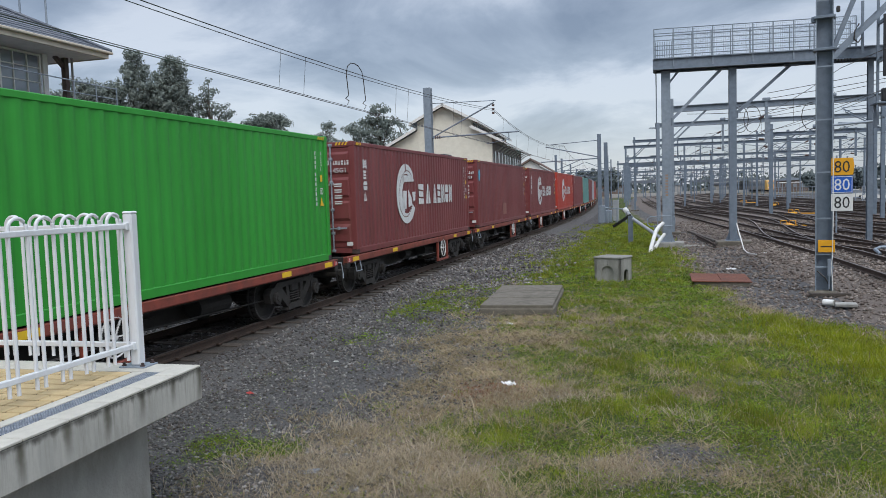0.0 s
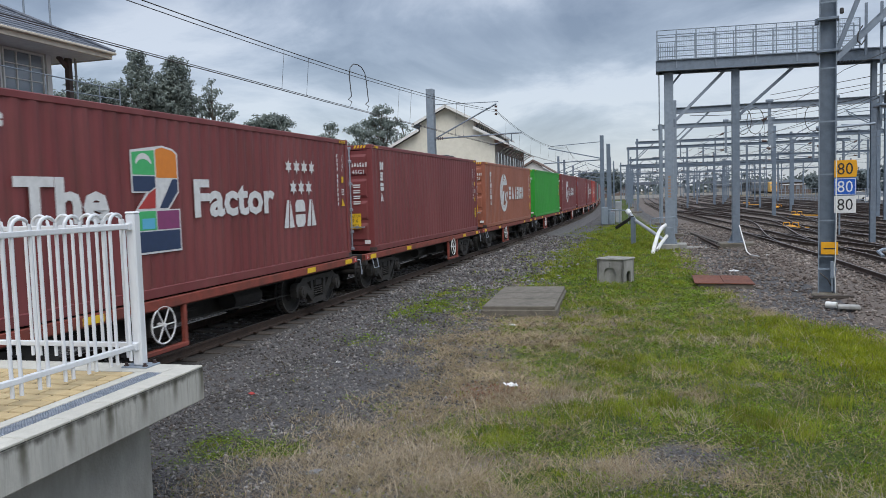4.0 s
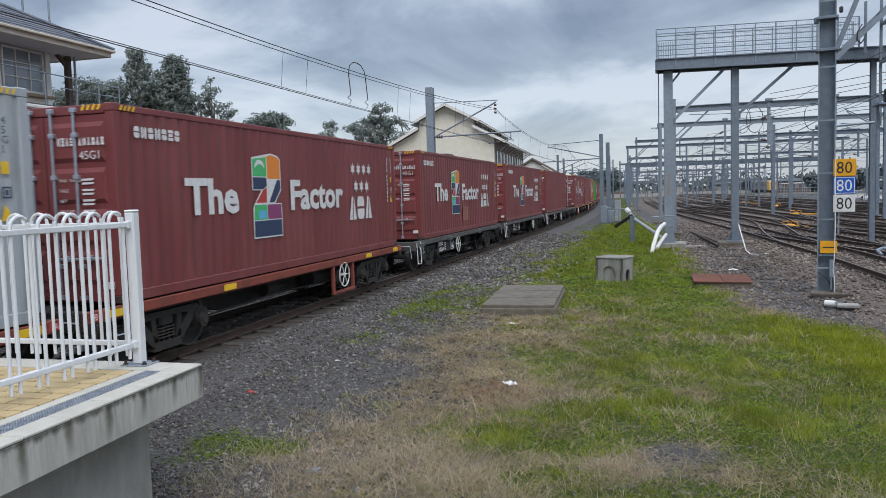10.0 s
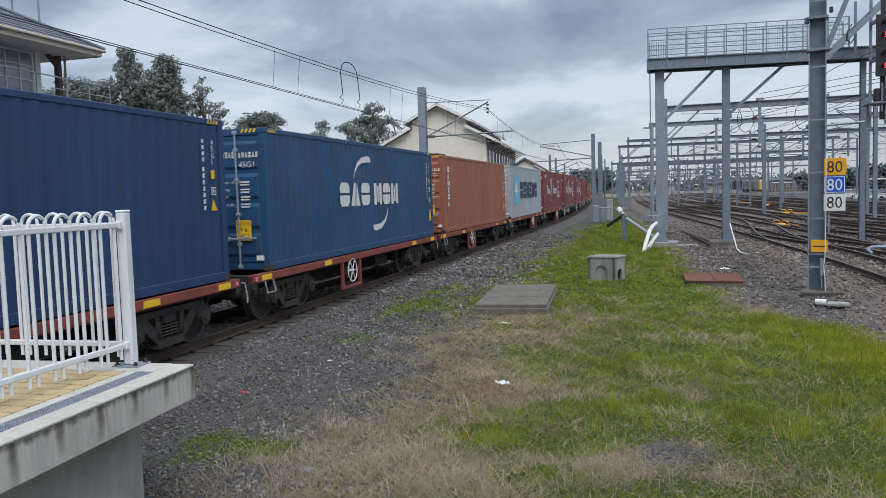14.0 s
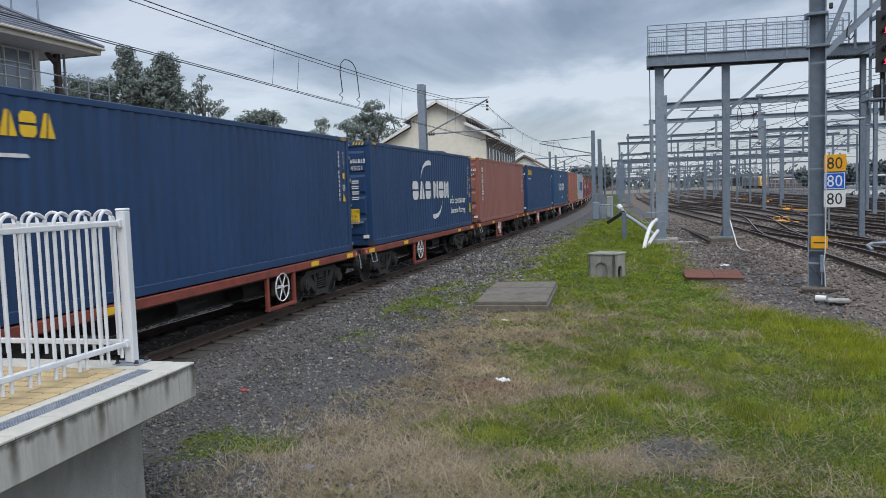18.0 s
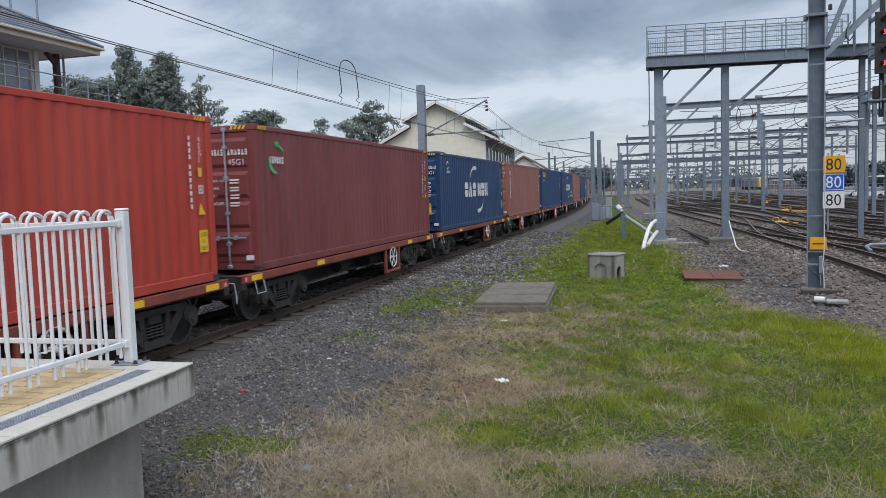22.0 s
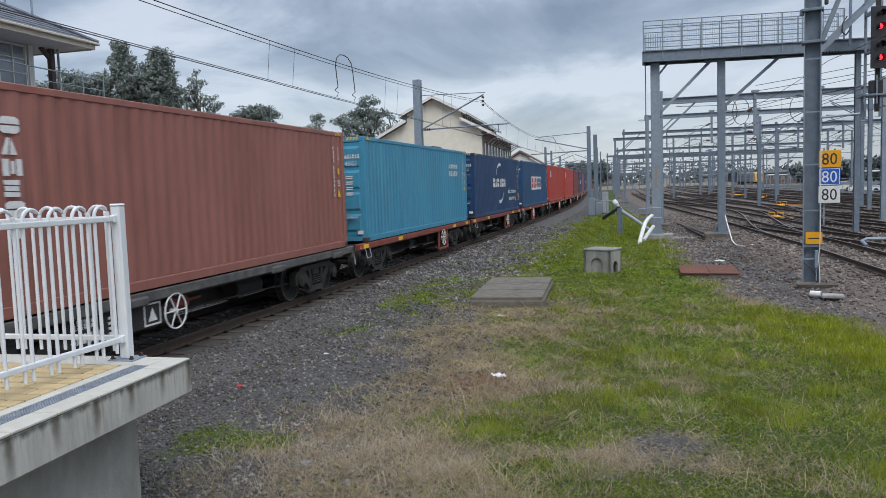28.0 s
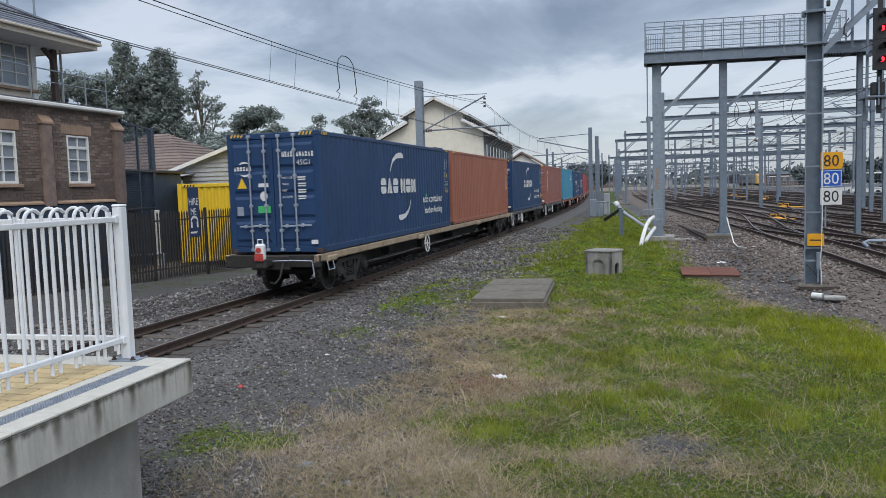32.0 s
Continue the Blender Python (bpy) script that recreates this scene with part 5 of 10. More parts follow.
# ---------------------------------------------------------------- wagons
def bogie_meshes():
    d = {}
    # cast side frame in the plane x = 0: two axle boxes, a bow between them, two slanting openings
    g = Geo()
    for sy in (-1, 1):
        g.prism([(sy * 1.10, 0.36), (sy * 0.78, 0.36), (sy * 0.74, 0.58), (sy * 0.82, 0.68), (sy * 1.06, 0.66), (sy * 1.14, 0.55)], -0.08, 0.08)
        g.prism([(sy * 0.80, 0.66), (sy * 0.70, 0.50), (sy * 0.30, 0.16), (sy * 0.22, 0.30), (sy * 0.62, 0.68)], -0.06, 0.06)
        g.prism([(sy * 0.40, 0.70), (sy * 0.28, 0.70), (sy * 0.24, 0.28), (sy * 0.34, 0.28)], -0.06, 0.06)
        g.rod((0.07, sy * 0.9, 0.46), (0.15, sy * 0.9, 0.46), 0.13, 12)
        g.rod((0.15, sy * 0.9, 0.46), (0.17, sy * 0.9, 0.46), 0.07, 8)
    g.prism([(-0.98, 0.64), (-0.7, 0.62), (-0.4, 0.66), (0.4, 0.66), (0.7, 0.62), (0.98, 0.64), (0.8, 0.76), (-0.8, 0.76)], -0.07, 0.07)
    g.prism([(-0.36, 0.14), (0.36, 0.14), (0.30, 0.27), (-0.30, 0.27)], -0.08, 0.08)
    d["side_frame"] = g.mesh("side_frame", M["bogie"])
    s = Geo()
    for y in (-0.13, 0.0, 0.13):
        pts = [(0.085 * math.cos(a * 1.2566), y + 0.075 * math.sin(a * 1.2566), 0.28 + 0.24 * a / 24) for a in range(25)]
        s.tube(pts, 0.017, 4)
    d["spring"] = s.mesh("spring", M["bogie"])
    d["bolster"] = Geo().cbox(-1.05, 1.05, -0.17, 0.17, 0.5, 0.72, 0.03).rod((0, 0, 0.7), (0, 0, 0.84), 0.2, 12).mesh("bolster", M["under"])
    # a wheelset with its tread and flange turned
    w = Geo()
    w.rod((-1.0, 0, 0), (1.0, 0, 0), 0.075, 10)
    for sx in (-1, 1):
        prof = [(0.64, 0.10), (0.64, 0.42), (0.665, 0.49), (0.69, 0.485), (0.70, 0.462), (0.815, 0.456), (0.815, 0.40), (0.77, 0.37), (0.75, 0.20), (0.80, 0.14), (0.80, 0.08)]
        n = 22
        vs = [(sx * x, r * math.cos(6.28318 * k / n), r * math.sin(6.28318 * k / n)) for k in range(n) for x, r in prof]
        m = len(prof)
        w.add(vs, [(k * m + i, k * m + i + 1, ((k + 1) % n) * m + i + 1, ((k + 1) % n) * m + i) for k in range(n) for i in range(m - 1)])
    d["wheelset"] = w.mesh("wheelset", M["under"])
    t = Geo()
    for sx in (1,):
        n = 32
        vs = [(sx * x, 0.4585 * math.cos(6.28318 * k / n), 0.4585 * math.sin(6.28318 * k / n)) for k in range(n) for x in (0.71, 0.817)]
        vs2 = [(sx * 0.818, r * math.cos(6.28318 * k / n), r * math.sin(6.28318 * k / n)) for k in range(n) for r in (0.457, 0.42)]
        t.add(vs, [(2 * k, 2 * k + 1, (2 * k + 3) % (2 * n), (2 * k + 2) % (2 * n)) for k in range(n)])
        t.add(vs2, [(2 * k, 2 * k + 1, (2 * k + 3) % (2 * n), (2 * k + 2) % (2 * n)) for k in range(n)])
    d["tyre"] = t.mesh("tyre", M["tread"])
    d["brake_beam"] = Geo().rod((-0.8, 0, 0), (0.8, 0, 0), 0.04, 6).cbox(-0.8, -0.66, -0.05, 0.05, -0.16, 0.16, 0.02).cbox(0.66, 0.8, -0.05, 0.05, -0.16, 0.16, 0.02).mesh("brake_beam", M["bogie"])
    return d


BM_ = bogie_meshes()


def add_bogie(wagon, y):
    b = part("bogie", BM_["bolster"], None, wagon, "grimy cast-steel bogie", pose(0, y, 0))
    for sx in (-1, 1):
        part("side_frame", BM_["side_frame"], None, b, "", pose(sx * 0.98, 0, 0) @ (Matrix.Identity(4) if sx > 0 else Matrix.Rotation(math.pi, 4, "Z")))
        part("spring", BM_["spring"], None, b, "coil springs", pose(sx * 0.98, 0, 0))
    for sy in (-1, 1):
        part("wheelset", BM_["wheelset"], None, b, "", pose(0, sy * 0.9, 0.46))
        for sx in (0, 1):
            part("tyre", BM_["tyre"], None, b, "worn steel wheel tyre", pose(0, sy * 0.9, 0.46) @ Matrix.Rotation(math.pi * sx, 4, "Z"))
        part("brake_beam", BM_["brake_beam"], None, b, "", pose(0, sy * 0.36, 0.40))


WM = {}


def shared(key, builder, material="under"):
    if key not in WM:
        WM[key] = builder().mesh(key.split("/")[0], M[material])
    return WM[key]


def handwheel():
    g = Geo()
    n = 20
    pts = [(0, 0.29 * math.cos(6.28318 * k / n), 0.29 * math.sin(6.28318 * k / n)) for k in range(n + 1)]
    g.tube(pts, 0.014, 6)
    for k in range(6):
        a = 1.0472 * k
        g.rod((0, 0, 0), (0, 0.29 * math.cos(a), 0.29 * math.sin(a)), 0.012, 5)
    g.rod((-0.12, 0, 0), (0.03, 0, 0), 0.035, 8)
    return g


def fishbelly(half, r0, r1):
    """Centre sill: deep in the middle, shallow over the bogies."""
    return Geo().prism([(-half, 0.98), (half, 0.98), (half, 0.72), (r1, 0.72), (r1 - 1.3, 0.34), (-r1 + 1.3, 0.34), (-r1, 0.72), (-half, 0.72)], -0.32, 0.32)


def build_wagon(kind, half, bogies, label, shift=0.0, hw=-1.4):
    """half: from its middle to its end sill."""
    fm = {"red": "frame_red", "grey": "frame_grey", "tan": "frame_tan"}[kind]
    ob = thing("container_wagon", label, "wagon", group="wagons of the freight train")
    key = "/%s%.1f" % (kind, half)
    sill = shared("side_sill" + key, lambda: Geo().cbox(-0.06, 0.06, -half, half, 0.85, 1.012, 0.012).cbox(-0.10, 0.0, -half, half, 0.83, 0.855, 0.006), fm)
    part("side_sill", sill, fm, ob, "", pose(1.17, 0, 0)); part("side_sill", sill, fm, ob, "", pose(-1.17, 0, 0) @ Matrix.Rotation(math.pi, 4, "Z"))
    part("centre_sill", shared("centre_sill" + key, lambda: fishbelly(half, 1.4, bogies - 1.3)), "under", ob)
    for sy in (-1, 1):
        turn = Matrix.Identity(4) if sy < 0 else Matrix.Rotation(math.pi, 4, "Z")
        part("end_sill", shared("end_sill" + key, lambda: Geo().cbox(-1.23, 1.23, 0.0, 0.16, 0.72, 1.01, 0.015).cbox(-0.5, 0.5, -0.05, 0.05, 0.66, 1.0, 0.02), fm), "under" if kind != "grey" else fm, ob, "", pose(0, sy * half, 0) @ turn)
        c = part("coupler", shared("coupler", lambda: Geo().cbox(-0.09, 0.09, -0.34, 0.15, 0.78, 0.94, 0.02).cbox(-0.16, 0.13, -0.52, -0.30, 0.72, 1.0, 0.05), "bogie"), "bogie", ob, "rusty knuckle coupler", pose(0, sy * half, 0) @ turn)
        part("air_hose", shared("air_hose", lambda: Geo().tube([(0.35, -0.05, 0.84), (0.36, -0.14, 0.72), (0.34, -0.24, 0.50), (0.28, -0.36, 0.38), (0.20, -0.44, 0.42)], 0.025, 6)), "under", ob, "black rubber air hose", pose(0, sy * half, 0) @ turn)
        part("uncoupling_lever", shared("uncoupling_lever", lambda: Geo().tube([(0.1, -0.12, 0.88), (0.6, -0.1, 0.90), (1.1, -0.08, 0.88), (1.14, -0.08, 0.62), (1.15, -0.10, 0.5)], 0.014, 5), "rod"), "rod", ob, "", pose(0, sy * half, 0) @ turn)
        part("grab_iron", shared("grab_iron", lambda: Geo().tube([(1.24, 0.45, 0.86), (1.29, 0.45, 0.62), (1.29, 0.78, 0.62), (1.24, 0.78, 0.86)], 0.014, 5), "rod"), "rod", ob, "", pose(0, sy * half, 0) @ turn)
        if kind == "grey":
            part("step_iron", shared("step_iron", lambda: Geo().tube([(1.24, 0.20, 0.98), (1.27, 0.20, 0.30), (1.27, 0.56, 0.30), (1.24, 0.56, 0.98)], 0.017, 5), "white_mark"), "white_mark", ob, "white step iron", pose(0, sy * half, 0) @ turn)
        add_bogie(ob, sy * bogies)
        # stout bolster that carries the box over each bogie
        part("body_bolster", shared("body_bolster" + key, lambda: Geo().cbox(-1.16, 1.16, -0.22, 0.22, 0.84, 0.985, 0.015), fm), fm, ob, "", pose(0, sy * bogies, 0))
    part("cross_bearer", shared("cross_bearer", lambda: Geo().cbox(-1.12, 1.12, -0.06, 0.06, 0.82, 0.985, 0.01)), "under", ob)
    for y in np.arange(-bogies + 1.6, bogies - 1.0, 2.2):
        part("cross_bearer", WM["cross_bearer"], "under", ob, "", pose(0, float(y), 0))
    # brake gear under the middle
    part("air_reservoir", shared("air_reservoir", lambda: Geo().rod((0.62, -0.55, 0.58), (0.62, 0.45, 0.58), 0.19, 14)), "under", ob, "", pose(0, 1.9, 0))
    part("brake_cylinder", shared("brake_cylinder", lambda: Geo().rod((0.72, -0.3, 0.62), (0.72, 0.2, 0.62), 0.15, 12).rod((0.72, 0.2, 0.62), (0.72, 0.75, 0.62), 0.03, 6)), "frame_red" if kind == "grey" else "under", ob, "", pose(0, -bogies + 3.9, 0))
    part("brake_rod", shared("brake_rod" + key, lambda: Geo().tube([(0.85, -bogies + 0.6, 0.42), (0.85, -0.6, 0.50), (0.85, bogies - 0.8, 0.42)], 0.017, 5), "bogie"), "bogie", ob, "grimy steel brake rod")
    part("pipe_run", shared("pipe_run" + key, lambda: Geo().tube([(1.02, -half + 0.4, 0.80), (1.02, half - 0.4, 0.80)], 0.022, 5)), "under", ob)
    part("hand_brake_wheel", shared("hand_brake_wheel", handwheel, "white_mark"), "white_mark", ob, "white spoked hand brake wheel", pose(1.22, hw, 0.60))
    part("brake_bracket", shared("brake_bracket", lambda: Geo().cbox(0.85, 1.12, -0.06, 0.06, 0.45, 0.86, 0.015).cbox(1.02, 1.10, -0.18, 0.10, 0.42, 0.72, 0.02)), "under", ob, "", pose(0, hw, 0))
    if kind == "red":
        gd = shared("brake_guard", lambda: Geo().cbox(1.14, 1.22, -0.62, -0.54, 0.20, 0.86, 0.012).cbox(1.14, 1.22, 0.54, 0.62, 0.20, 0.86, 0.012).cbox(1.13, 1.23, -0.62, 0.62, 0.16, 0.235, 0.012), fm)
        part("brake_guard", gd, fm, ob, "red steel guard round the brake wheel", pose(0, hw, 0))
        ys = [-half + 0.55, -2.9, 3.8, half - 0.55]
        for y in ys:
            part("reflector", shared("reflector", lambda: Geo().cbox(1.228, 1.236, -0.2, 0.2, 0.875, 0.985, 0.002), "yellow_mark"), "yellow_mark", ob, "yellow reflective strip", pose(0, y, 0))
        for sy in (-1, 1):
            part("end_plate", shared("end_plate", lambda: Geo().cbox(1.228, 1.234, -0.09, 0.09, 0.88, 0.98, 0.002), "red_mark"), "red_mark", ob, "", pose(0, sy * (half - 0.14), 0))
            part("end_letter", shared("end_letter%d" % sy, lambda: on_side(text_geo("A" if sy > 0 else "B", 0.085), 0, 0, 0), "white_mark"), "white_mark", ob, "", pose(1.236, sy * (half - 0.14) - 0.03, 0.89))
    else:
        for y in (-half + 0.8, -half * 0.35, half * 0.35, half - 1.1):
            part("load_bracket", shared("load_bracket", lambda: Geo().cbox(1.1, 1.26, -0.28, 0.28, 0.80, 0.95, 0.03), "frame_grey"), fm, ob, "", pose(0, y, 0))
    if kind == "grey":
        part("data_board", shared("data_board", lambda: Geo().cbox(1.10, 1.13, -1.05, 1.05, 0.42, 0.84, 0.01), "under"), "under", ob, "black data board on the sill", pose(0, -3.1 + shift, 0))
        part("data_lines", shared("data_lines", lambda: on_side(merge((block_letters(4, 0.5, 0.14, 0.25, 3), 0, 0.2), (block_letters(6, 0.62, 0.14, 0.25, 4), 0, 0.0), (bars(0.2, 0.3, 4, 2), 0.75, 0.02)), 0, 0, 0), "white_mark"), "white_mark", ob, "", pose(1.135, -4.05 + shift, 0.47))
        part("data_triangle", shared("data_triangle", lambda: on_side(flat_polys([(0, 0), (0.42, 0), (0.42, 0.03), (0, 0.03)], [(0, 0.33), (0.42, 0.33), (0.42, 0.36), (0, 0.36)], [(0, 0), (0.03, 0), (0.03, 0.36), (0, 0.36)], [(0.39, 0), (0.42, 0), (0.42, 0.36), (0.39, 0.36)], [(0.10, 0.07), (0.32, 0.07), (0.21, 0.29)]), 0, 0, 0), "white_mark"), "white_mark", ob, "", pose(1.136, -2.5 + shift, 0.45))
    return ob


# Boxes from the head of the train to its tail: place of the rear end along the train, colour, marks, label.
TRAIN = [
    (340.99, "maroon", "", "dark red corrugated container far ahead on the train"),
    (327.69, "rust_red", "tex", "bright red corrugated container far ahead on the train"),
    (314.39, "grey", "", "pale grey corrugated container far ahead on the train"),
    (301.09, "maroon", "small", "dark red corrugated container far ahead on the train"),
    (287.89, "teal", "", "faded teal corrugated container on a flat wagon"),
    (274.59, "maroon", "small", "dark red corrugated container on a flat wagon"),
    (261.29, "rust_red", "ring", "bright red container with a round white emblem"),
    (247.99, "maroon", "ring tex", "maroon container with a round white emblem and lettering shapes"),
    (234.59, "maroon", "dot patch", "plain maroon container with a small blue sticker"),
    (221.19, "maroon", "ring tex", "maroon container with a round white emblem and lettering shapes"),
    (207.79, "green", "", "bright green corrugated container, clean paint"),
    (194.44, "orange", "ring triton caution", "orange-brown container with a round white emblem"),
    (181.09, "maroon", "tex caution", "plain maroon container with a column of white marks"),
    (167.69, "maroon", "factor", "maroon container with white slogan and coloured picture"),
    (148.60, "maroon", "plain", "plain dark red container beside an empty deck"),
    (134.79, "maroon", "factor late", "maroon container with white slogan and coloured picture"),
    (120.99, "maroon", "factor patch", "maroon container with white slogan and a pale repair patch"),
    (106.84, "maroon", "factor", "maroon container with white slogan and coloured picture"),
    (93.54, "grey", "maersk grey", "light grey container with a pale blue star panel"),
    (80.24, "orange", "triton caution", "orange-brown container with a column of white marks"),
    (66.94, "blue", "cmabig caution", "mid-blue container with white swooshes, streaked with dirt"),
    (53.64, "navy", "seaco", "dark blue container with yellow lettering shapes"),
    (40.34, "brown", "triton", "brown container with a column of white marks"),
    (27.04, "navy", "cmabig eco caution", "navy container with white swooshes and slogan"),
    (13.74, "navy", "seaco", "dark blue container with yellow lettering shapes"),
    (0.44, "brown", "triton streaks", "brown container with pale scrape marks"),
    (-12.86, "navy2", "cmabig small caution", "deep blue container with white swooshes and small emblem"),
    (-26.16, "maroon", "global", "maroon container with a small green and white emblem"),
    (-39.46, "rust_red", "cai caution", "bright rust-red container with white lettering shapes"),
    (-52.76, "rust_red", "cai caution", "bright rust-red container with white lettering shapes"),
    (-66.06, "blue", "whitebox", "mid-blue container with a white lettering panel"),
    (-79.36, "navy", "cma eco caution", "navy container with white swooshes and slogan"),
    (-92.66, "sky_blue", "cosco", "light blue container with small white lettering"),
    (-105.90, "brown", "triton far_set", "brown container with a column of white marks"),
    (-120.08, "navy", "cma eco caution", "navy container with white swooshes and slogan"),
    (-133.28, "orange", "", "orange-brown plain corrugated container"),
    (-145.48, "navy", "cma eco label", "navy container with white swooshes, last of the train"),
]
MOVERS = []          # thing, middle along the train, half its wheelbase


def build_train():
    for i, (rear, colour, style, label) in enumerate(TRAIN):
        mid = rear + HL
        deck = mid - 0.2      # middle of the wagon below
        c = build_container(colour, style, label)
        MOVERS.append((c, mid, 4.5, 1.03))
        if rear < -130:
            continue
        if i == 14:
            MOVERS.append((build_wagon("grey", 9.3, 7.0, "long weathered grey container wagon with one end empty", -0.2, -0.5), deck + 3.0, 7.0, 0.0))
        elif colour == "maroon" and i in (15, 16) or i in (33, 34):
            MOVERS.append((build_wagon("grey", 6.5, 4.5, "weathered dark grey container wagon", 0.5, {15: 2.45, 16: -1.2, 33: -1.3, 34: -2.7}[i]), deck, 4.5, 0.0))
        else:
            MOVERS.append((build_wagon("red", 6.42, 4.5, "red-brown skeletal container wagon with yellow reflectors", 0.0, 2.2 if i in (3, 5, 8, 9, 12, 17, 18, 24, 26, 27, 28, 29, 31, 32) else -1.4), deck, 4.5, 0.0))
    tail = thing("tail_marker", "white tail marker with red lamps on the last wagon", "tail marker")
    part("case", Geo().cbox(-0.11, 0.11, -0.09, 0.09, 0.92, 1.32, 0.04), "white_mark", tail)
    part("handle", Geo().tube([(-0.06, 0, 1.3), (-0.06, 0, 1.42), (0.06, 0, 1.42), (0.06, 0, 1.3)], 0.015, 5), "white_mark", tail)
    for z in (1.18, 1.02):
        part("lens", Geo().rod((0, -0.088, z), (0, -0.105, z), 0.065, 12), "red_mark", tail, "red lens")
    part("red_band", Geo().box(-0.112, 0.112, -0.094, -0.0905, 0.93, 1.10), "red_mark", tail)
    MOVERS.append((tail, -146.27, 0.4, 0.0))
    MOVERS.append((build_wagon("tan", 12.55, 10.2, "long flat wagon with pale dusty sills, last of the train", 0.0, -3.65), -133.3 + 0.05, 10.2, 0.0))


build_train()


def train_at(t):
    """How far the train has gone at t seconds."""
    return -219.343 + 10.1121 * t + 0.0444792 * t * t - 0.000123106 * t ** 3


def motions():
    for ob, mid, half, z in MOVERS:
        rows = [(float(t), Matrix.Translation((0, 0, z)) @ line_pose(mid + train_at(t), half)) for t in range(33)]
        walk(ob, rows)


# ---------------------------------------------------------------- platform and its fence
PLAT = pose(-3.83, 5.61, 1.08, 0, 0, 2.8)


def build_platform():
    ob = thing("platform", "raised concrete platform end with sand-coloured pavers", "platform", PLAT, kind="structure")
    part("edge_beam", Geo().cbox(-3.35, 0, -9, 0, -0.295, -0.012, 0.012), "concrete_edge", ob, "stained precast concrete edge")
    part("support_wall", Geo().cbox(-3.0, -0.34, -9, -0.30, -1.6, -0.29, 0.02), "concrete", ob, "grey concrete support wall")
    part("paving_bed", Geo().box(-3.3, -0.02, -8.9, -0.02, -0.02, -0.006), "mortar", ob)
    # pale edging along both open sides
    e = Geo().cbox(0, 0.195, 0, 0.391, 0, 0.018, 0.004).mesh("edge_paver", M["paver_white"])
    for i in range(22):
        part("edge_paver", e, None, ob, "", pose(-0.197, -0.40 - 0.4 * i, -0.014))
    e2 = Geo().cbox(0, 0.395, 0, 0.295, 0, 0.018, 0.004).mesh("edge_paver", M["paver_white"])
    for i in range(8):
        part("edge_paver", e2, None, ob, "", pose(-0.60 - 0.4 * i, -0.297, -0.014))
    # the drain strip
    s = Geo().box(-0.345, -0.202, -8.8, -0.02, -0.012, -0.004)
    strip = part("drain_strip", s, "grating", ob, "blue-grey slotted drain strip")
    studs = Geo()
    for i in range(330):
        for k in range(6):
            x, y = -0.335 + k * 0.0225, -0.05 - i * 0.0235
            studs.box(x, x + 0.013, y, y + 0.009, -0.005, 0.003)
    tagged(part("strip_teeth", studs, "rod", strip), kind="stuff")
    e3 = Geo().cbox(0, 0.095, 0, 0.395, 0, 0.018, 0.004).mesh("edge_paver", M["paver_white"])
    for i in range(21):
        part("edge_paver", e3, None, ob, "", pose(-0.445, -0.70 - 0.4 * i, -0.014))
    # sand pavers in running bond, laid across
    p = Geo().cbox(0, 0.284, 0, 0.131, 0, 0.018, 0.005).mesh("paver", M["paver"])
    for r in range(44):
        for c in range(10):
            x = -0.75 - 0.3 * c - (0.15 if r % 2 else 0)
            if x < -3.3:
                continue
            part("paver", p, None, ob, "", pose(x, -0.45 - 0.15 * r, -0.014))
    half = Geo().cbox(0, 0.134, 0, 0.131, 0, 0.018, 0.005).mesh("paver", M["paver"])
    for r in range(1, 44, 2):
        part("paver", half, None, ob, "", pose(-0.60, -0.45 - 0.15 * r, -0.014))
    # wider part of the platform, on which the camera stands
    part("platform_body", Geo().cbox(-0.3, 6.5, -16, -4.9, -1.6, -0.012, 0.02), "concrete", ob)


def hoop(gap, bottom, top, r):
    """A hairpin of bar: two pickets joined by a bow."""
    pts = [(0, 0, bottom), (0, 0, top - gap / 2)]
    pts += [(gap / 2 - gap / 2 * math.cos(a * math.pi / 8), 0, top - gap / 2 + gap / 2 * math.sin(a * math.pi / 8)) for a in range(1, 8)]
    pts += [(gap, 0, top - gap / 2), (gap, 0, bottom)]
    return Geo().tube(pts, r, 8)


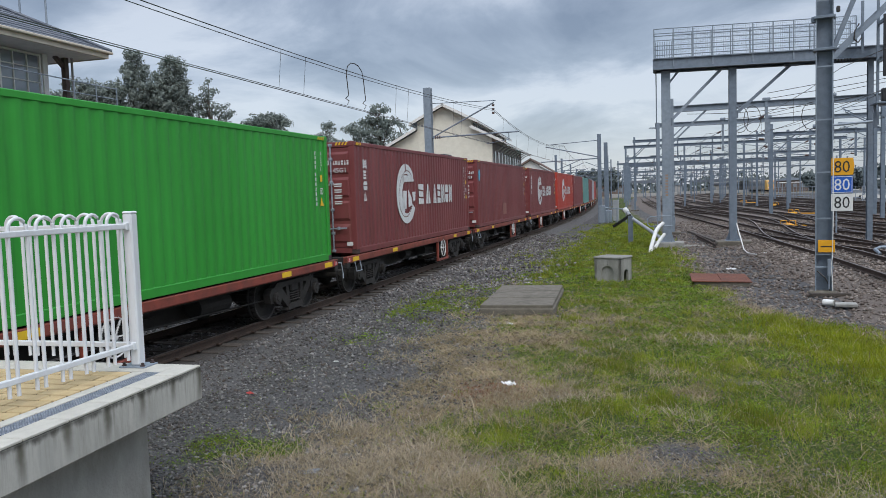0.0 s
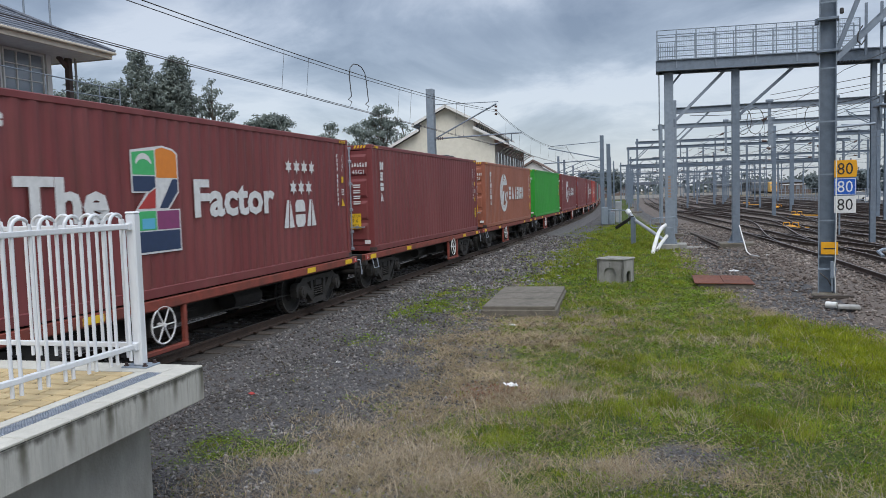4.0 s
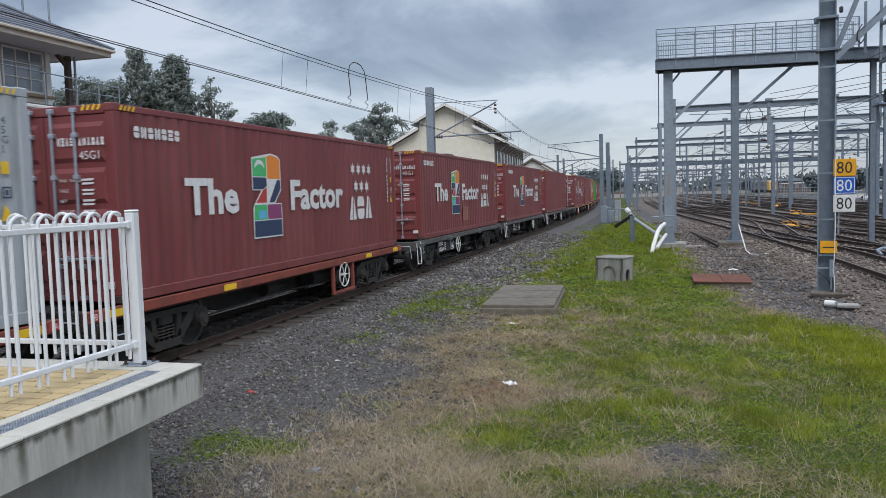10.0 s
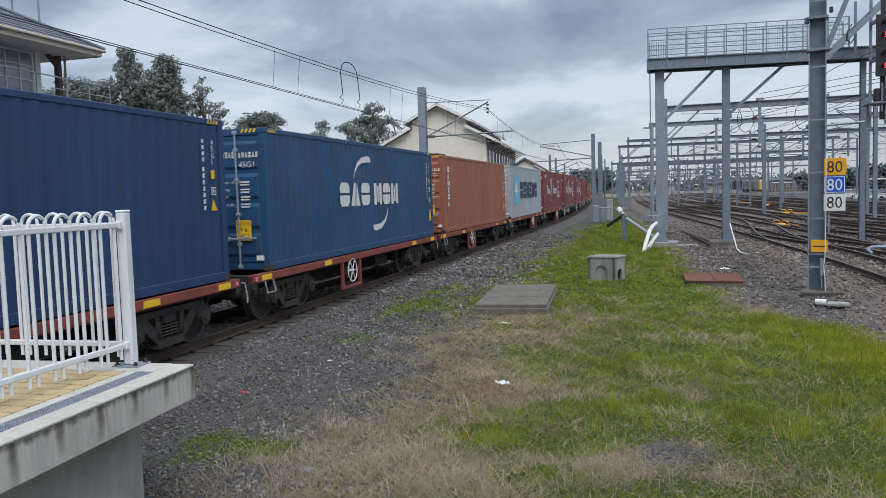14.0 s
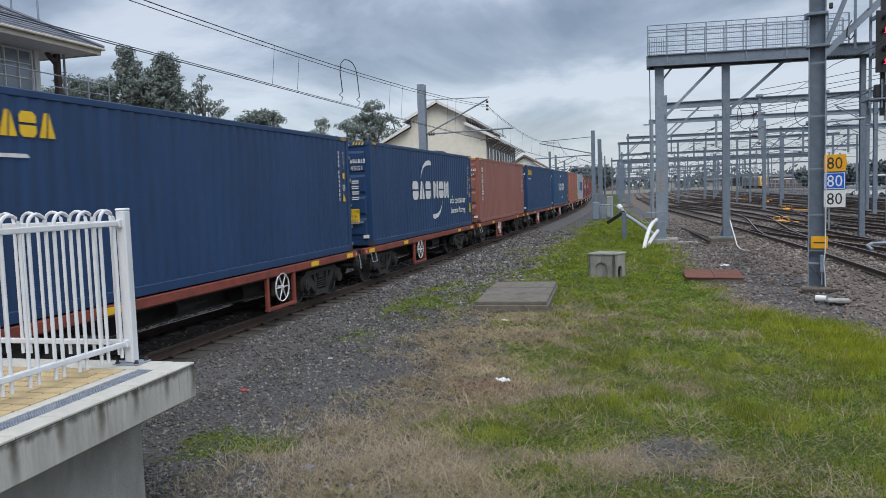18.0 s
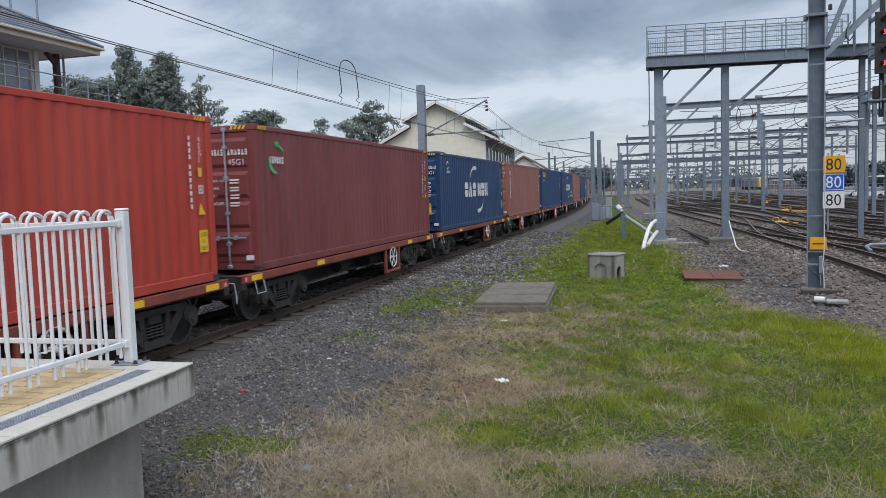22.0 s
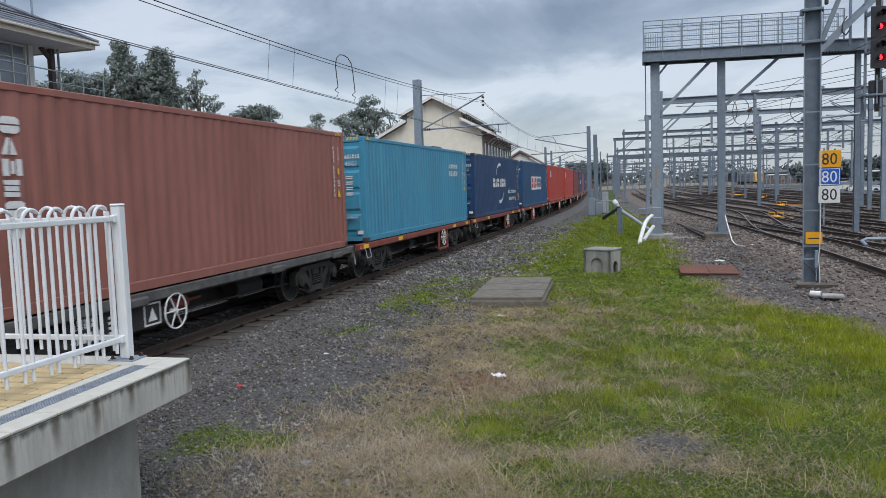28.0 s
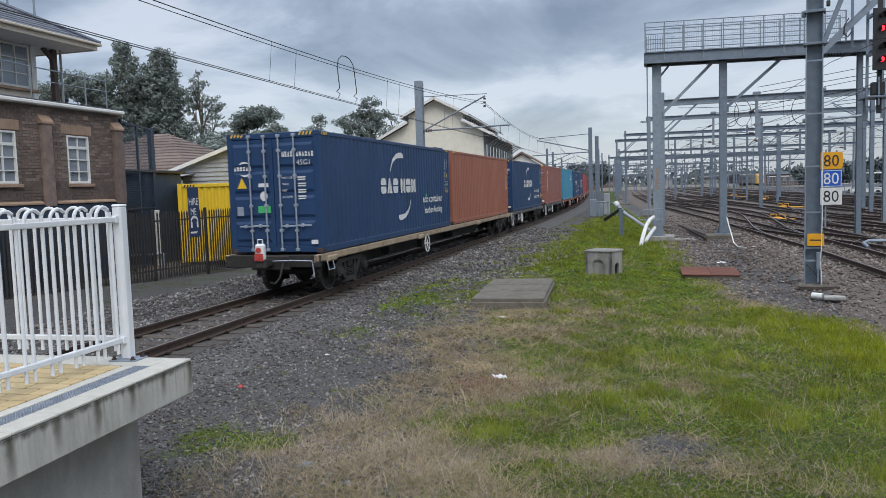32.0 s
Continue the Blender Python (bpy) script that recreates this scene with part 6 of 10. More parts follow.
def build_platform_fence():
    base = PLAT @ pose(-0.55, -0.09, 0)
    ob = thing("platform_fence", "white steel fence with looped tops and corner post", "fence", base)
    post = Geo().cbox(-0.045, 0.045, -0.045, 0.045, 0.012, 1.325, 0.012).cbox(-0.048, 0.048, -0.048, 0.048, 1.32, 1.345, 0.014)
    part("post", post, "white_steel", ob, "square white corner post")
    foot = part("base_plate", Geo().cbox(-0.125, 0.125, -0.10, 0.10, 0.002, 0.016, 0.004), "galv", ob, "weathered steel base plate")
    bolt = Geo().rod((0, 0, 0.012), (0, 0, 0.045), 0.013, 6).rod((0, 0, 0.016), (0, 0, 0.026), 0.022, 6).mesh("bolt", M["dark_cast"])
    for x in (-0.09, 0.09):
        for y in (-0.07, 0.07):
            part("bolt", bolt, None, foot, "", pose(x, y, 0))
    u = hoop(0.165, 0.075, 1.328, 0.0145).mesh("hoop_picket", M["white_steel"])
    for turn, n in ((180, 10), (-93, 14)):
        m = Matrix.Rotation(radians(turn), 4, "Z")
        ln = 0.245 * n + 0.3
        part("top_rail", Geo().cbox(0.04, ln, -0.02, 0.02, 1.195, 1.24, 0.006), "white_steel", ob, "", m)
        part("bottom_rail", Geo().cbox(0.04, ln, -0.02, 0.02, 0.165, 0.21, 0.006), "white_steel", ob, "", m)
        for z in (1.217, 0.187):
            part("bracket", Geo().cbox(0.035, 0.085, -0.028, 0.028, z - 0.032, z + 0.032, 0.006), "white_steel", ob, "", m)
        for i in range(n):
            part("hoop_picket", u, None, ob, "", m @ pose(0.12 + 0.245 * i, 0, 0))
    b2 = Geo().cbox(-0.045, 0.045, -0.045, 0.045, 0.012, 1.345, 0.012).mesh("post", M["white_steel"])
    part("post", b2, None, ob, "", pose(-2.6, 0, 0))
    part("post", b2, None, ob, "", Matrix.Rotation(radians(-93), 4, "Z") @ pose(3.7, 0, 0))


build_platform()
build_platform_fence()


# ---------------------------------------------------------------- things on the grass
def build_slab():
    m = pose(-3.28, 18.5, -0.22, 0, 0, 3.5)
    ob = thing("pit_cover", "weathered concrete pit cover lying in the grass", "pit cover", m)
    part("kerb_ring", Geo().cbox(-0.85, 0.85, -1.8, 1.8, -0.1, 0.10, 0.03), "slab", ob)
    for i, y in enumerate((-1.78, -0.58, 0.62)):
        part("lid", Geo().cbox(-0.82, 0.82, y, y + 1.193, 0.09, 0.17, 0.012), "slab", ob, "", pose(0, 0, 0.004 * i))


def build_pillar_box():
    m = pose(-1.42, 23.35, -0.28, 0, 0, -24)
    ob = thing("cable_pit_box", "grey concrete cable box with arched openings", "cable box", m)
    g = Geo()
    w, d, h, r = 0.43, 0.36, 0.70, 0.21
    # the front with a round-headed recess
    g.prism([(-w, 0), (-r, 0), (-r, 0.27)] + [(-r * math.cos(a * math.pi / 10), 0.27 + r * math.sin(a * math.pi / 10)) for a in range(1, 6)] + [(0, h), (-w, h)], -d, -d + 0.07, 1)
    g.prism([(w, 0), (r, 0), (r, 0.27)] + [(r * math.cos(a * math.pi / 10), 0.27 + r * math.sin(a * math.pi / 10)) for a in range(1, 6)] + [(0, h), (w, h)], -d, -d + 0.07, 1)
    part("front_wall", g, "concrete", ob)
    part("back_wall", Geo().box(-w, w, d - 0.07, d, 0, h), "concrete", ob)
    part("recess", Geo().box(-w + 0.075, w - 0.075, -d + 0.055, -d + 0.09, 0, h - 0.05), "concrete", ob)
    for sx in (-1, 1):
        s = Geo()
        q = 0.15
        for sg in (-1, 1):
            s.prism([(sg * d, 0), (sg * q, 0), (sg * q, 0.22)] + [(sg * q * math.cos(a * math.pi / 10), 0.22 + q * math.sin(a * math.pi / 10)) for a in range(1, 6)] + [(0, h), (sg * d, h)], sx * w, sx * (w - 0.07), 0)
        part("side_wall", s, "concrete", ob)
    part("lid", Geo().cbox(-w - 0.03, w + 0.03, -d - 0.03, d + 0.03, h + 0.002, h + 0.05, 0.012), "concrete", ob, "ribbed grey lid")
    for i in range(12):
        x = -w + 0.02 + i * 0.072
        part("rib", Geo().box(x, x + 0.035, -d - 0.01, d + 0.01, h + 0.05, h + 0.06), "concrete", ob)
    for z in (0.52, 0.60):
        part("hole", Geo().rod((0, -d - 0.003, z), (0, -d + 0.01, z), 0.016, 8), "signal_black", ob, "dark bolt hole")


def build_rust_lid():
    ob = thing("rusty_pit_lid", "rusty steel plate over a pit in the gravel", "pit cover", pose(1.6, 23.05, -0.26, 0, 0, 0))
    part("pit_wall", Geo().box(-0.72, 0.72, -0.95, 0.9, -0.12, 0.08), "slab", ob)
    for i in range(2):
        part("plate", Geo().cbox(-0.8 + i * 0.79, -0.02 + i * 0.79, -1.0, 1.0, 0.085, 0.115, 0.006), "rust_lid", ob, "", pose(0, 0.02 * i, 0.004 * i, 0, 1.0, 0))


build_slab(); build_pillar_box(); build_rust_lid()


def build_litter():
    rnd = random.Random(9)
    spots = [(-2.1, 10.4, 0.20, "white_mark", "crumpled white wrapper on the dry grass"), (-5.65, 9.4, 0.11, "red_mark", "crushed red drink can on the gravel"),
             (-3.05, 15.4, 0.14, "white_mark", "crumpled white paper by the pit cover"), (-3.9, 22.5, 0.12, "white_mark", "small white scrap in the grass"),
             (-3.4, 6.75, 0.16, "grating", "pale green crumpled rag in the grass"), (-5.3, 11.6, 0.07, "white_mark", "small white scrap on the gravel"), (3.3, 21.5, 0.09, "white_mark", "small white scrap on the gravel"), (2.2, 26.5, 0.3, "white_mark", "pale rag by the rusty lid")]
    for x, y, s, c, lab in spots:
        g = Geo()
        n = 7
        vs = [(s * (i / n - 0.5) + rnd.uniform(-0.15, 0.15) * s, s * 0.5 * (j / 3 - 0.5) + rnd.uniform(-0.1, 0.1) * s, abs(rnd.gauss(0.12, 0.05)) * s) for i in range(n + 1) for j in range(4)]
        g.add(vs, [(i * 4 + j, i * 4 + 4 + j, i * 4 + 5 + j, i * 4 + 1 + j) for i in range(n) for j in range(3)])
        ob = solo("litter", g, c, lab, "litter", m=pose(x, y, float(ground_z(np.array(x), np.array(y))) + 0.02, 0, 0, rnd.uniform(-40, 40)))
        ob.modifiers.new("thick", "SOLIDIFY").thickness = 0.006


build_litter()


# ---------------------------------------------------------------- near mast with speed boards
def build_near_mast():
    x, y = 3.93, 20.95
    ob = thing("catenary_mast", "tall blue-grey steel mast carrying three speed boards", "mast", pose(x, y, -0.28, 0, 0, -11))
    for sx in (-1, 1):
        part("flange", Geo().cbox(sx * 0.185 - 0.014, sx * 0.185 + 0.014, -0.15, 0.15, -0.1, 10.6, 0.004), "galv", ob, "pale galvanised flange")
    # recessed web: its shade is put in with a darker steel than the flanges
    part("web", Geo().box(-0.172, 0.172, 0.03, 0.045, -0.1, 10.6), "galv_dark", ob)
    for z in (0.95, 1.85, 3.0, 4.3, 5.6, 7.2, 8.8):
        part("batten", Geo().box(-0.172, 0.172, -0.145, -0.13, z, z + 0.035), "galv", ob)
    part("footing", Geo().cbox(-0.34, 0.30, -0.3, 0.3, -0.25, 0.05, 0.03), "slab", ob, "concrete footing half under gravel")
    part("number_plate", Geo().cbox(-0.13, 0.25, -0.175, -0.165, 1.02, 1.33, 0.004), "sign_yellow", ob, "small yellow plate")
    part("plate_line", on_rear(bars(0.26, 0.06, 1, 2), -0.177, -0.07, 1.15), "black_mark", ob)
    part("strap", Geo().cbox(-0.2, 0.22, -0.165, -0.148, 0.62, 0.665, 0.004), "galv", ob)
    part("earth_cable", Geo().tube([(0.20, -0.17, 3.4), (0.205, -0.17, 1.8), (0.19, -0.17, 0.9), (0.16, -0.17, 0.66), (0.19, -0.18, 0.4), (0.20, -0.17, 0.05)], 0.012, 5), "pvc", ob, "pale earth cable")
    part("black_cable", Geo().tube([(-0.15, -0.155, 0.55), (0.02, -0.16, 0.40), (0.12, -0.16, 0.2), (0.14, -0.2, 0.0)], 0.016, 5), "wire", ob, "loose black cable")
    part("switch_lever", Geo().cbox(0.08, 0.16, -0.22, -0.15, 0.42, 0.86, 0.01).rod((0.12, -0.19, 0.1), (0.12, -0.19, 0.5), 0.016, 6), "galv", ob)
    bracket = Geo().cbox(0.17, 0.34, -0.12, -0.07, 2.2, 2.24, 0.005).cbox(0.17, 0.34, -0.12, -0.07, 3.1, 3.14, 0.005).cbox(0.255, 0.295, -0.115, -0.08, 1.5, 3.42, 0.005)
    part("board_bracket", bracket, "galv", ob)
    stand = new("board_panel", Geo().box(0.23, 0.27, -0.135, -0.12, 2.06, 3.34).mesh("board_panel", M["galv"]))
    stand.parent = ob
    bp = part("boards", Geo().box(0.18, 0.62, -0.142, -0.136, 2.10, 3.30), "galv", ob)
    bp.name = "backing_plate"
    for z, f, ink, tip in ((2.93, "sign_yellow", "black_mark", True), (2.49, "sign_blue", "white_mark", False), (2.05, "sign_white", "black_mark", False)):
        h = part("speed_board", Geo().cbox(0.155, 0.155 + 0.48, -0.17, -0.146, z, z + 0.42, 0.004), f, ob, {"sign_yellow": "yellow speed board", "sign_blue": "blue speed board", "sign_white": "white speed board"}[f])
        if tip:
            part("pointed_edge", Geo().prism([(0.634, z), (0.665, z + 0.21), (0.634, z + 0.42)], -0.17, -0.146, 1), f, h)
        if f == "sign_blue":
            rim = Geo().box(0.17, 0.62, -0.174, -0.171, z + 0.012, z + 0.026).box(0.17, 0.62, -0.174, -0.171, z + 0.394, z + 0.408).box(0.17, 0.184, -0.174, -0.171, z + 0.026, z + 0.394).box(0.606, 0.62, -0.174, -0.171, z + 0.026, z + 0.394)
            part("rim", rim, ink, h)
        part("figure", on_rear(text_geo("80", 0.29, 0.34), -0.175, 0.225, z + 0.065), ink, h, "speed figure 80")
    # arms and collars high up
    part("collar", Geo().cbox(-0.25, 0.25, -0.2, 0.2, 6.0, 6.07, 0.01), "galv_dark", ob)
    part("collar", Geo().cbox(-0.24, 0.24, -0.19, 0.19, 6.78, 6.85, 0.01), "galv_dark", ob)
    part("lug", Geo().cbox(-0.30, -0.2, -0.06, 0.06, 6.72, 6.86, 0.01), "galv_dark", ob)
    part("knee_brace", Geo().beam((0.2, 0, 6.05), (1.15, 0.25, 8.6), 0.10, 0.10), "galv_dark", ob)
    part("register_arm", Geo().rod((0.18, -0.05, 4.17), (1.05, 0.15, 4.22), 0.03, 8).rod((-0.26, -0.05, 4.17), (-0.18, -0.05, 4.17), 0.05, 8), "galv", ob)
    part("cross_arm", Geo().ibeam((-0.4, 0, 9.2), (9.5, 1.8, 9.2), 0.2, 0.3), "galv", ob)
    for p in ((0.25, 6.9), (0.33, 7.25)):
        part("clamp", Geo().cbox(p[0], p[0] + 0.09, -0.15, -0.05, p[1], p[1] + 0.14, 0.02), "wire", ob)


build_near_mast()


def build_cut_pipe():
    ob = thing("plastic_pipe", "short white plastic pipe lying on the gravel", "pipe", pose(3.46, 18.5, -0.19, 0, 0, -25))
    g = Geo()
    n, r0, r1 = 16, 0.055, 0.072
    vs = [(x, r * math.cos(6.28318 * k / n), r * math.sin(6.28318 * k / n)) for x, r in ((0, r1), (0.22, r1), (0.22, r0), (0, r0)) for k in range(n)]
    g.add(vs, [(s * n + k, s * n + (k + 1) % n, ((s + 1) % 4) * n + (k + 1) % n, ((s + 1) % 4) * n + k) for s in range(4) for k in range(n)])
    part("pipe", g, "pvc", ob)
    b = solo("concrete_fragment", Geo().cbox(-0.22, 0.22, -0.15, 0.15, -0.03, 0.04, 0.015), "concrete", "flat pale concrete fragment on the gravel", "rubble", m=pose(3.88, 18.3, -0.215, 2, 1, -8))
    b2 = solo("timber_offcut", Geo().cbox(-0.45, 0.45, -0.06, 0.06, -0.03, 0.05, 0.01), "sleeper", "weathered timber offcut on the gravel", "timber", m=pose(3.9, 20.0, -0.23, 0, 0, 2))


build_cut_pipe()


# ---------------------------------------------------------------- signal gantry
def gline(x, off=0.0, z=0.0):
    """A point on the gantry's line, off metres behind its middle."""
    return Vector((x, 37.0 + 0.105 * x + off, z))


def build_gantry():
    ob = thing("signal_gantry", "grey galvanised steel signal gantry with railed walkway", "gantry")
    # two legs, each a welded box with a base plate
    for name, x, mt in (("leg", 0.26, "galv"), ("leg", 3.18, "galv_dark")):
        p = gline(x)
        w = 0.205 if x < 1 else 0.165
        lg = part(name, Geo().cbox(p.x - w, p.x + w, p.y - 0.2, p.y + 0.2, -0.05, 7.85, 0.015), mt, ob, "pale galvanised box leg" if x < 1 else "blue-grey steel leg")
        part("base_plate", Geo().cbox(p.x - 0.34, p.x + 0.34, p.y - 0.32, p.y + 0.32, -0.06, -0.02, 0.008), "galv_dark", lg)
        part("gusset", Geo().prism([(p.x - 0.33, -0.02), (p.x - w, -0.02), (p.x - w, 0.35)], p.y - 0.02, p.y + 0.02, 1).prism([(p.x + 0.33, -0.02), (p.x + w, -0.02), (p.x + w, 0.35)], p.y - 0.02, p.y + 0.02, 1), mt, lg)
        part("footing", Geo().cbox(p.x - 0.75, p.x + 0.75, p.y - 0.65, p.y + 0.65, -0.45, -0.055, 0.03), "concrete" if x < 1 else "slab", lg, "concrete footing")
    # yellow stencil on the first leg
    p = gline(0.26)
    for i in range(8):
        part("stencil", Geo().box(p.x - 0.06, p.x + 0.06, p.y - 0.206, p.y - 0.2035, 2.1 + i * 0.13, 2.18 + i * 0.13), "sandstone", ob, "worn orange stencilled mark")
    a, b = -0.24, 8.25
    for off in (-0.52, 0.52):
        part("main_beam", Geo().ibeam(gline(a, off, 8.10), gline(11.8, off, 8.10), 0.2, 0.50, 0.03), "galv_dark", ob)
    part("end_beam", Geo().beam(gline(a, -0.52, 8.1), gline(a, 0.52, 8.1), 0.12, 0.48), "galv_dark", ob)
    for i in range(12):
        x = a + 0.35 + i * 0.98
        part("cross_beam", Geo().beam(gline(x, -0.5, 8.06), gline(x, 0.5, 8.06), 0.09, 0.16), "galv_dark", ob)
    part("walkway", Geo().beam(gline(a, 0, 8.37), gline(11.8, 0, 8.37), 1.0, 0.035), "galv", ob, "open steel walkway floor")
    n = 10
    for off, top in ((-0.55, 9.68), (0.55, 9.68)):
        for i in range(n + 1):
            x = a + (b - a) * i / n
            part("rail_post", Geo().beam(gline(x, off, 7.98 if i % 2 else 8.3), gline(x, off, top), 0.055, 0.055), "galv", ob)
        for z in (9.68, 9.36, 8.92, 8.5):
            part("hand_rail", Geo().rod(gline(a, off, z), gline(b, off, z), 0.022, 6), "galv", ob)
        for i in range(n):
            x0, x1 = a + (b - a) * i / n, a + (b - a) * (i + 1) / n
            g = Geo()
            k = 11
            for j in range(1, k):
                x = x0 + (x1 - x0) * j / k
                g.beam(gline(x, off, 8.5), gline(x, off, 9.68 if i else 9.1), 0.005 if i else 0.02, 0.005 if i else 0.02)
            for j in range(1, 12):
                if i:
                    g.beam(gline(x0, off, 8.5 + j * 0.1), gline(x1, off, 8.5 + j * 0.1), 0.004, 0.004)
            part("mesh_panel", g, "galv", ob)
    for z in (9.68, 9.36, 8.92, 8.5):
        part("end_rail", Geo().rod(gline(a, -0.55, z), gline(a, 0.55, z), 0.022, 6), "galv", ob)
    # raking struts
    for x0, z0, x1 in ((0.45, 5.55, 2.75), (3.32, 5.75, 5.7)):
        part("raking_strut", Geo().beam(gline(x0, 0, z0), gline(x1, 0, 7.86), 0.13, 0.13), "galv" if x0 < 1 else "galv_dark", ob)
        part("strut_cleat", Geo().cbox(x1 - 0.3, x1 + 0.3, gline(x1).y - 0.1, gline(x1).y + 0.1, 7.76, 7.85, 0.01), "galv_dark", ob)
        part("strut_cleat", Geo().cbox(x0 - 0.12, x0 + 0.1, gline(x0).y - 0.1, gline(x0).y + 0.1, z0 - 0.2, z0 + 0.15, 0.01), "galv_dark", ob)
    part("short_strut", Geo().beam(gline(0.4, 0, 7.3), gline(0.85, 0, 7.85), 0.09, 0.09), "galv_dark", ob)
    # ladder behind the first leg
    lad = part("ladder", Geo().rod(gline(-0.17, 0.25, 0.4), gline(-0.17, 0.25, 9.2), 0.025, 6).rod(gline(-0.17, 0.60, 0.4), gline(-0.17, 0.60, 9.2), 0.025, 6), "galv", ob)
    for i in range(28):
        part("rung", Geo().rod(gline(-0.17, 0.25, 0.6 + 0.3 * i), gline(-0.17, 0.60, 0.6 + 0.3 * i), 0.013, 5), "galv", lad)
    for z in (4.0, 5.3):
        part("cage_hoop", Geo().tube([gline(-0.17, 0.2, z), gline(-0.45, 0.1, z), gline(-0.5, 0.42, z), gline(-0.45, 0.75, z), gline(-0.17, 0.65, z)], 0.015, 5), "galv", lad)
    # the stair and frame beside the signals
    part("stair_stringer", Geo().beam((7.2, 36.7, 7.85), (9.5, 36.4, 10.05), 0.05, 0.20), "galv", ob)
    part("stair_stringer", Geo().beam((7.2, 37.3, 7.95), (9.5, 37.0, 10.15), 0.05, 0.20), "galv", ob)
    for x in (8.4, 9.0, 9.6):
        part("frame_post", Geo().beam((x, 36.9, 4.9 if x > 8.5 else 8.0), (x, 36.9, 10.2), 0.10, 0.10), "galv_dark", ob)
    part("cable_loop", Geo().tube([(8.2, 36.6, 9.2), (8.02, 36.55, 8.9), (8.0, 36.55, 8.55), (8.15, 36.55, 8.4), (8.3, 36.6, 8.6)], 0.03, 6), "wire", ob, "hanging black cable")
    part("support_post", Geo().ibeam((8.95, 37.9, -0.3), (8.95, 37.9, 7.9), 0.22, 0.26, 0.03), "galv_dark", ob)
    for i in range(6):
        part("spike", Geo().rod((7.35 + 0.12 * i, 36.9, 7.82), (7.35 + 0.12 * i, 36.9, 7.72), 0.03, 5), "signal_black", ob)


def signal_head(x, y, z, n, lit):
    ob = thing("railway_signal", "black two-lamp railway signal showing red", "signal", pose(x, y, z, 0, 0, 12), group="signals on the gantry")
    part("backboard", Geo().cbox(-0.36, 0.36, -0.02, 0.02, -0.62, 0.62, 0.10), "signal_black", ob)
    part("case", Geo().cbox(-0.2, 0.2, 0.0, 0.32, -0.56, 0.56, 0.03), "signal_black", ob)
    for i, zz in enumerate((0.33, -0.18)):
        hood = Geo()
        k = 14
        vs = [(0.13 * math.cos(6.28318 * j / k - 0.9), -d, zz + 0.13 * math.sin(6.28318 * j / k - 0.9)) for d in (0.02, 0.26) for j in range(12)]
        hood.add(vs, [(j, j + 1, 12 + j + 1, 12 + j) for j in range(11)])
        part("hood", hood, "signal_black", ob)
        part("lens", Geo().rod((0, -0.022, zz), (0, -0.045, zz), 0.105, 16), "red_light" if i == lit else "insul", ob, "lit red lens" if i == lit else "dark lens")


build_gantry()
signal_head(9.02, 34.85, 8.56, 2, 1)
signal_head(9.02, 34.85, 7.32, 2, 1)


def signal_frame():
    ob = thing("signal_bracket", "dark steel frame that holds the signal heads", "bracket")
    part("post", Geo().beam((9.05, 35.25, 5.0), (9.05, 35.25, 10.2), 0.16, 0.16), "signal_black", ob)
    part("arm", Geo().beam((9.05, 35.25, 7.6), (9.05, 36.9, 7.6), 0.12, 0.12), "galv_dark", ob)
    part("arm", Geo().beam((9.05, 35.25, 9.2), (9.05, 36.9, 9.2), 0.12, 0.12), "galv_dark", ob)
    part("cage_floor", Geo().cbox(8.45, 9.8, 34.8, 36.0, 5.62, 5.70, 0.01), "galv_dark", ob)
    for x, z in ((8.5, 5.7), (8.95, 5.7), (9.5, 5.7)):
        part("cage_post", Geo().beam((x, 34.9, z - 0.4), (x, 34.9, z + 0.75), 0.06, 0.06), "galv_dark", ob)
    part("cabinet", Geo().cbox(8.7, 9.2, 34.95, 35.2, 5.72, 6.25, 0.03), "signal_black", ob)
    part("lower_post", Geo().beam((8.6, 35.6, 4.7), (8.6, 35.6, 5.65), 0.12, 0.12), "galv_dark", ob)


signal_frame()


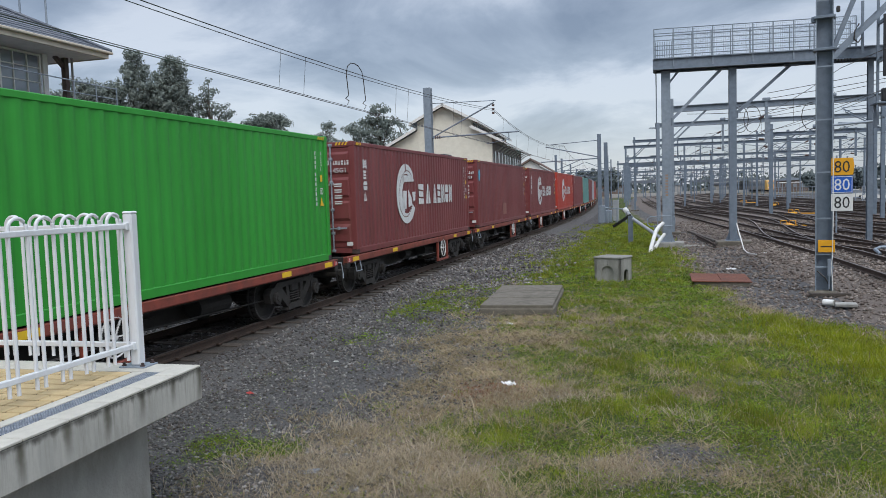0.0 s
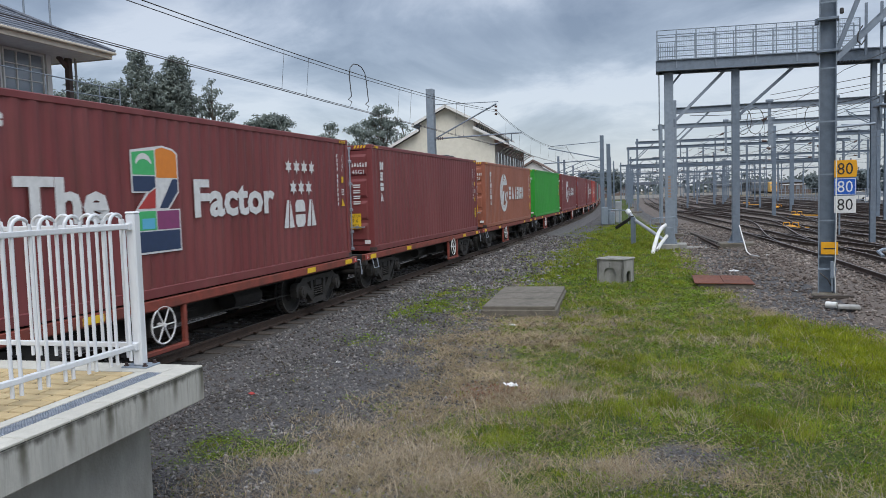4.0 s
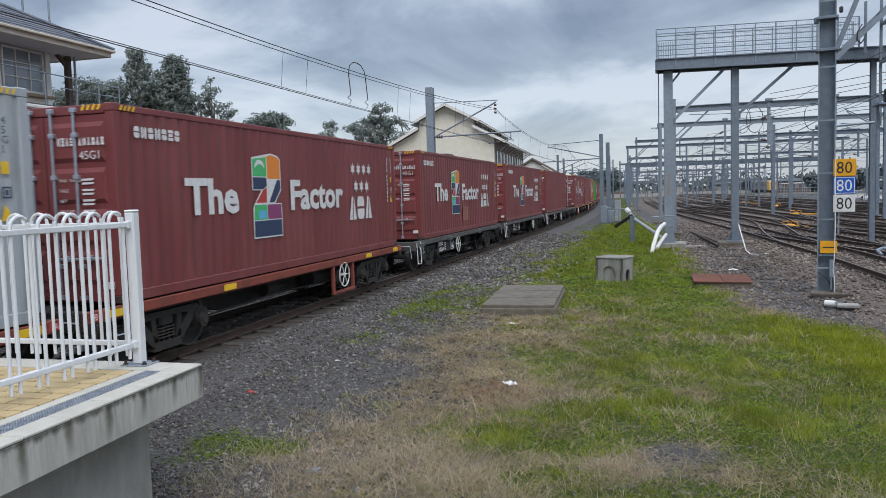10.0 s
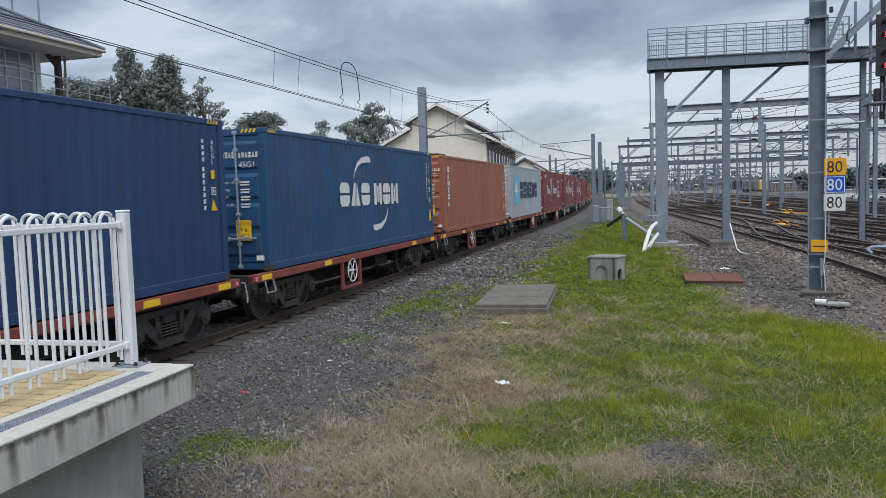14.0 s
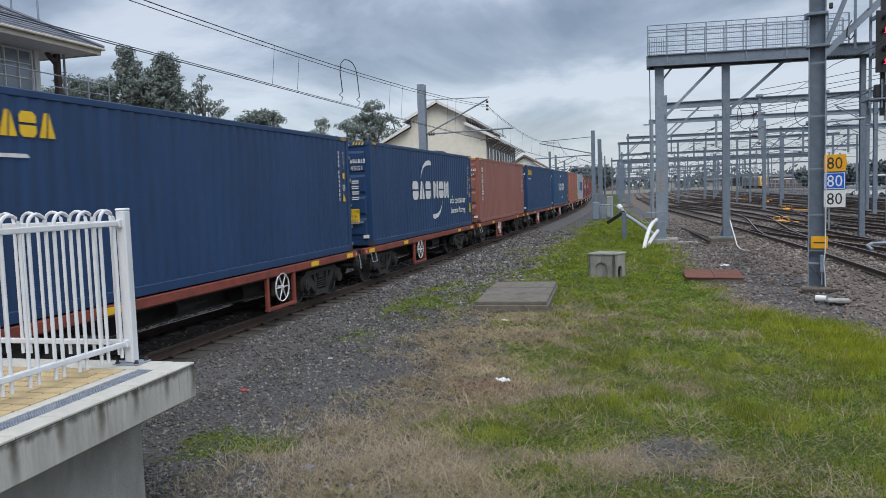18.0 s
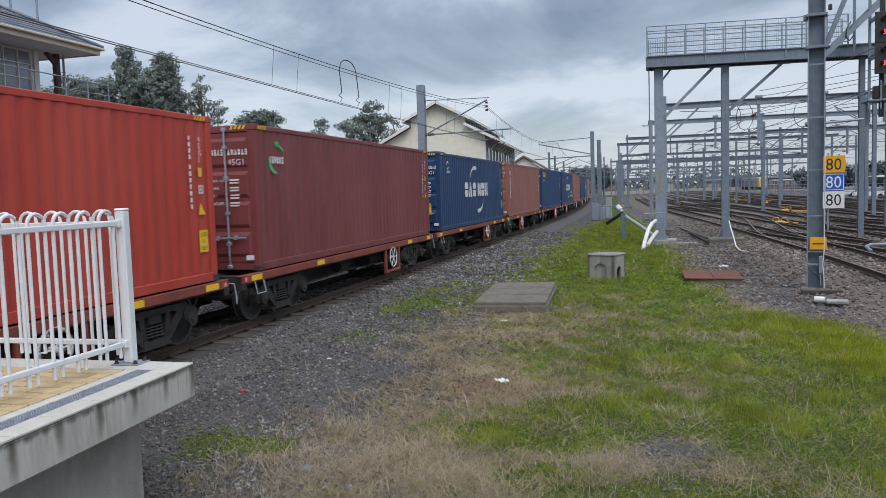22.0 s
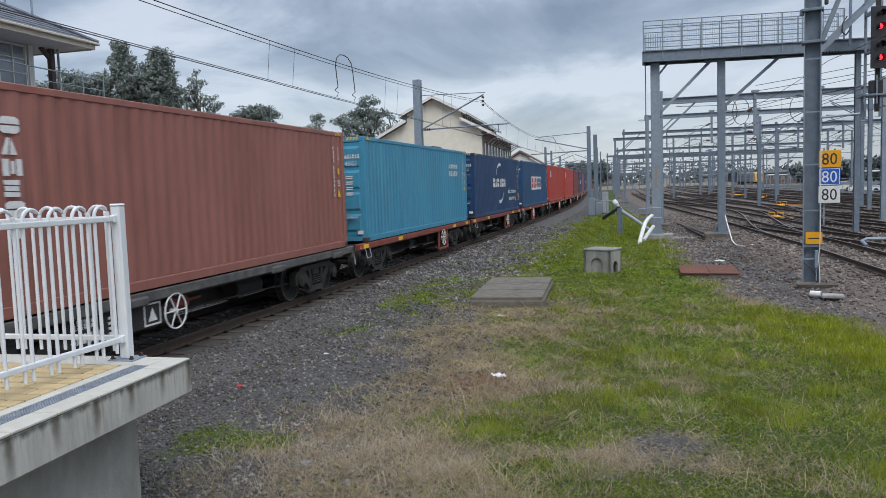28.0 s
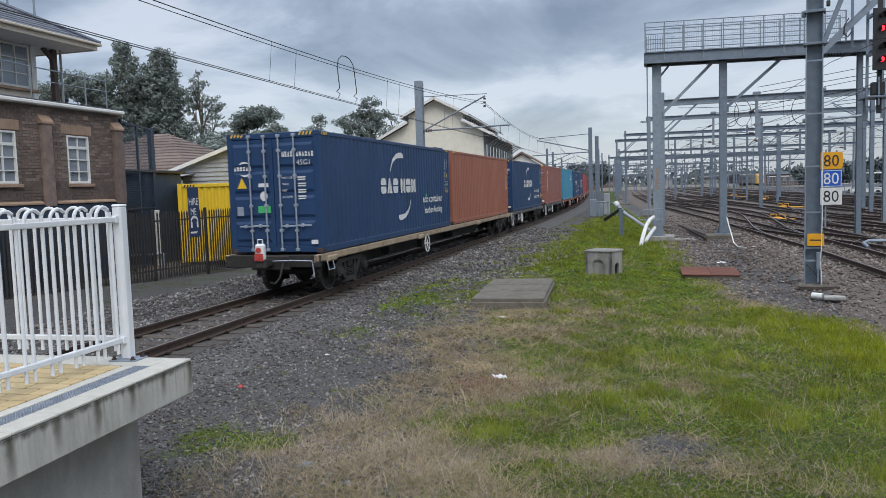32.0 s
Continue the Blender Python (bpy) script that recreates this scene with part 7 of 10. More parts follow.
# ---------------------------------------------------------------- pipes and small gear by the gantry
def build_conduits():
    ob = thing("drain_pipe", "large white plastic pipe propped on a grey post", "pipe")
    part("pipe", Geo().tube([(-1.74, 40.0, 1.38), (-1.37, 39.45, 0.95), (-0.42, 38.0, 0.36), (0.0, 37.2, 0.08), (0.1, 36.95, -0.06)], 0.085, 10), "metal_roof", ob)
    part("collar", Geo().rod((-1.80, 40.1, 1.45), (-1.66, 39.9, 1.28), 0.125, 10), "pvc", ob)
    part("prop", Geo().cbox(-1.62, -1.38, 39.4, 39.62, -0.35, 1.12, 0.01), "galv_dark", ob, "grey steel prop")
    part("prop", Geo().beam((-2.4, 40.5, 0.55), (-1.5, 39.5, 1.15), 0.12, 0.12), "signal_black", ob, "dark raking prop")
    ob = thing("curved_pipe", "bent white plastic pipe leaning on the gantry leg", "pipe")
    part("pipe", Geo().tube([(-0.48, 33.5, -0.28), (-0.42, 33.7, 0.0), (-0.35, 34.0, 0.24), (-0.24, 34.8, 0.56), (-0.10, 35.6, 0.75), (0.06, 36.4, 0.84)], 0.085, 10), "pvc", ob)
    part("pipe", Geo().tube([(-0.3, 34.2, -0.15), (-0.1, 35.2, 0.12), (0.12, 36.2, 0.35)], 0.075, 10), "pvc", ob)
    ob = thing("guard_loop", "thin galvanised tube loop beside the gantry leg", "guard rail")
    pts = [(-0.5, 36.4, 0.72), (-0.62, 36.4, 0.82), (-0.62, 36.4, 1.05), (-0.5, 36.4, 1.16), (0.5, 36.5, 1.20), (0.6, 36.5, 1.1), (0.6, 36.5, 0.8), (0.5, 36.5, 0.72), (-0.5, 36.4, 0.72)]
    part("tube", Geo().tube(pts, 0.025, 6), "galv", ob)
    part("post", Geo().rod((-0.3, 36.45, -0.3), (-0.3, 36.45, 0.74), 0.025, 6), "galv", ob)
    part("post", Geo().rod((0.45, 36.5, -0.3), (0.45, 36.5, 0.74), 0.025, 6), "galv", ob)
    solo("spill_slab", Geo().cbox(-0.9, 0.9, -0.3, 0.3, -0.05, 0.05, 0.03), "concrete", "rough pale concrete spill by the gantry footing", "rubble", m=pose(1.05, 37.1, -0.27, 0, 2, 8))
    # white hose that runs from the second leg onto the gravel
    solo("hose", Geo().tube([(3.30, 36.9, 0.75), (3.34, 36.5, 0.45), (3.38, 35.6, 0.05), (3.32, 34.0, -0.2), (3.30, 32.2, -0.22), (3.55, 31.6, -0.22), (4.23, 32.6, -0.21), (4.9, 33.6, -0.2)], 0.025, 6), "pvc", "thin white hose lying on the gravel", "hose")
    solo("cable_trough", Geo().cbox(-0.10, 0.10, -6.0, 3.0, -0.12, 0.07, 0.015), "sleeper", "low concrete cable trough along the gravel", "trough", m=pose(1.95, 45.5, -0.24, 0, 0, 6))
    # gear by the far poles
    ob = thing("trackside_rail", "white tube barrier beside the freight track", "barrier")
    part("rail", Geo().rod((-4.3, 62.0, 1.02), (-2.5, 62.3, 0.85), 0.05, 6), "galv", ob)
    for x in (-4.1, -3.4, -2.7):
        part("post", Geo().rod((x, 62.1, -0.3), (x, 62.1, 1.0), 0.04, 6), "galv", ob)
    for x, y, h in ((-4.6, 62.5, 1.5), (-4.1, 63.2, 1.1), (-3.7, 66, 1.9)):
        c = thing("relay_case", "small pale equipment case beside the track", "equipment case", pose(x, y, -0.3), group="relay cases")
        part("case", Geo().cbox(-0.25, 0.25, -0.2, 0.2, 0.1, h, 0.03), "metal_roof" if h > 1.6 else "galv", c)
        part("leg", Geo().rod((0, 0, -0.05), (0, 0, 0.12), 0.08, 6), "galv", c)
    for k, (x, y) in enumerate(((7.55, 51.0), (11.1, 72.0), (13.3, 100.0), (11.7, 120.0))):
        o = thing("point_machine", "yellow point machine beside a yard rail", "point machine", pose(x, y, -0.2), group="point machines")
        part("case", Geo().cbox(-0.32, 0.28, -0.3, 0.3, 0.0, 0.22, 0.06), "sign_yellow", o)
        part("guard", Geo().tube([(-0.45, 0, 0.0), (-0.42, 0, 0.4), (-0.1, 0, 0.42), (-0.05, 0, 0.24)], 0.035, 6), "sign_yellow", o)
        part("guard", Geo().tube([(0.45, 0, 0.0), (0.42, 0, 0.4), (0.12, 0, 0.42), (0.05, 0, 0.24)], 0.035, 6), "sign_yellow", o)
        part("rod", Geo().rod((0.3, 0, 0.1), (1.9, 0, 0.06), 0.05, 6), "sign_yellow", o)
        part("foot_plate", Geo().cbox(-0.8, 0.6, -0.4, -0.34, -0.06, 0.03, 0.01), "sign_yellow", o)
    c = solo("white_duct", Geo().tube([(7.5, 30.2, -0.12), (7.45, 30.7, 0.0), (7.7, 31.1, 0.05), (8.4, 31.2, 0.05), (9.2, 31.2, 0.0)], 0.06, 8), "galv", "fat white duct end beside a yard track", "duct")


build_conduits()


# ---------------------------------------------------------------- overhead line of the freight track
def build_line_masts():
    ob = thing("catenary_mast", "grey steel line-side mast with cantilever arms over the track", "mast", pose(-11.95, 39.25, -0.3))
    part("post", Geo().ibeam((0, 0, -0.1), (0, 0, 8.5), 0.40, 0.36, 0.03), "galv", ob)
    part("top_tie", Geo().rod((0.15, 0.1, 7.68), (3.55, 0.7, 7.70), 0.022, 6), "galv", ob)
    part("raking_tube", Geo().rod((0.15, 0.1, 5.86), (3.45, 0.7, 7.6), 0.04, 8), "galv_dark", ob)
    part("lower_tube", Geo().rod((0.15, 0.1, 5.86), (4.75, 0.9, 6.02), 0.04, 8), "galv_dark", ob)
    part("drop_tube", Geo().rod((4.2, 0.8, 6.0), (4.2, 0.8, 5.55), 0.025, 6), "galv_dark", ob)
    part("steady_arm", Geo().rod((4.2, 0.8, 5.62), (3.0, 0.6, 5.42), 0.018, 6), "galv_dark", ob)
    for x in (0.3, 0.42, 0.54):
        part("insulator", Geo().rod((x, 0.13, 5.86 + x * 0.02), (x + 0.06, 0.14, 5.86 + x * 0.02), 0.09, 10), "insul", ob)
    for z in (7.4, 7.2, 7.0):
        part("insulator", Geo().rod((3.4, 0.7, z), (3.42, 0.7, z + 0.1), 0.07, 8), "insul", ob)
    part("dark_box", Geo().cbox(-0.5, 1.2, -1.2, 0.2, 4.4, 4.9, 0.05), "signal_black", ob)
    for x, y, h in ((-4.9, 64.5, 7.4), (-4.4, 64.9, 6.7)):
        m = thing("catenary_mast", "slim grey steel mast at the edge of the grass", "mast", pose(x, y, -0.3), group="slim masts")
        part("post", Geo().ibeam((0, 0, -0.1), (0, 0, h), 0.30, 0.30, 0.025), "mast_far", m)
        if h > 7:
            part("top_tie", Geo().rod((0, 0, 6.9), (-4.4, 1, 6.75), 0.03, 6), "mast_far", m)
            part("raking_tube", Geo().rod((0, 0, 5.5), (-4.6, 1, 6.6), 0.045, 6), "mast_far", m)
            part("lower_tube", Geo().rod((0, 0, 5.4), (-5.0, 1, 5.3), 0.045, 6), "mast_far", m)
    for s, side in ((88, -1), (100, -1), (128, -1), (160, -1), (200, -1), (96, 1), (140, 1), (185, 1)):
        p = on_line(s, side * 3.4)
        m = thing("catenary_mast", "distant grey mast with cantilever arms", "mast", Matrix.Translation((p.x, p.y, -0.3)), group="distant line masts")
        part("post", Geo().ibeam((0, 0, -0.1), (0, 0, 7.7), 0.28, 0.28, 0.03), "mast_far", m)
        part("raking_tube", Geo().rod((0, 0, 5.6), (-side * 3.2, 0.4, 6.9), 0.05, 6), "mast_far", m)
        part("lower_tube", Geo().rod((0, 0, 5.5), (-side * 4.0, 0.4, 5.6), 0.05, 6), "mast_far", m)


build_line_masts()


def span_points(p, q, sag, n=14):
    p, q = Vector(p), Vector(q)
    return [p.lerp(q, i / n) - Vector((0, 0, sag * 4 * (i / n) * (1 - i / n))) for i in range(n + 1)]


def build_wires():
    ob = thing("overhead_wires", "dark overhead wires strung above the freight track", "wire")
    sup = [-40, -8 + 0, 24.0, 58.0, 88, 128, 165, 205]
    drop = Geo()
    tops = [7.0, 7.0, 7.0, 6.9, 6.8, 6.8, 6.8, 6.8]
    for k in range(len(sup) - 1):
        a, b = on_line(sup[k], 0.1, tops[k]), on_line(sup[k + 1], 0.1, tops[k + 1])
        if k == 1:
            a = on_line(sup[k], 0.1, 6.01)
        if k == 0:
            b = on_line(sup[1], 0.1, 6.01)
        sag = 0.29 if k < 2 else 0.7
        part("messenger_wire", Geo().tube(span_points(a, b, sag), 0.011, 5), "wire", ob)
        part("messenger_wire", Geo().tube(span_points(a + Vector((0.02, 0, -0.10)), b + Vector((0.02, 0, -0.10)), sag), 0.009, 5), "wire", ob)
        c, d = on_line(sup[k], 0.0, 5.13), on_line(sup[k + 1], 0.0, 5.13)
        part("contact_wire", Geo().tube(span_points(c, d, 0.03), 0.010, 5), "wire", ob)
        part("contact_wire", Geo().tube(span_points(c + Vector((0.11, 0, 0)), d + Vector((0.11, 0, 0)), 0.03), 0.008, 5), "wire", ob)
        ln = sup[k + 1] - sup[k]
        for s in ((0.3, 1.6, 8.5, 9.8, 16.0, 17.4) if k == 1 else np.arange(sup[k] + 3.0, sup[k + 1] - 2.0, 4.6)):
            t = (s - sup[k]) / ln
            hi = a.lerp(b, t) - Vector((0, 0, sag * 4 * t * (1 - t)))
            lo = c.lerp(d, t)
            drop.tube([hi, lo], 0.005, 4)
    tagged(part("dropper", drop, "wire", ob), kind="stuff")
    # jumper loop
    for s, e in ((4.2, 5.5),):
        a, b = on_line(s, 0.1, 5.15), on_line(e, 0.1, 5.15)
        pts = [a, a + Vector((0.06, 0, 0.10)), a + Vector((-0.05, 0, 0.18)), a + Vector((0.05, 0, 0.26)), on_line(s, 0.1, 6.02), on_line(s + 0.1, 0.1, 6.25), on_line(s + 0.35, 0.1, 6.38), on_line((s + e) / 2, 0.1, 6.41), on_line(e - 0.35, 0.1, 6.38), on_line(e - 0.1, 0.1, 6.25), on_line(e, 0.1, 6.02), b + Vector((0.05, 0, 0.26)), b + Vector((-0.05, 0, 0.18)), b + Vector((0.06, 0, 0.10)), b]
        part("jumper_loop", Geo().tube(pts, 0.014, 6), "wire", ob)


build_wires()


# ---------------------------------------------------------------- portals over the yard
def portal(y, x0, x1, z, legs, drops, top=0.4, depth=0.34, mt="mast_far", near=False, tilt=0.03):
    ob = thing("overhead_portal", "grey steel portal frame carrying the yard's overhead wires", "portal", group="portals over the yard")
    P = lambda x, zz, off=0.0: Vector((x, y + tilt * (x - x0) + off, zz))
    part("beam", Geo().ibeam(P(x0 - 0.2, z), P(x1 + 0.2, z), 0.26, depth, 0.03), mt, ob)
    for x in legs:
        part("leg", Geo().ibeam(P(x, -0.4), P(x, z + top), 0.30 if y < 90 else 0.22, 0.30 if y < 90 else 0.22, 0.03), mt, ob)
        part("knee_brace", Geo().beam(P(x + 0.1, z - 1.9), P(x + 2.0, z - 0.1), 0.10, 0.10), mt, ob)
        part("footing", Geo().cbox(x - 0.5, x + 0.5, P(x, 0).y - 0.5, P(x, 0).y + 0.5, -0.5, -0.12, 0.03), "slab", ob)
    for x in drops:
        d = part("drop_post", Geo().beam(P(x, z + 0.25), P(x, z - 2.2), 0.16, 0.16), mt, ob)
        part("cantilever", Geo().rod(P(x, z - 2.0), P(x - 2.0, z - 1.75), 0.03, 6), mt, d)
        part("cantilever", Geo().rod(P(x, z - 0.6), P(x - 1.9, z - 1.6), 0.03, 6), mt, d)
        part("insulator", Geo().rod(P(x - 0.15, z - 0.7), P(x - 0.40, z - 0.83), 0.07, 8), "insul", d)
        part("insulator", Geo().rod(P(x - 0.15, z - 1.98), P(x - 0.40, z - 1.95), 0.07, 8), "insul", d)
        if near:
            part("clamp", Geo().cbox(x - 0.2, x + 0.2, P(x, 0).y - 0.12, P(x, 0).y + 0.12, z + 0.18, z + 0.34, 0.03), mt, d)
    return ob


portal(46.6, 0.55, 12.4, 7.02, (0.6, 12.3), (5.75, 9.1), 0.6, 0.36, "galv", True, -0.02)
portal(62.1, -0.2, 17.0, 7.35, (-0.2, 16.8), (4.6, 7.9, 11.4), 0.2, 0.34, "galv", True)
portal(73.0, 9.4, 24.0, 6.9, (9.4, 24.0), (12.6, 16.2), 0.9)
portal(94.5, -4.05, 20.0, 7.5, (-4.05, 19.5), (1.0, 4.5, 8.3, 12.0), 0.15)
portal(97.0, -3.1, 26.0, 8.3, (-3.1, 11.0, 26.0), (2.0, 6.0), 0.5)
portal(124.5, -5.0, 30.0, 7.3, (-5.0, 7.6, 30.0), (-1.0, 3.0, 11.0, 15.0), 0.5)
for i, y in enumerate(np.arange(148, 400, 24.0)):
    dx = float(np.interp(y, YARD_Y, YARD_DX))
    portal(float(y), dx - 0.6 + (i % 3), dx + 36 + 5 * (i % 4), 7.2 + 0.4 * (i % 3), (dx - 0.6 + (i % 3), dx + 18 + 3 * (i % 3), dx + 36), (dx + 3, dx + 11, dx + 15, dx + 23), 0.6)
for i, (x, y, h) in enumerate(((16.2, 67.0, 9.5), (14.5, 58, 8.5), (19.0, 80, 9), (13.0, 88, 8.5), (10.2, 104, 8.2), (16.5, 110, 9), (22, 120, 9), (26.5, 96, 9), (30, 130, 9.5), (24.5, 76, 9.0), (3.2, 112, 8.6), (-0.5, 140, 9), (20, 150, 9))):
    m = thing("catenary_mast", "grey steel mast standing among the yard tracks", "mast", pose(x, y, -0.3), group="yard masts")
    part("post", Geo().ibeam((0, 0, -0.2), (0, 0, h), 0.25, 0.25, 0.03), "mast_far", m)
    part("cantilever", Geo().rod((0, 0, h - 2.2), (-2.6, 0.2, h - 2.0), 0.04, 6), "mast_far", m)
    part("raking_tube", Geo().rod((0, 0, h - 2.2), (-2.3, 0.2, h - 0.9), 0.04, 6), "mast_far", m)
    part("top_tie", Geo().rod((0, 0, h - 0.7), (-2.4, 0.2, h - 0.85), 0.025, 6), "mast_far", m)

rnd_m = random.Random(61)
for i in range(40):
    y = 120 + 210 * (i / 40) ** 1.1 + rnd_m.uniform(-4, 4)
    x = yard_x(rnd_m.uniform(-2, 40), y)
    h = rnd_m.uniform(6.4, 9.2)
    m = thing("catenary_mast", "grey steel mast far down the yard", "mast", pose(x, y, -0.3), group="far yard masts")
    part("post", Geo().ibeam((0, 0, -0.2), (0, 0, h), 0.2, 0.2, 0.03), "mast_far", m)
    sx = rnd_m.choice((-1, 1))
    part("cantilever", Geo().rod((0, 0, h - 1.9), (sx * 2.8, 0, h - 1.5), 0.05, 5), "mast_far", m)
    part("top_tie", Geo().rod((0, 0, h - 0.5), (sx * 2.6, 0, h - 0.7), 0.035, 5), "mast_far", m)


def build_yard_wires():
    for k, off in enumerate(YARD[:6]):
        ob = thing("overhead_wires", "dark overhead wires above a yard track", "wire", group="yard wires")
        drop = Geo()
        ys = [-10, 30, 62, 95, 124, 150, 200, 260]
        for a, b in zip(ys[:-1], ys[1:]):
            p, q = Vector((yard_x(off, a), a, 6.5)), Vector((yard_x(off, b), b, 6.5))
            part("messenger_wire", Geo().tube(span_points(p, q, 0.5, 8), 0.012, 4), "wire", ob)
            part("contact_wire", Geo().tube(span_points(p - Vector((0, 0, 1.35)), q - Vector((0, 0, 1.35)), 0.03, 4), 0.010, 4), "wire", ob)
            n = int((b - a) / 6)
            for j in range(1, n):
                t = j / n
                h = p.lerp(q, t)
                drop.tube([h - Vector((0, 0, 2.0 * t * (1 - t))), h - Vector((0, 0, 1.38))], 0.006, 3)
        tagged(part("dropper", drop, "wire", ob), kind="stuff")
    ob = thing("feeder_wires", "dark feeder wires slung across the yard", "wire")
    for p, q in (((5.8, 46.5, 7.6), (30, 20, 9.5)), ((5.9, 46.5, 7.3), (30, 20.5, 9.0)), ((1.5, 46.6, 6.7), (12, 46.3, 7.4)), ((9.2, 46.4, 7.4), (26, 30, 10)), ((4.7, 62, 7.6), (9.0, 46.4, 7.3)), ((8, 62, 7.6), (22, 40, 9))):
        part("wire", Geo().tube(span_points(p, q, 0.35, 10), 0.016, 5), "wire", ob)
    for x in (4.35, 5.0, 8.0):
        pts = [(x + 0.45 * math.cos(a * 0.5236), 46.4, 6.2 + 0.75 * math.sin(a * 0.5236)) for a in range(13)]
        part("jumper_loop", Geo().tube(pts, 0.02, 5), "wire", ob)


build_yard_wires()


# ---------------------------------------------------------------- signal box
def window_unit(parent, x, y0, y1, z0, z1, cols, rows, top_rows=0, frame="trim_white"):
    """A sash window in a wall that faces +x: frame, bars and panes."""
    w = part("window", Geo().box(x - 0.10, x - 0.06, y0, y1, z0, z1), "glass", parent, "dark window panes")
    fr = Geo().cbox(x - 0.07, x + 0.01, y0, y0 + 0.06, z0, z1, 0.008).cbox(x - 0.07, x + 0.01, y1 - 0.06, y1, z0, z1, 0.008).cbox(x - 0.07, x + 0.01, y0 + 0.06, y1 - 0.06, z0, z0 + 0.07, 0.008).cbox(x - 0.07, x + 0.01, y0 + 0.06, y1 - 0.06, z1 - 0.06, z1, 0.008)
    part("frame", fr, frame, w)
    for i in range(1, cols):
        y = y0 + (y1 - y0) * i / cols
        part("glazing_bar", Geo().box(x - 0.06, x - 0.01, y - 0.015, y + 0.015, z0 + 0.07, z1 - 0.06), frame, w)
    for i in range(1, rows):
        z = z0 + (z1 - z0) * i / rows
        t = 0.04 if top_rows and i == rows - top_rows else 0.015
        part("glazing_bar", Geo().box(x - 0.06, x - 0.008, y0 + 0.06, y1 - 0.06, z - t, z + t), frame, w)


def build_signal_box():
    X, Y1, Y0 = -16.5, 20.95, 9.0
    ob = thing("signal_box_building", "two-storey brown brick railway building with slate hip roof", "building")
    wins = [(18.65, 19.55), (15.90, 16.80), (13.1, 14.0)]
    za, zb = 2.94, 4.36
    # the wall in panels round its openings
    g = Geo()
    y = Y0
    for a, b in sorted(wins):
        g.box(X - 0.3, X - 0.012, y, a, -0.3, 5.15)
        g.box(X - 0.3, X - 0.012, a, b, -0.3, za).box(X - 0.3, X - 0.012, a, b, zb, 5.15)
        y = b
    g.box(X - 0.3, X - 0.012, y, Y1 - 0.012, -0.3, 5.15).box(X - 7.5, X - 0.3, Y1 - 0.3, Y1 - 0.012, -0.3, 5.15).box(X - 7.5, X - 7.2, Y0, Y1 - 0.3, -0.3, 5.15).box(X - 7.2, X - 0.3, Y0, Y0 + 0.3, -0.3, 5.15)
    part("wall", g, "brick_joint", ob, "brown brick wall")
    # bricks: those of the seen stretch by themselves, the rest joined
    bl, bh = 0.23, 0.076
    me = Geo().cbox(0, 0.02, 0, bl, 0, bh, 0.004).mesh("brick", M["brick"])
    wall = ob.children[0]
    rest, n = Geo(), 0
    rnd = random.Random(3)
    for r in range(int(2.75 / 0.086)):
        z = 2.42 + r * 0.086
        y = Y0 + (0.12 if r % 2 else 0.0)
        while y < Y1 - bl:
            hit_w = any(a - bl < y + 0.0 < b and za - bh < z < zb for a, b in wins)
            if not hit_w:
                if n < 300 and 17.0 < y < 20.7 and z > 3.0:
                    part("brick", me, None, wall, "", pose(X - 0.014 + rnd.uniform(-0.003, 0.003), y, z)); n += 1
                else:
                    rest.box(X - 0.014, X + 0.006, y, y + bl, z, z + bh)
            y += bl + 0.01
    for r in range(int(2.75 / 0.086)):
        z = 2.42 + r * 0.086
        x = X - 7.4 + (0.12 if r % 2 else 0)
        while x < X - bl:
            rest.box(x, x + bl, Y1 - 0.014, Y1 + 0.006, z, z + bh)
            x += bl + 0.01
    tagged(part("brickwork", rest, "brick", wall), kind="stuff")
    part("plinth", Geo().cbox(X - 0.05, X + 0.06, Y0, Y1 + 0.05, -0.3, 2.36, 0.02), "dark_blue_shed", ob, "dark painted base wall")
    for a, b in ((Y0, 17.55), (18.05, 20.5)):
        part("plinth_course", Geo().prism([(X - 0.02, 2.36), (X + 0.10, 2.36), (X + 0.10, 2.40), (X - 0.02, 2.47)], a, b, 1), "sandstone", ob, "sandstone weathering course")
    for a, b in ((17.62, 17.98), (20.58, 20.98)):
        part("pilaster", Geo().cbox(X - 0.02, X + 0.13, a, b, 2.3, 4.62, 0.01), "brick", ob, "brick pilaster")
        part("pilaster_cap", Geo().prism([(X - 0.02, 4.62), (X + 0.16, 4.62), (X + 0.16, 4.68), (X - 0.02, 4.90)], a - 0.04, b + 0.04, 1), "sandstone", ob, "sloped sandstone cap")
    for a, b in wins:
        part("lintel", Geo().cbox(X - 0.05, X + 0.02, a - 0.22, b + 0.12, zb + 0.02, zb + 0.30, 0.01), "sandstone", ob, "sandstone lintel")
        part("sill", Geo().cbox(X - 0.05, X + 0.08, a - 0.05, b + 0.08, za - 0.10, za - 0.005, 0.012), "sandstone", ob, "sandstone sill")
        window_unit(ob, X - 0.01, a, b, za, zb, 2, 4, 1)
        part("room_back", Geo().box(X - 0.9, X - 0.85, a - 0.1, b + 0.1, za, zb), "soffit", ob)
    part("vent", Geo().cbox(X - 0.02, X + 0.05, 19.35, 19.55, 4.84, 4.98, 0.02), "sandstone", ob)
    # gutter and flat roof edge
    part("gutter", Geo().cbox(X - 0.1, X + 0.22, Y0, Y1 + 0.08, 5.12, 5.24, 0.03), "trim_white", ob, "pale timber gutter board")
    part("flat_roof", Geo().box(X - 7.6, X + 0.20, Y0, Y1 + 0.22, 5.242, 5.27), "slate", ob)
    # upper storey
    UX, UY = -17.6, 18.85
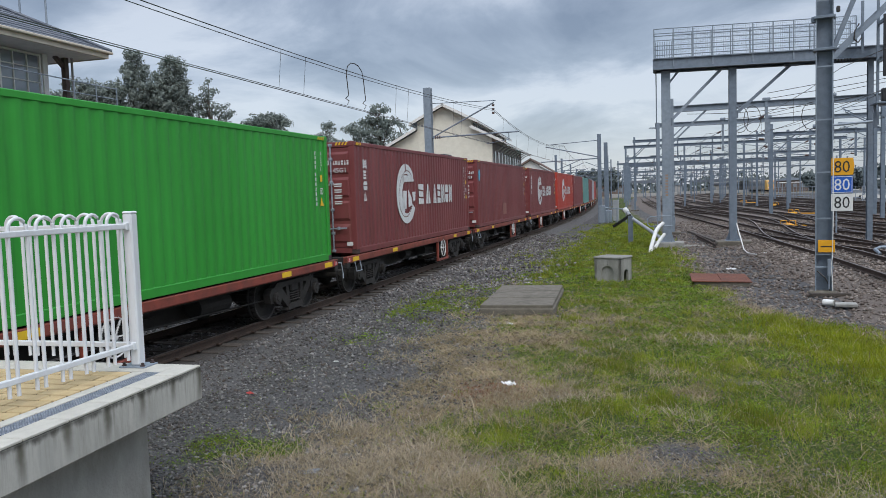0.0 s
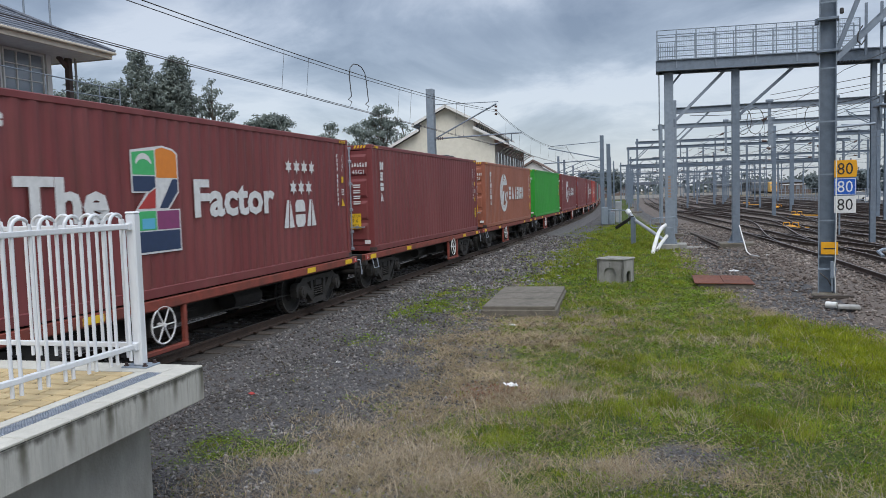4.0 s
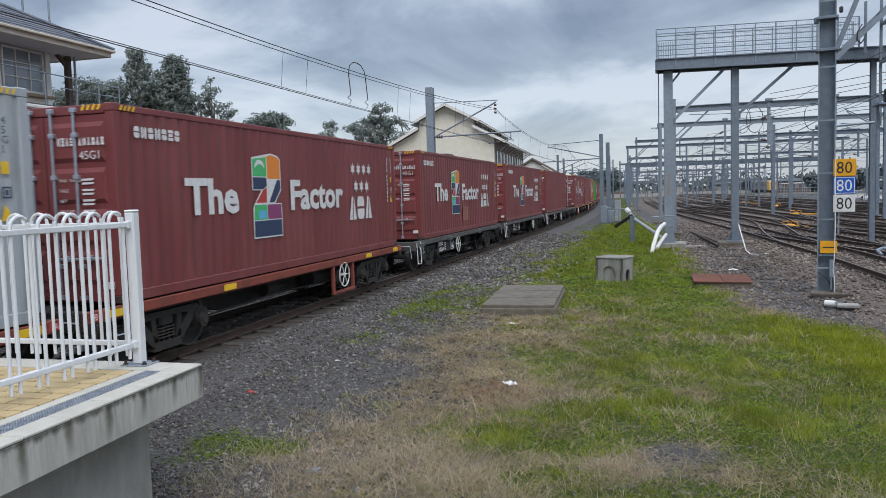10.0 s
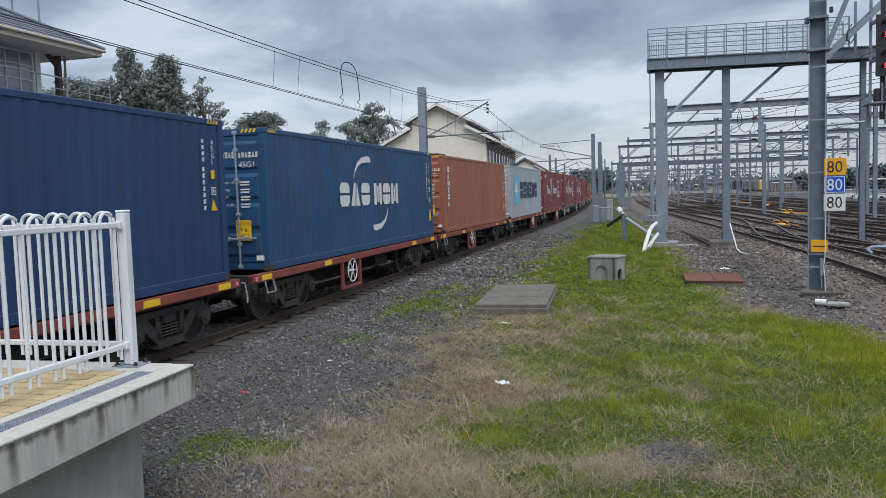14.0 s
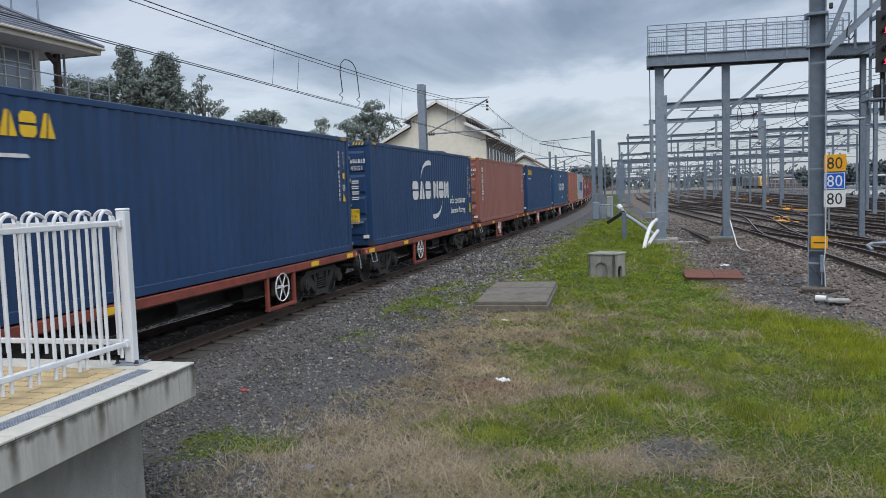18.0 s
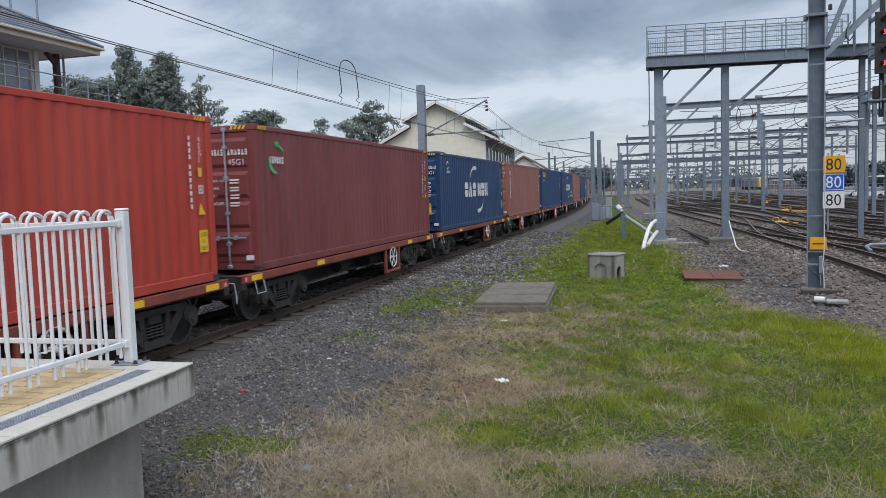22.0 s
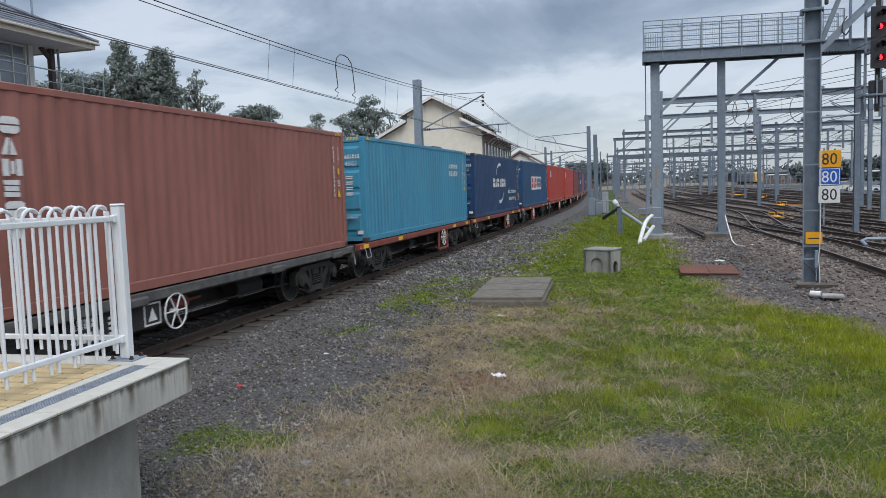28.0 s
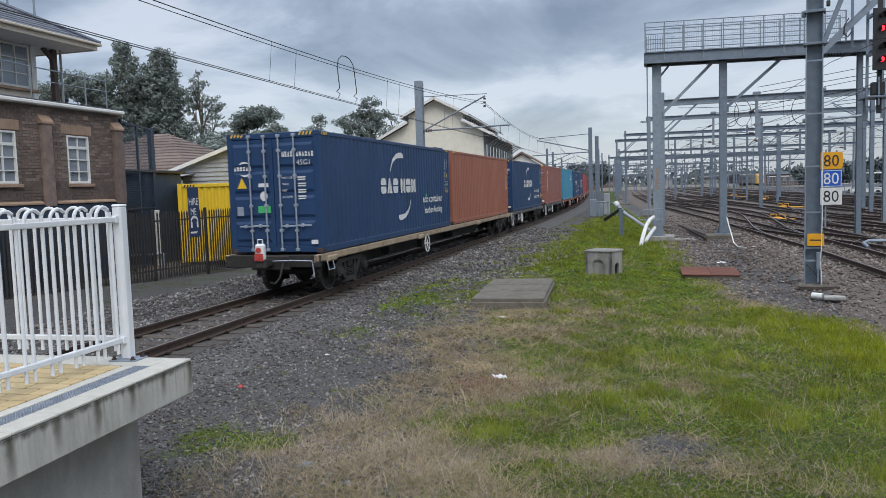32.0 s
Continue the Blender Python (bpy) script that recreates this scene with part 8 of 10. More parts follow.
    part("upper_wall", Geo().box(UX - 5.0, UX - 0.02, 10.0, UY - 0.02, 5.27, 5.72), "timber_cream", ob, "cream boarded wall under the windows")
    part("upper_back_wall", Geo().box(UX - 5.0, UX - 4.8, 10.0, UY, 5.72, 7.25), "timber_cream", ob)
    part("corner_post", Geo().cbox(UX - 0.16, UX + 0.02, UY - 0.17, UY + 0.02, 5.28, 7.04, 0.01), "trim_white", ob, "white corner post")
    for i in range(4):
        a = UY - 0.18 - (i + 1) * 1.55
        window_unit(ob, UX, a, a + 1.5, 5.75, 7.0, 3, 3)
    part("sill_rail", Geo().cbox(UX - 0.05, UX + 0.08, 10.0, UY + 0.05, 5.66, 5.74, 0.01), "sandstone", ob)
    part("board_strip", Geo().cbox(UX - 0.03, UX + 0.02, 10.0, UY, 5.40, 5.46, 0.01), "sandstone", ob)
    # verandah post with bracket, and its thin railing
    part("verandah_post", Geo().cbox(-17.62, -17.46, 19.42, 19.58, 5.27, 7.04, 0.01), "post_brown", ob)
    part("post_bracket", Geo().beam((-17.54, 19.5, 6.7), (-17.54, 19.1, 7.03), 0.09, 0.12), "post_brown", ob)
    part("down_pipe", Geo().rod((-17.38, 19.62, 5.3), (-17.38, 19.62, 7.04), 0.035, 6), "soffit", ob)
    part("hand_rail", Geo().rod((-16.45, 10, 6.28), (-16.45, 20.4, 6.12), 0.02, 6), "galv", ob)
    part("hand_rail", Geo().rod((-16.45, 18.0, 5.82), (-16.45, 20.4, 5.80), 0.015, 6), "galv", ob)
    for y in (17.4, 18.6, 19.5, 20.4):
        part("rail_post", Geo().rod((-16.45, y, 5.27), (-16.45, y, 6.16), 0.02, 6), "galv", ob)
    # roof: soffit, fascia, courses of slate on the two seen slopes
    ex, ey = -16.42, 20.05
    wx, ly = 7.4, 8.6
    part("soffit", Geo().box(ex - wx, ex, ey - ly, ey, 7.03, 7.06), "soffit_pale", ob, "pale grey boarded soffit")
    part("fascia", Geo().cbox(ex - 0.03, ex + 0.03, ey - ly, ey + 0.03, 7.00, 7.18, 0.01).cbox(ex - wx, ex, ey - 0.03, ey + 0.03, 7.00, 7.18, 0.01), "timber_cream", ob, "cream fascia board")
    part("roof_gutter", Geo().cbox(ex + 0.03, ex + 0.13, ey - ly, ey + 0.13, 7.14, 7.22, 0.02).cbox(ex - wx, ex + 0.03, ey + 0.03, ey + 0.13, 7.14, 7.22, 0.02), "timber_cream", ob)
    cx, rise, n = wx / 2, 1.95, 15
    for i in range(n):
        t0, t1 = i / n, (i + 1) / n
        a0, a1, z0, z1 = cx * t0, cx * t1, 7.20 + rise * t0, 7.20 + rise * t1
        x0, x1 = ex + 0.1 - a0, ex + 0.1 - a1
        ya, yb = ey + 0.1 - a0, ey + 0.1 - a1
        yc, yd = ey - ly - 0.1 + a0, ey - ly - 0.1 + a1
        xc, xd = ex - wx - 0.1 + a0, ex - wx - 0.1 + a1
        k = 0.028
        g = Geo()
        for q in ([(x0, yc, z0 + k), (x0, ya, z0 + k), (x1, yb, z1 + 0.004), (x1, yd, z1 + 0.004), (x0, yc, z0), (x0, ya, z0)], [(x0, ya, z0 + k), (xc, ya, z0 + k), (xd, yb, z1 + 0.004), (x1, yb, z1 + 0.004), (x0, ya, z0), (xc, ya, z0)]):
            g.add(q, [(0, 1, 2, 3), (4, 5, 1, 0)])
        g.add([(xc, ya, z0 + k), (xc, yc, z0 + k), (xd, yd, z1), (xd, yb, z1)], [(0, 1, 2, 3)]).add([(xc, yc, z0 + k), (x0, yc, z0 + k), (x1, yd, z1), (xd, yd, z1)], [(0, 1, 2, 3)])
        part("slate_course", g, "slate", ob)
    part("hip_cap", Geo().tube([(ex + 0.1, ey + 0.1, 7.24), (ex + 0.1 - cx, ey + 0.1 - cx, 7.24 + rise)], 0.06, 6), "slate", ob)
    part("chimney", Geo().cbox(-20.2, -19.7, 18.2, 18.7, 8.2, 9.9, 0.03), "galv", ob)
    for x, y, h in ((-18.6, 19.0, 10.2), (-18.2, 19.6, 10.5)):
        part("aerial", Geo().rod((x, y, 7.6), (x, y, h), 0.03, 6), "galv", ob)
    part("stay", Geo().rod((-18.2, 19.75, 7.5), (-18.2, 19.6, 8.4), 0.012, 4), "galv", ob)


build_signal_box()


# ---------------------------------------------------------------- behind the steel fence
def build_palisade():
    a = Vector((-15.30, 20.85, -0.22))
    d = Vector((0.16, 0.987, 0)).normalized()
    ob = thing("palisade_fence", "black steel palisade fence with spear tops", "fence", Matrix.Translation(a) @ Matrix.Rotation(math.atan2(-d.x, d.y), 4, "Z"))
    pale = Geo().prism([(-0.03, 0.06), (0.03, 0.06), (0.03, 2.14), (0.0, 2.22), (-0.03, 2.14)], -0.008, 0.008, 0).mesh("pale", M["black_steel"])
    for k in range(-3, 5):
        y0 = 2.4 * k
        part("post", Geo().cbox(-0.13, -0.04, y0 - 0.045, y0 + 0.045, -0.2, 2.28, 0.01), "black_steel", ob)
        for z in (0.35, 1.92):
            part("rail", Geo().cbox(-0.05, -0.01, y0 + 0.045, y0 + 2.355, z - 0.025, z + 0.025, 0.005), "black_steel", ob)
        for i in range(1, 20):
            part("pale", pale, None, ob, "", pose(0, y0 + 0.12 * i, 0))
    b = thing("hanging_sign", "dark blue upright banner with white words on the fence", "sign", ob.matrix_world @ pose(0.03, 1.47, 0))
    part("panel", Geo().cbox(0.0, 0.012, 0, 0.52, 1.3, 2.98, 0.003), "dkblue_mark", b)
    part("word", on_side(text_geo("HIRE", 0.24, 0.44), 0.015, 0.04, 2.38), "white_mark", b)
    part("word", on_side(text_geo("ME", 0.22, 0.26), 0.015, 0.11, 2.05), "white_mark", b)
    part("emblem", on_side(merge((arc_shape(0.2, 0.2, 0.16, 0, 180, 0.09), 0, 0), (flat_polys([(0.02, 0.0), (0.10, 0.0), (0.10, 0.2), (0.02, 0.2)], [(0.30, 0.0), (0.38, 0.0), (0.38, 0.2), (0.30, 0.2)]), 0, 0)), 0.015, 0.06, 1.62), "white_mark", b)
    part("small_writing", on_side(bars(0.4, 0.12, 1, 3), 0.015, 0.06, 1.42), "white_mark", b)


build_palisade()


def build_yellow_container():
    ob = thing("storage_container", "yellow corrugated steel storage container behind the fence", "container", pose(-15.62, 24.75, 0.02, 0, 0, 33))
    w, h, ln = 1.219, 2.9, 6.06
    wall = turned(corrugated(2.2, 0.14, h - 0.1, 0.0, 0.04, 0.24), Matrix.Rotation(radians(-90), 4, "Z"))
    part("end_wall", wall, "yellow", ob)
    for sx in (-1, 1):
        s = turned(corrugated(ln - 0.3, 0.14, h - 0.1, w - 0.01, 0.036, 0.283), Matrix.Translation((0, ln / 2, 0)))
        part("side_wall", s if sx > 0 else turned(turned(s, Matrix.Translation((0, -ln / 2, 0))), Matrix.Translation((0, ln / 2, 0)) @ Matrix.Rotation(math.pi, 4, "Z")), "yellow", ob)
        for y in (0.06, ln - 0.06):
            part("corner_post", Geo().cbox(sx * (w - 0.08) - 0.08, sx * (w - 0.08) + 0.08, y - 0.08, y + 0.08, 0, h, 0.015), "yellow", ob)
        part("top_rail", Geo().cbox(sx * (w - 0.04) - 0.04, sx * (w - 0.04) + 0.04, 0.1, ln - 0.1, h - 0.12, h - 0.01, 0.012), "yellow", ob)
    part("header", Geo().cbox(-w + 0.15, w - 0.15, -0.03, 0.05, h - 0.14, h - 0.01, 0.012), "yellow", ob)
    part("sill", Geo().cbox(-w + 0.15, w - 0.15, -0.03, 0.05, 0.02, 0.16, 0.012), "yellow", ob)
    part("roof", Geo().box(-w + 0.05, w - 0.05, 0.05, ln - 0.05, h - 0.05, h - 0.02), "yellow", ob)
    part("hazard_stripe", on_rear(flat_polys(*[[(i * 0.1, 0), (i * 0.1 + 0.05, 0), (i * 0.1 + 0.09, 0.09), (i * 0.1 + 0.04, 0.09)] for i in range(4)]), -0.04, -1.0, h - 0.13), "black_mark", ob)


build_yellow_container()


def build_back_sheds():
    ob = thing("iron_shed", "pale corrugated iron shed with a low gable", "shed")
    y = 30.2
    left, apex, right, e, top = -22.6, -16.9, -15.1, 3.15, 4.9
    n = 26
    for i in range(n):
        z0, z1 = -0.2 + (top + 0.2) * i / n, -0.2 + (top + 0.2) * (i + 1) / n
        def xr(z):
            return (left, right) if z <= e else (left + (apex - left) * (z - e) / (top - e), right + (apex - right) * (z - e) / (top - e))
        a, b = xr(z0)
        c, d = xr(z1)
        part("sheet", Geo().add([(a, y - 0.02, z0), (b, y - 0.02, z0), (d, y + 0.03, z1), (c, y + 0.03, z1), (a, y + 0.05, z0), (b, y + 0.05, z0)], [(0, 1, 2, 3), (0, 4, 5, 1)]), "metal_roof", ob)
    part("roof", Geo().add([(left - 0.2, y - 0.25, e - 0.08), (apex, y - 0.25, top + 0.02), (apex, y + 3.2, top + 0.02), (left - 0.2, y + 3.2, e - 0.08)], [(0, 1, 2, 3)]).add([(right + 0.2, y - 0.25, e - 0.08), (apex, y - 0.25, top + 0.02), (apex, y + 3.2, top + 0.02), (right + 0.2, y + 3.2, e - 0.08)], [(0, 1, 2, 3)]), "metal_roof", ob, "pale iron roof")
    part("barge", Geo().beam((left - 0.2, y - 0.25, e - 0.1), (apex, y - 0.25, top), 0.05, 0.16).beam((right + 0.2, y - 0.25, e - 0.1), (apex, y - 0.25, top), 0.05, 0.16), "trim_white", ob)
    part("side_wall", Geo().box(right - 0.1, right, y, y + 3.1, -0.2, e), "metal_roof", ob)
    aw = thing("lean_to", "lean-to shed with white gutter beside the iron shed", "shed")
    part("wall", Geo().box(-23.2, -20.0, 29.3, 29.4, -0.2, 3.2), "metal_roof", aw)
    part("gutter", Geo().cbox(-24.0, -19.9, 28.7, 28.9, 3.12, 3.30, 0.03), "trim_white", aw)
    part("roof", Geo().add([(-24.0, 28.8, 3.3), (-19.9, 28.8, 3.3), (-19.9, 32, 3.7), (-24.0, 32, 3.7)], [(0, 1, 2, 3)]), "metal_roof", aw)
    # added box: stands in for the dark area seen through the mesh screen
    dk = thing("steel_hut", "dark blue box added for the dark area behind the mesh screen", "shed")
    part("body", Geo().cbox(-20.2, -17.75, 23.75, 26.0, -0.2, 3.35, 0.04), "dark_blue_shed", dk)
    part("door", Geo().cbox(-19.0, -18.1, 23.71, 23.75, -0.1, 2.2, 0.01), "black_steel", dk)
    part("roof_edge", Geo().cbox(-20.4, -17.6, 23.55, 26.1, 3.35, 3.46, 0.02), "black_steel", dk)
    p = solo("steel_post", Geo().cbox(-0.09, 0.09, -0.09, 0.09, -0.3, 5.0, 0.01), "dark_blue_shed", "tall dark blue steel post", "post", m=pose(-17.72, 24.2, 0))
    sc = thing("mesh_screen", "tall dark wire mesh screen beside the brick building", "screen")
    a, b = Vector((-16.62, 21.2, 0)), Vector((-17.66, 24.1, 0))
    at = lambda t, z: a.lerp(b, t) + Vector((0, 0, z))
    for t in (0.0, 0.5):
        part("post", Geo().beam(at(t, -0.3), at(t, 5.0), 0.07, 0.07), "dark_blue_shed", sc)
    for z in (0.1, 2.1, 3.4, 4.95):
        part("rail", Geo().beam(at(0.02, z), at(0.985, z), 0.05, 0.05), "dark_blue_shed", sc)
    for k in range(3):
        z0, z1 = ((0.13, 2.07), (2.13, 3.37), (3.43, 4.92))[k]
        g = Geo()
        for i in range(1, 46):
            g.beam(at(i / 46, z0), at(i / 46, z1), 0.006, 0.006)
        for i in range(1, int((z1 - z0) / 0.065)):
            g.beam(at(0.02, z0 + i * 0.065), at(0.985, z0 + i * 0.065), 0.005, 0.005)
        part("wire_panel", g, "dark_blue_shed", sc, "dark woven wire panel")
    h = thing("tiled_house", "brown tiled hip-roofed house among trees", "house")
    cx, cy, hx, hy, e, top = -28.7, 40.0, 5.5, 5.0, 3.6, 6.25
    part("wall", Geo().box(cx - hx + 0.5, cx + hx - 0.5, cy - hy + 0.5, cy + hy - 0.5, -0.3, e), "brick", h)
    for i in range(14):
        t0, t1 = i / 14, (i + 1) / 14
        k0, k1, z0, z1 = 1 - t0, 1 - t1, e + (top - e) * t0, e + (top - e) * t1
        r = 0.6
        q = lambda k, z: [(cx - hx * k - r * (1 - k), cy - hy * k, z), (cx + hx * k + r * (1 - k), cy - hy * k, z), (cx + hx * k + r * (1 - k), cy + hy * k, z), (cx - hx * k - r * (1 - k), cy + hy * k, z)]
        a, b, c = q(k0, z0 + 0.05), q(k1, z1), q(k0, z0)
        part("tile_course", Geo().add(a + b + c, [(0, 1, 5, 4), (1, 2, 6, 5), (2, 3, 7, 6), (3, 0, 4, 7), (8, 9, 1, 0), (9, 10, 2, 1), (10, 11, 3, 2), (11, 8, 0, 3)]), "tile_roof", h)
    # bicycles on a stand, seen through the pales
    for i in range(4):
        b = thing("bicycle", "dark bicycle parked behind the steel fence", "bicycle", pose(-17.3 - 0.5 * i, 21.9 + 0.15 * i, -0.05, 0, 0, 60 + 6 * i), group="parked bicycles")
        for y in (-0.52, 0.52):
            pts = [(0, y + 0.33 * math.cos(a * 0.3927), 0.33 + 0.33 * math.sin(a * 0.3927)) for a in range(17)]
            part("wheel", Geo().tube(pts, 0.02, 5), "black_steel", b)
        part("frame", Geo().tube([(0, -0.52, 0.33), (0, -0.12, 0.33), (0, -0.22, 0.85), (0, -0.52, 0.33)], 0.018, 5).tube([(0, -0.12, 0.33), (0, 0.36, 0.80), (0, -0.2, 0.74)], 0.018, 5).tube([(0, 0.52, 0.33), (0, 0.34, 0.98)], 0.018, 5), "galv" if i % 2 else "signal_black", b)
        part("handlebar", Geo().tube([(-0.28, 0.28, 1.0), (0, 0.35, 1.0), (0.28, 0.28, 1.0)], 0.015, 5), "galv", b)
        part("saddle", Geo().cbox(-0.07, 0.07, -0.36, -0.10, 0.86, 0.92, 0.02), "signal_black", b)
    t = thing("picnic_bench", "pale slatted bench in the yard behind the fence", "bench", pose(-17.4, 23.1, -0.05, 0, 0, 40))
    for i in range(4):
        part("slat", Geo().cbox(-0.7, 0.7, i * 0.12, i * 0.12 + 0.09, 0.46, 0.49, 0.005), "galv", t)
    for x in (-0.6, 0.6):
        part("leg", Geo().cbox(x - 0.03, x + 0.03, 0, 0.45, 0, 0.46, 0.01), "galv", t)
    solo("white_bollard", Geo().cbox(-0.07, 0.07, -0.07, 0.07, -0.2, 2.0, 0.02), "trim_white", "white post standing behind the steel fence", "post", m=pose(-17.2, 23.6, 0))


build_back_sheds()


def build_parked_vehicles():
    """A white box truck and a pale car in the yard beyond the freight track."""
    t = thing("box_truck", "white box truck parked among trees beyond the track", "truck", pose(-22.3, 53.0, -0.3, 0, 0, 62))
    part("box", Geo().cbox(-1.15, 1.15, -4.2, 1.6, 1.0, 3.6, 0.05), "trim_white", t, "white box body")
    part("cab", Geo().prism([(1.75, 0.6), (3.5, 0.6), (3.55, 1.5), (3.2, 2.55), (1.75, 2.6)], -1.05, 1.05, 0), "trim_white", t, "white cab")
    part("windscreen", Geo().prism([(3.57, 1.55), (3.24, 2.45), (3.22, 2.45), (3.53, 1.55)], -0.9, 0.9, 0), "glass", t)
    for sx in (-1, 1):
        part("side_window", Geo().box(sx * 1.052 - 0.004, sx * 1.052 + 0.004, 2.2, 3.1, 1.6, 2.35), "glass", t)
    part("chassis", Geo().cbox(-0.5, 0.5, -4.1, 3.3, 0.6, 0.98, 0.03), "under", t)
    for y in (-2.8, 2.7):
        for sx in (-1, 1):
            part("wheel", Geo().rod((sx * 0.75, y, 0.46), (sx * 1.08, y, 0.46), 0.46, 16), "signal_black", t)
    c = thing("parked_car", "pale parked car beyond the freight track", "car", pose(-20.6, 49.0, -0.3, 0, 0, 70))
    part("body", Geo().prism([(-2.2, 0.3), (2.2, 0.3), (2.25, 0.8), (1.3, 1.0), (-2.0, 1.02), (-2.25, 0.75)], -0.88, 0.88, 0), "metal_roof", c)
    part("cabin", Geo().prism([(-1.8, 1.0), (1.2, 0.98), (0.5, 1.55), (-1.4, 1.58)], -0.75, 0.75, 0), "glass", c)
    part("roof", Geo().prism([(-1.42, 1.58), (0.5, 1.55), (0.4, 1.61), (-1.3, 1.64)], -0.73, 0.73, 0), "metal_roof", c)
    for x in (-0.88, 0.72):
        for y in (-1.4, 1.4):
            part("wheel", Geo().rod((x, y, 0.33), (x + 0.16, y, 0.33), 0.33, 14), "signal_black", c)


build_parked_vehicles()


# ---------------------------------------------------------------- the cream goods shed beyond the train
def build_goods_shed():
    m = pose(-21.8, 77.2, -0.3, 0, 0, 4.4)
    ob = thing("goods_shed", "cream rendered goods shed with clerestory gable roof", "building", m)
    ln = 30.0
    prof = [(-6.2, 0), (-6.2, 7.9), (-2.9, 9.6), (-2.9, 10.5), (0, 12.0), (2.9, 10.5), (2.9, 9.6), (5.0, 8.55), (5.0, 0)]
    part("gable_wall", Geo().prism(prof, 0, 0.3, 1), "cream", ob, "cream gable wall")
    part("side_wall", Geo().box(4.7, 5.0, 0.3, ln, 0, 8.5), "cream", ob)
    part("side_wall", Geo().box(-6.2, -5.9, 0.3, ln, 0, 7.9), "cream", ob)
    part("clerestory_wall", Geo().box(2.6, 2.9, 0.3, ln, 9.5, 10.5), "cream", ob)
    part("end_wall", Geo().prism(prof, ln, ln + 0.3, 1), "cream", ob)
    for sx, x0, z0, x1, z1 in ((1, -0.1, 12.15, 3.6, 10.25), (-1, 0.1, 12.15, -3.6, 10.25), (1, 2.9, 9.75, 6.3, 8.0), (-1, -2.9, 9.75, -7.0, 7.6)):
        t = Vector((-(z1 - z0), 0, x1 - x0)).normalized() * 0.12 * (1 if x1 > x0 else -1)
        q = [(x0, z0), (x1, z1), (x1 + t.x, z1 + t.z), (x0 + t.x, z0 + t.z)]
        part("roof", Geo().prism(q, -0.7, ln + 0.6, 1), "metal_roof" if x1 < 0 or z0 > 11 else "soffit", ob, "grey iron roof")
        part("barge_board", Geo().beam((x0, -0.75, z0 + 0.02), (x1, -0.75, z1 + 0.02), 0.06, 0.28, (0, 0, 1)), "trim_white", ob, "white barge board")
        part("gutter", Geo().cbox(min(x1, x1 + 0.12 * sx), max(x1, x1 + 0.12 * sx), -0.7, ln + 0.5, z1 - 0.14, z1, 0.02), "trim_white", ob)
    for i in range(9):
        y = 1.2 + i * 3.1
        w = part("clerestory_window", Geo().box(2.905, 2.93, y, y + 2.5, 9.65, 10.3), "glass", ob, "dark clerestory window")
        part("mullion", Geo().box(2.93, 2.97, y + 1.2, y + 1.3, 9.65, 10.3), "trim_white", w)
    part("side_band", Geo().box(5.002, 5.03, 0.3, ln, 5.2, 8.2), "soffit", ob, "grey panelled upper wall")
    for i in range(10):
        y = 1.5 + i * 2.8
        w = part("window", Geo().box(5.03, 5.06, y, y + 1.5, 5.6, 7.3), "glass", ob, "dark side window")
        part("frame", Geo().box(5.06, 5.10, y - 0.1, y, 5.5, 7.4).box(5.06, 5.10, y + 1.5, y + 1.6, 5.5, 7.4), "soffit", w)
        part("eave_bracket", Geo().tube([(5.1, y + 2.0, 7.3), (5.6, y + 2.0, 7.7), (6.2, y + 2.0, 8.0)], 0.07, 6), "trim_white", ob, "white down pipe bend")
    # lower house beyond
    h = thing("tiled_cottage", "low cottage with a dull red tiled roof", "house", pose(-20.0, 121, -0.3, 0, 0, 4.4))
    part("wall", Geo().box(-4, 4, 0, 22, 0, 5.6), "cream", h)
    part("roof", Geo().prism([(-4.8, 5.3), (0, 8.2), (4.8, 5.3), (4.6, 5.2), (0, 7.9), (-4.6, 5.2)], -0.5, 22.5, 1), "tile_roof", h)
    part("gable", Geo().prism([(-4.2, 5.3), (0, 7.8), (4.2, 5.3)], 0, 0.1, 1), "trim_white", h)


build_goods_shed()


# ---------------------------------------------------------------- trees
def leaf_quads(p, size, rnd, out=None):
    """A pointed leaf spray at each place; out: the way that it faces, roughly."""
    n = len(p)
    a = rnd.normal(size=(n, 3))
    if out is not None:
        face = out + 0.55 * rnd.normal(size=(n, 3)) + np.array([0, 0, 0.35])
        face /= np.linalg.norm(face, axis=1)[:, None]
        a = np.cross(face, a)
    a /= np.linalg.norm(a, axis=1)[:, None]
    b = np.cross(a, rnd.normal(size=(n, 3)) if out is None else face); b /= np.linalg.norm(b, axis=1)[:, None]
    s = size * rnd.uniform(0.5, 1.3, n)[:, None]
    a, b = a * s, b * s * 0.55
    return np.stack([p - a, p - b * 0.9 + a * 0.1, p + a, p + b + a * 0.15], 1).reshape(-1, 3), np.arange(4 * n).reshape(-1, 4)


def leaf_cloud(blobs, n, size, rnd):
    """Leaf sprays scattered in blobs."""
    c = np.array([b[:3] for b in blobs]); r = np.array([b[3:6] for b in blobs])
    wt = (r[:, 0] * r[:, 1] * r[:, 2]) ** 0.66
    k = rnd.choice(len(blobs), n, p=wt / wt.sum())
    return leaf_quads(c[k] + 0.5 * rnd.normal(size=(n, 3)) * r[k], size, rnd)


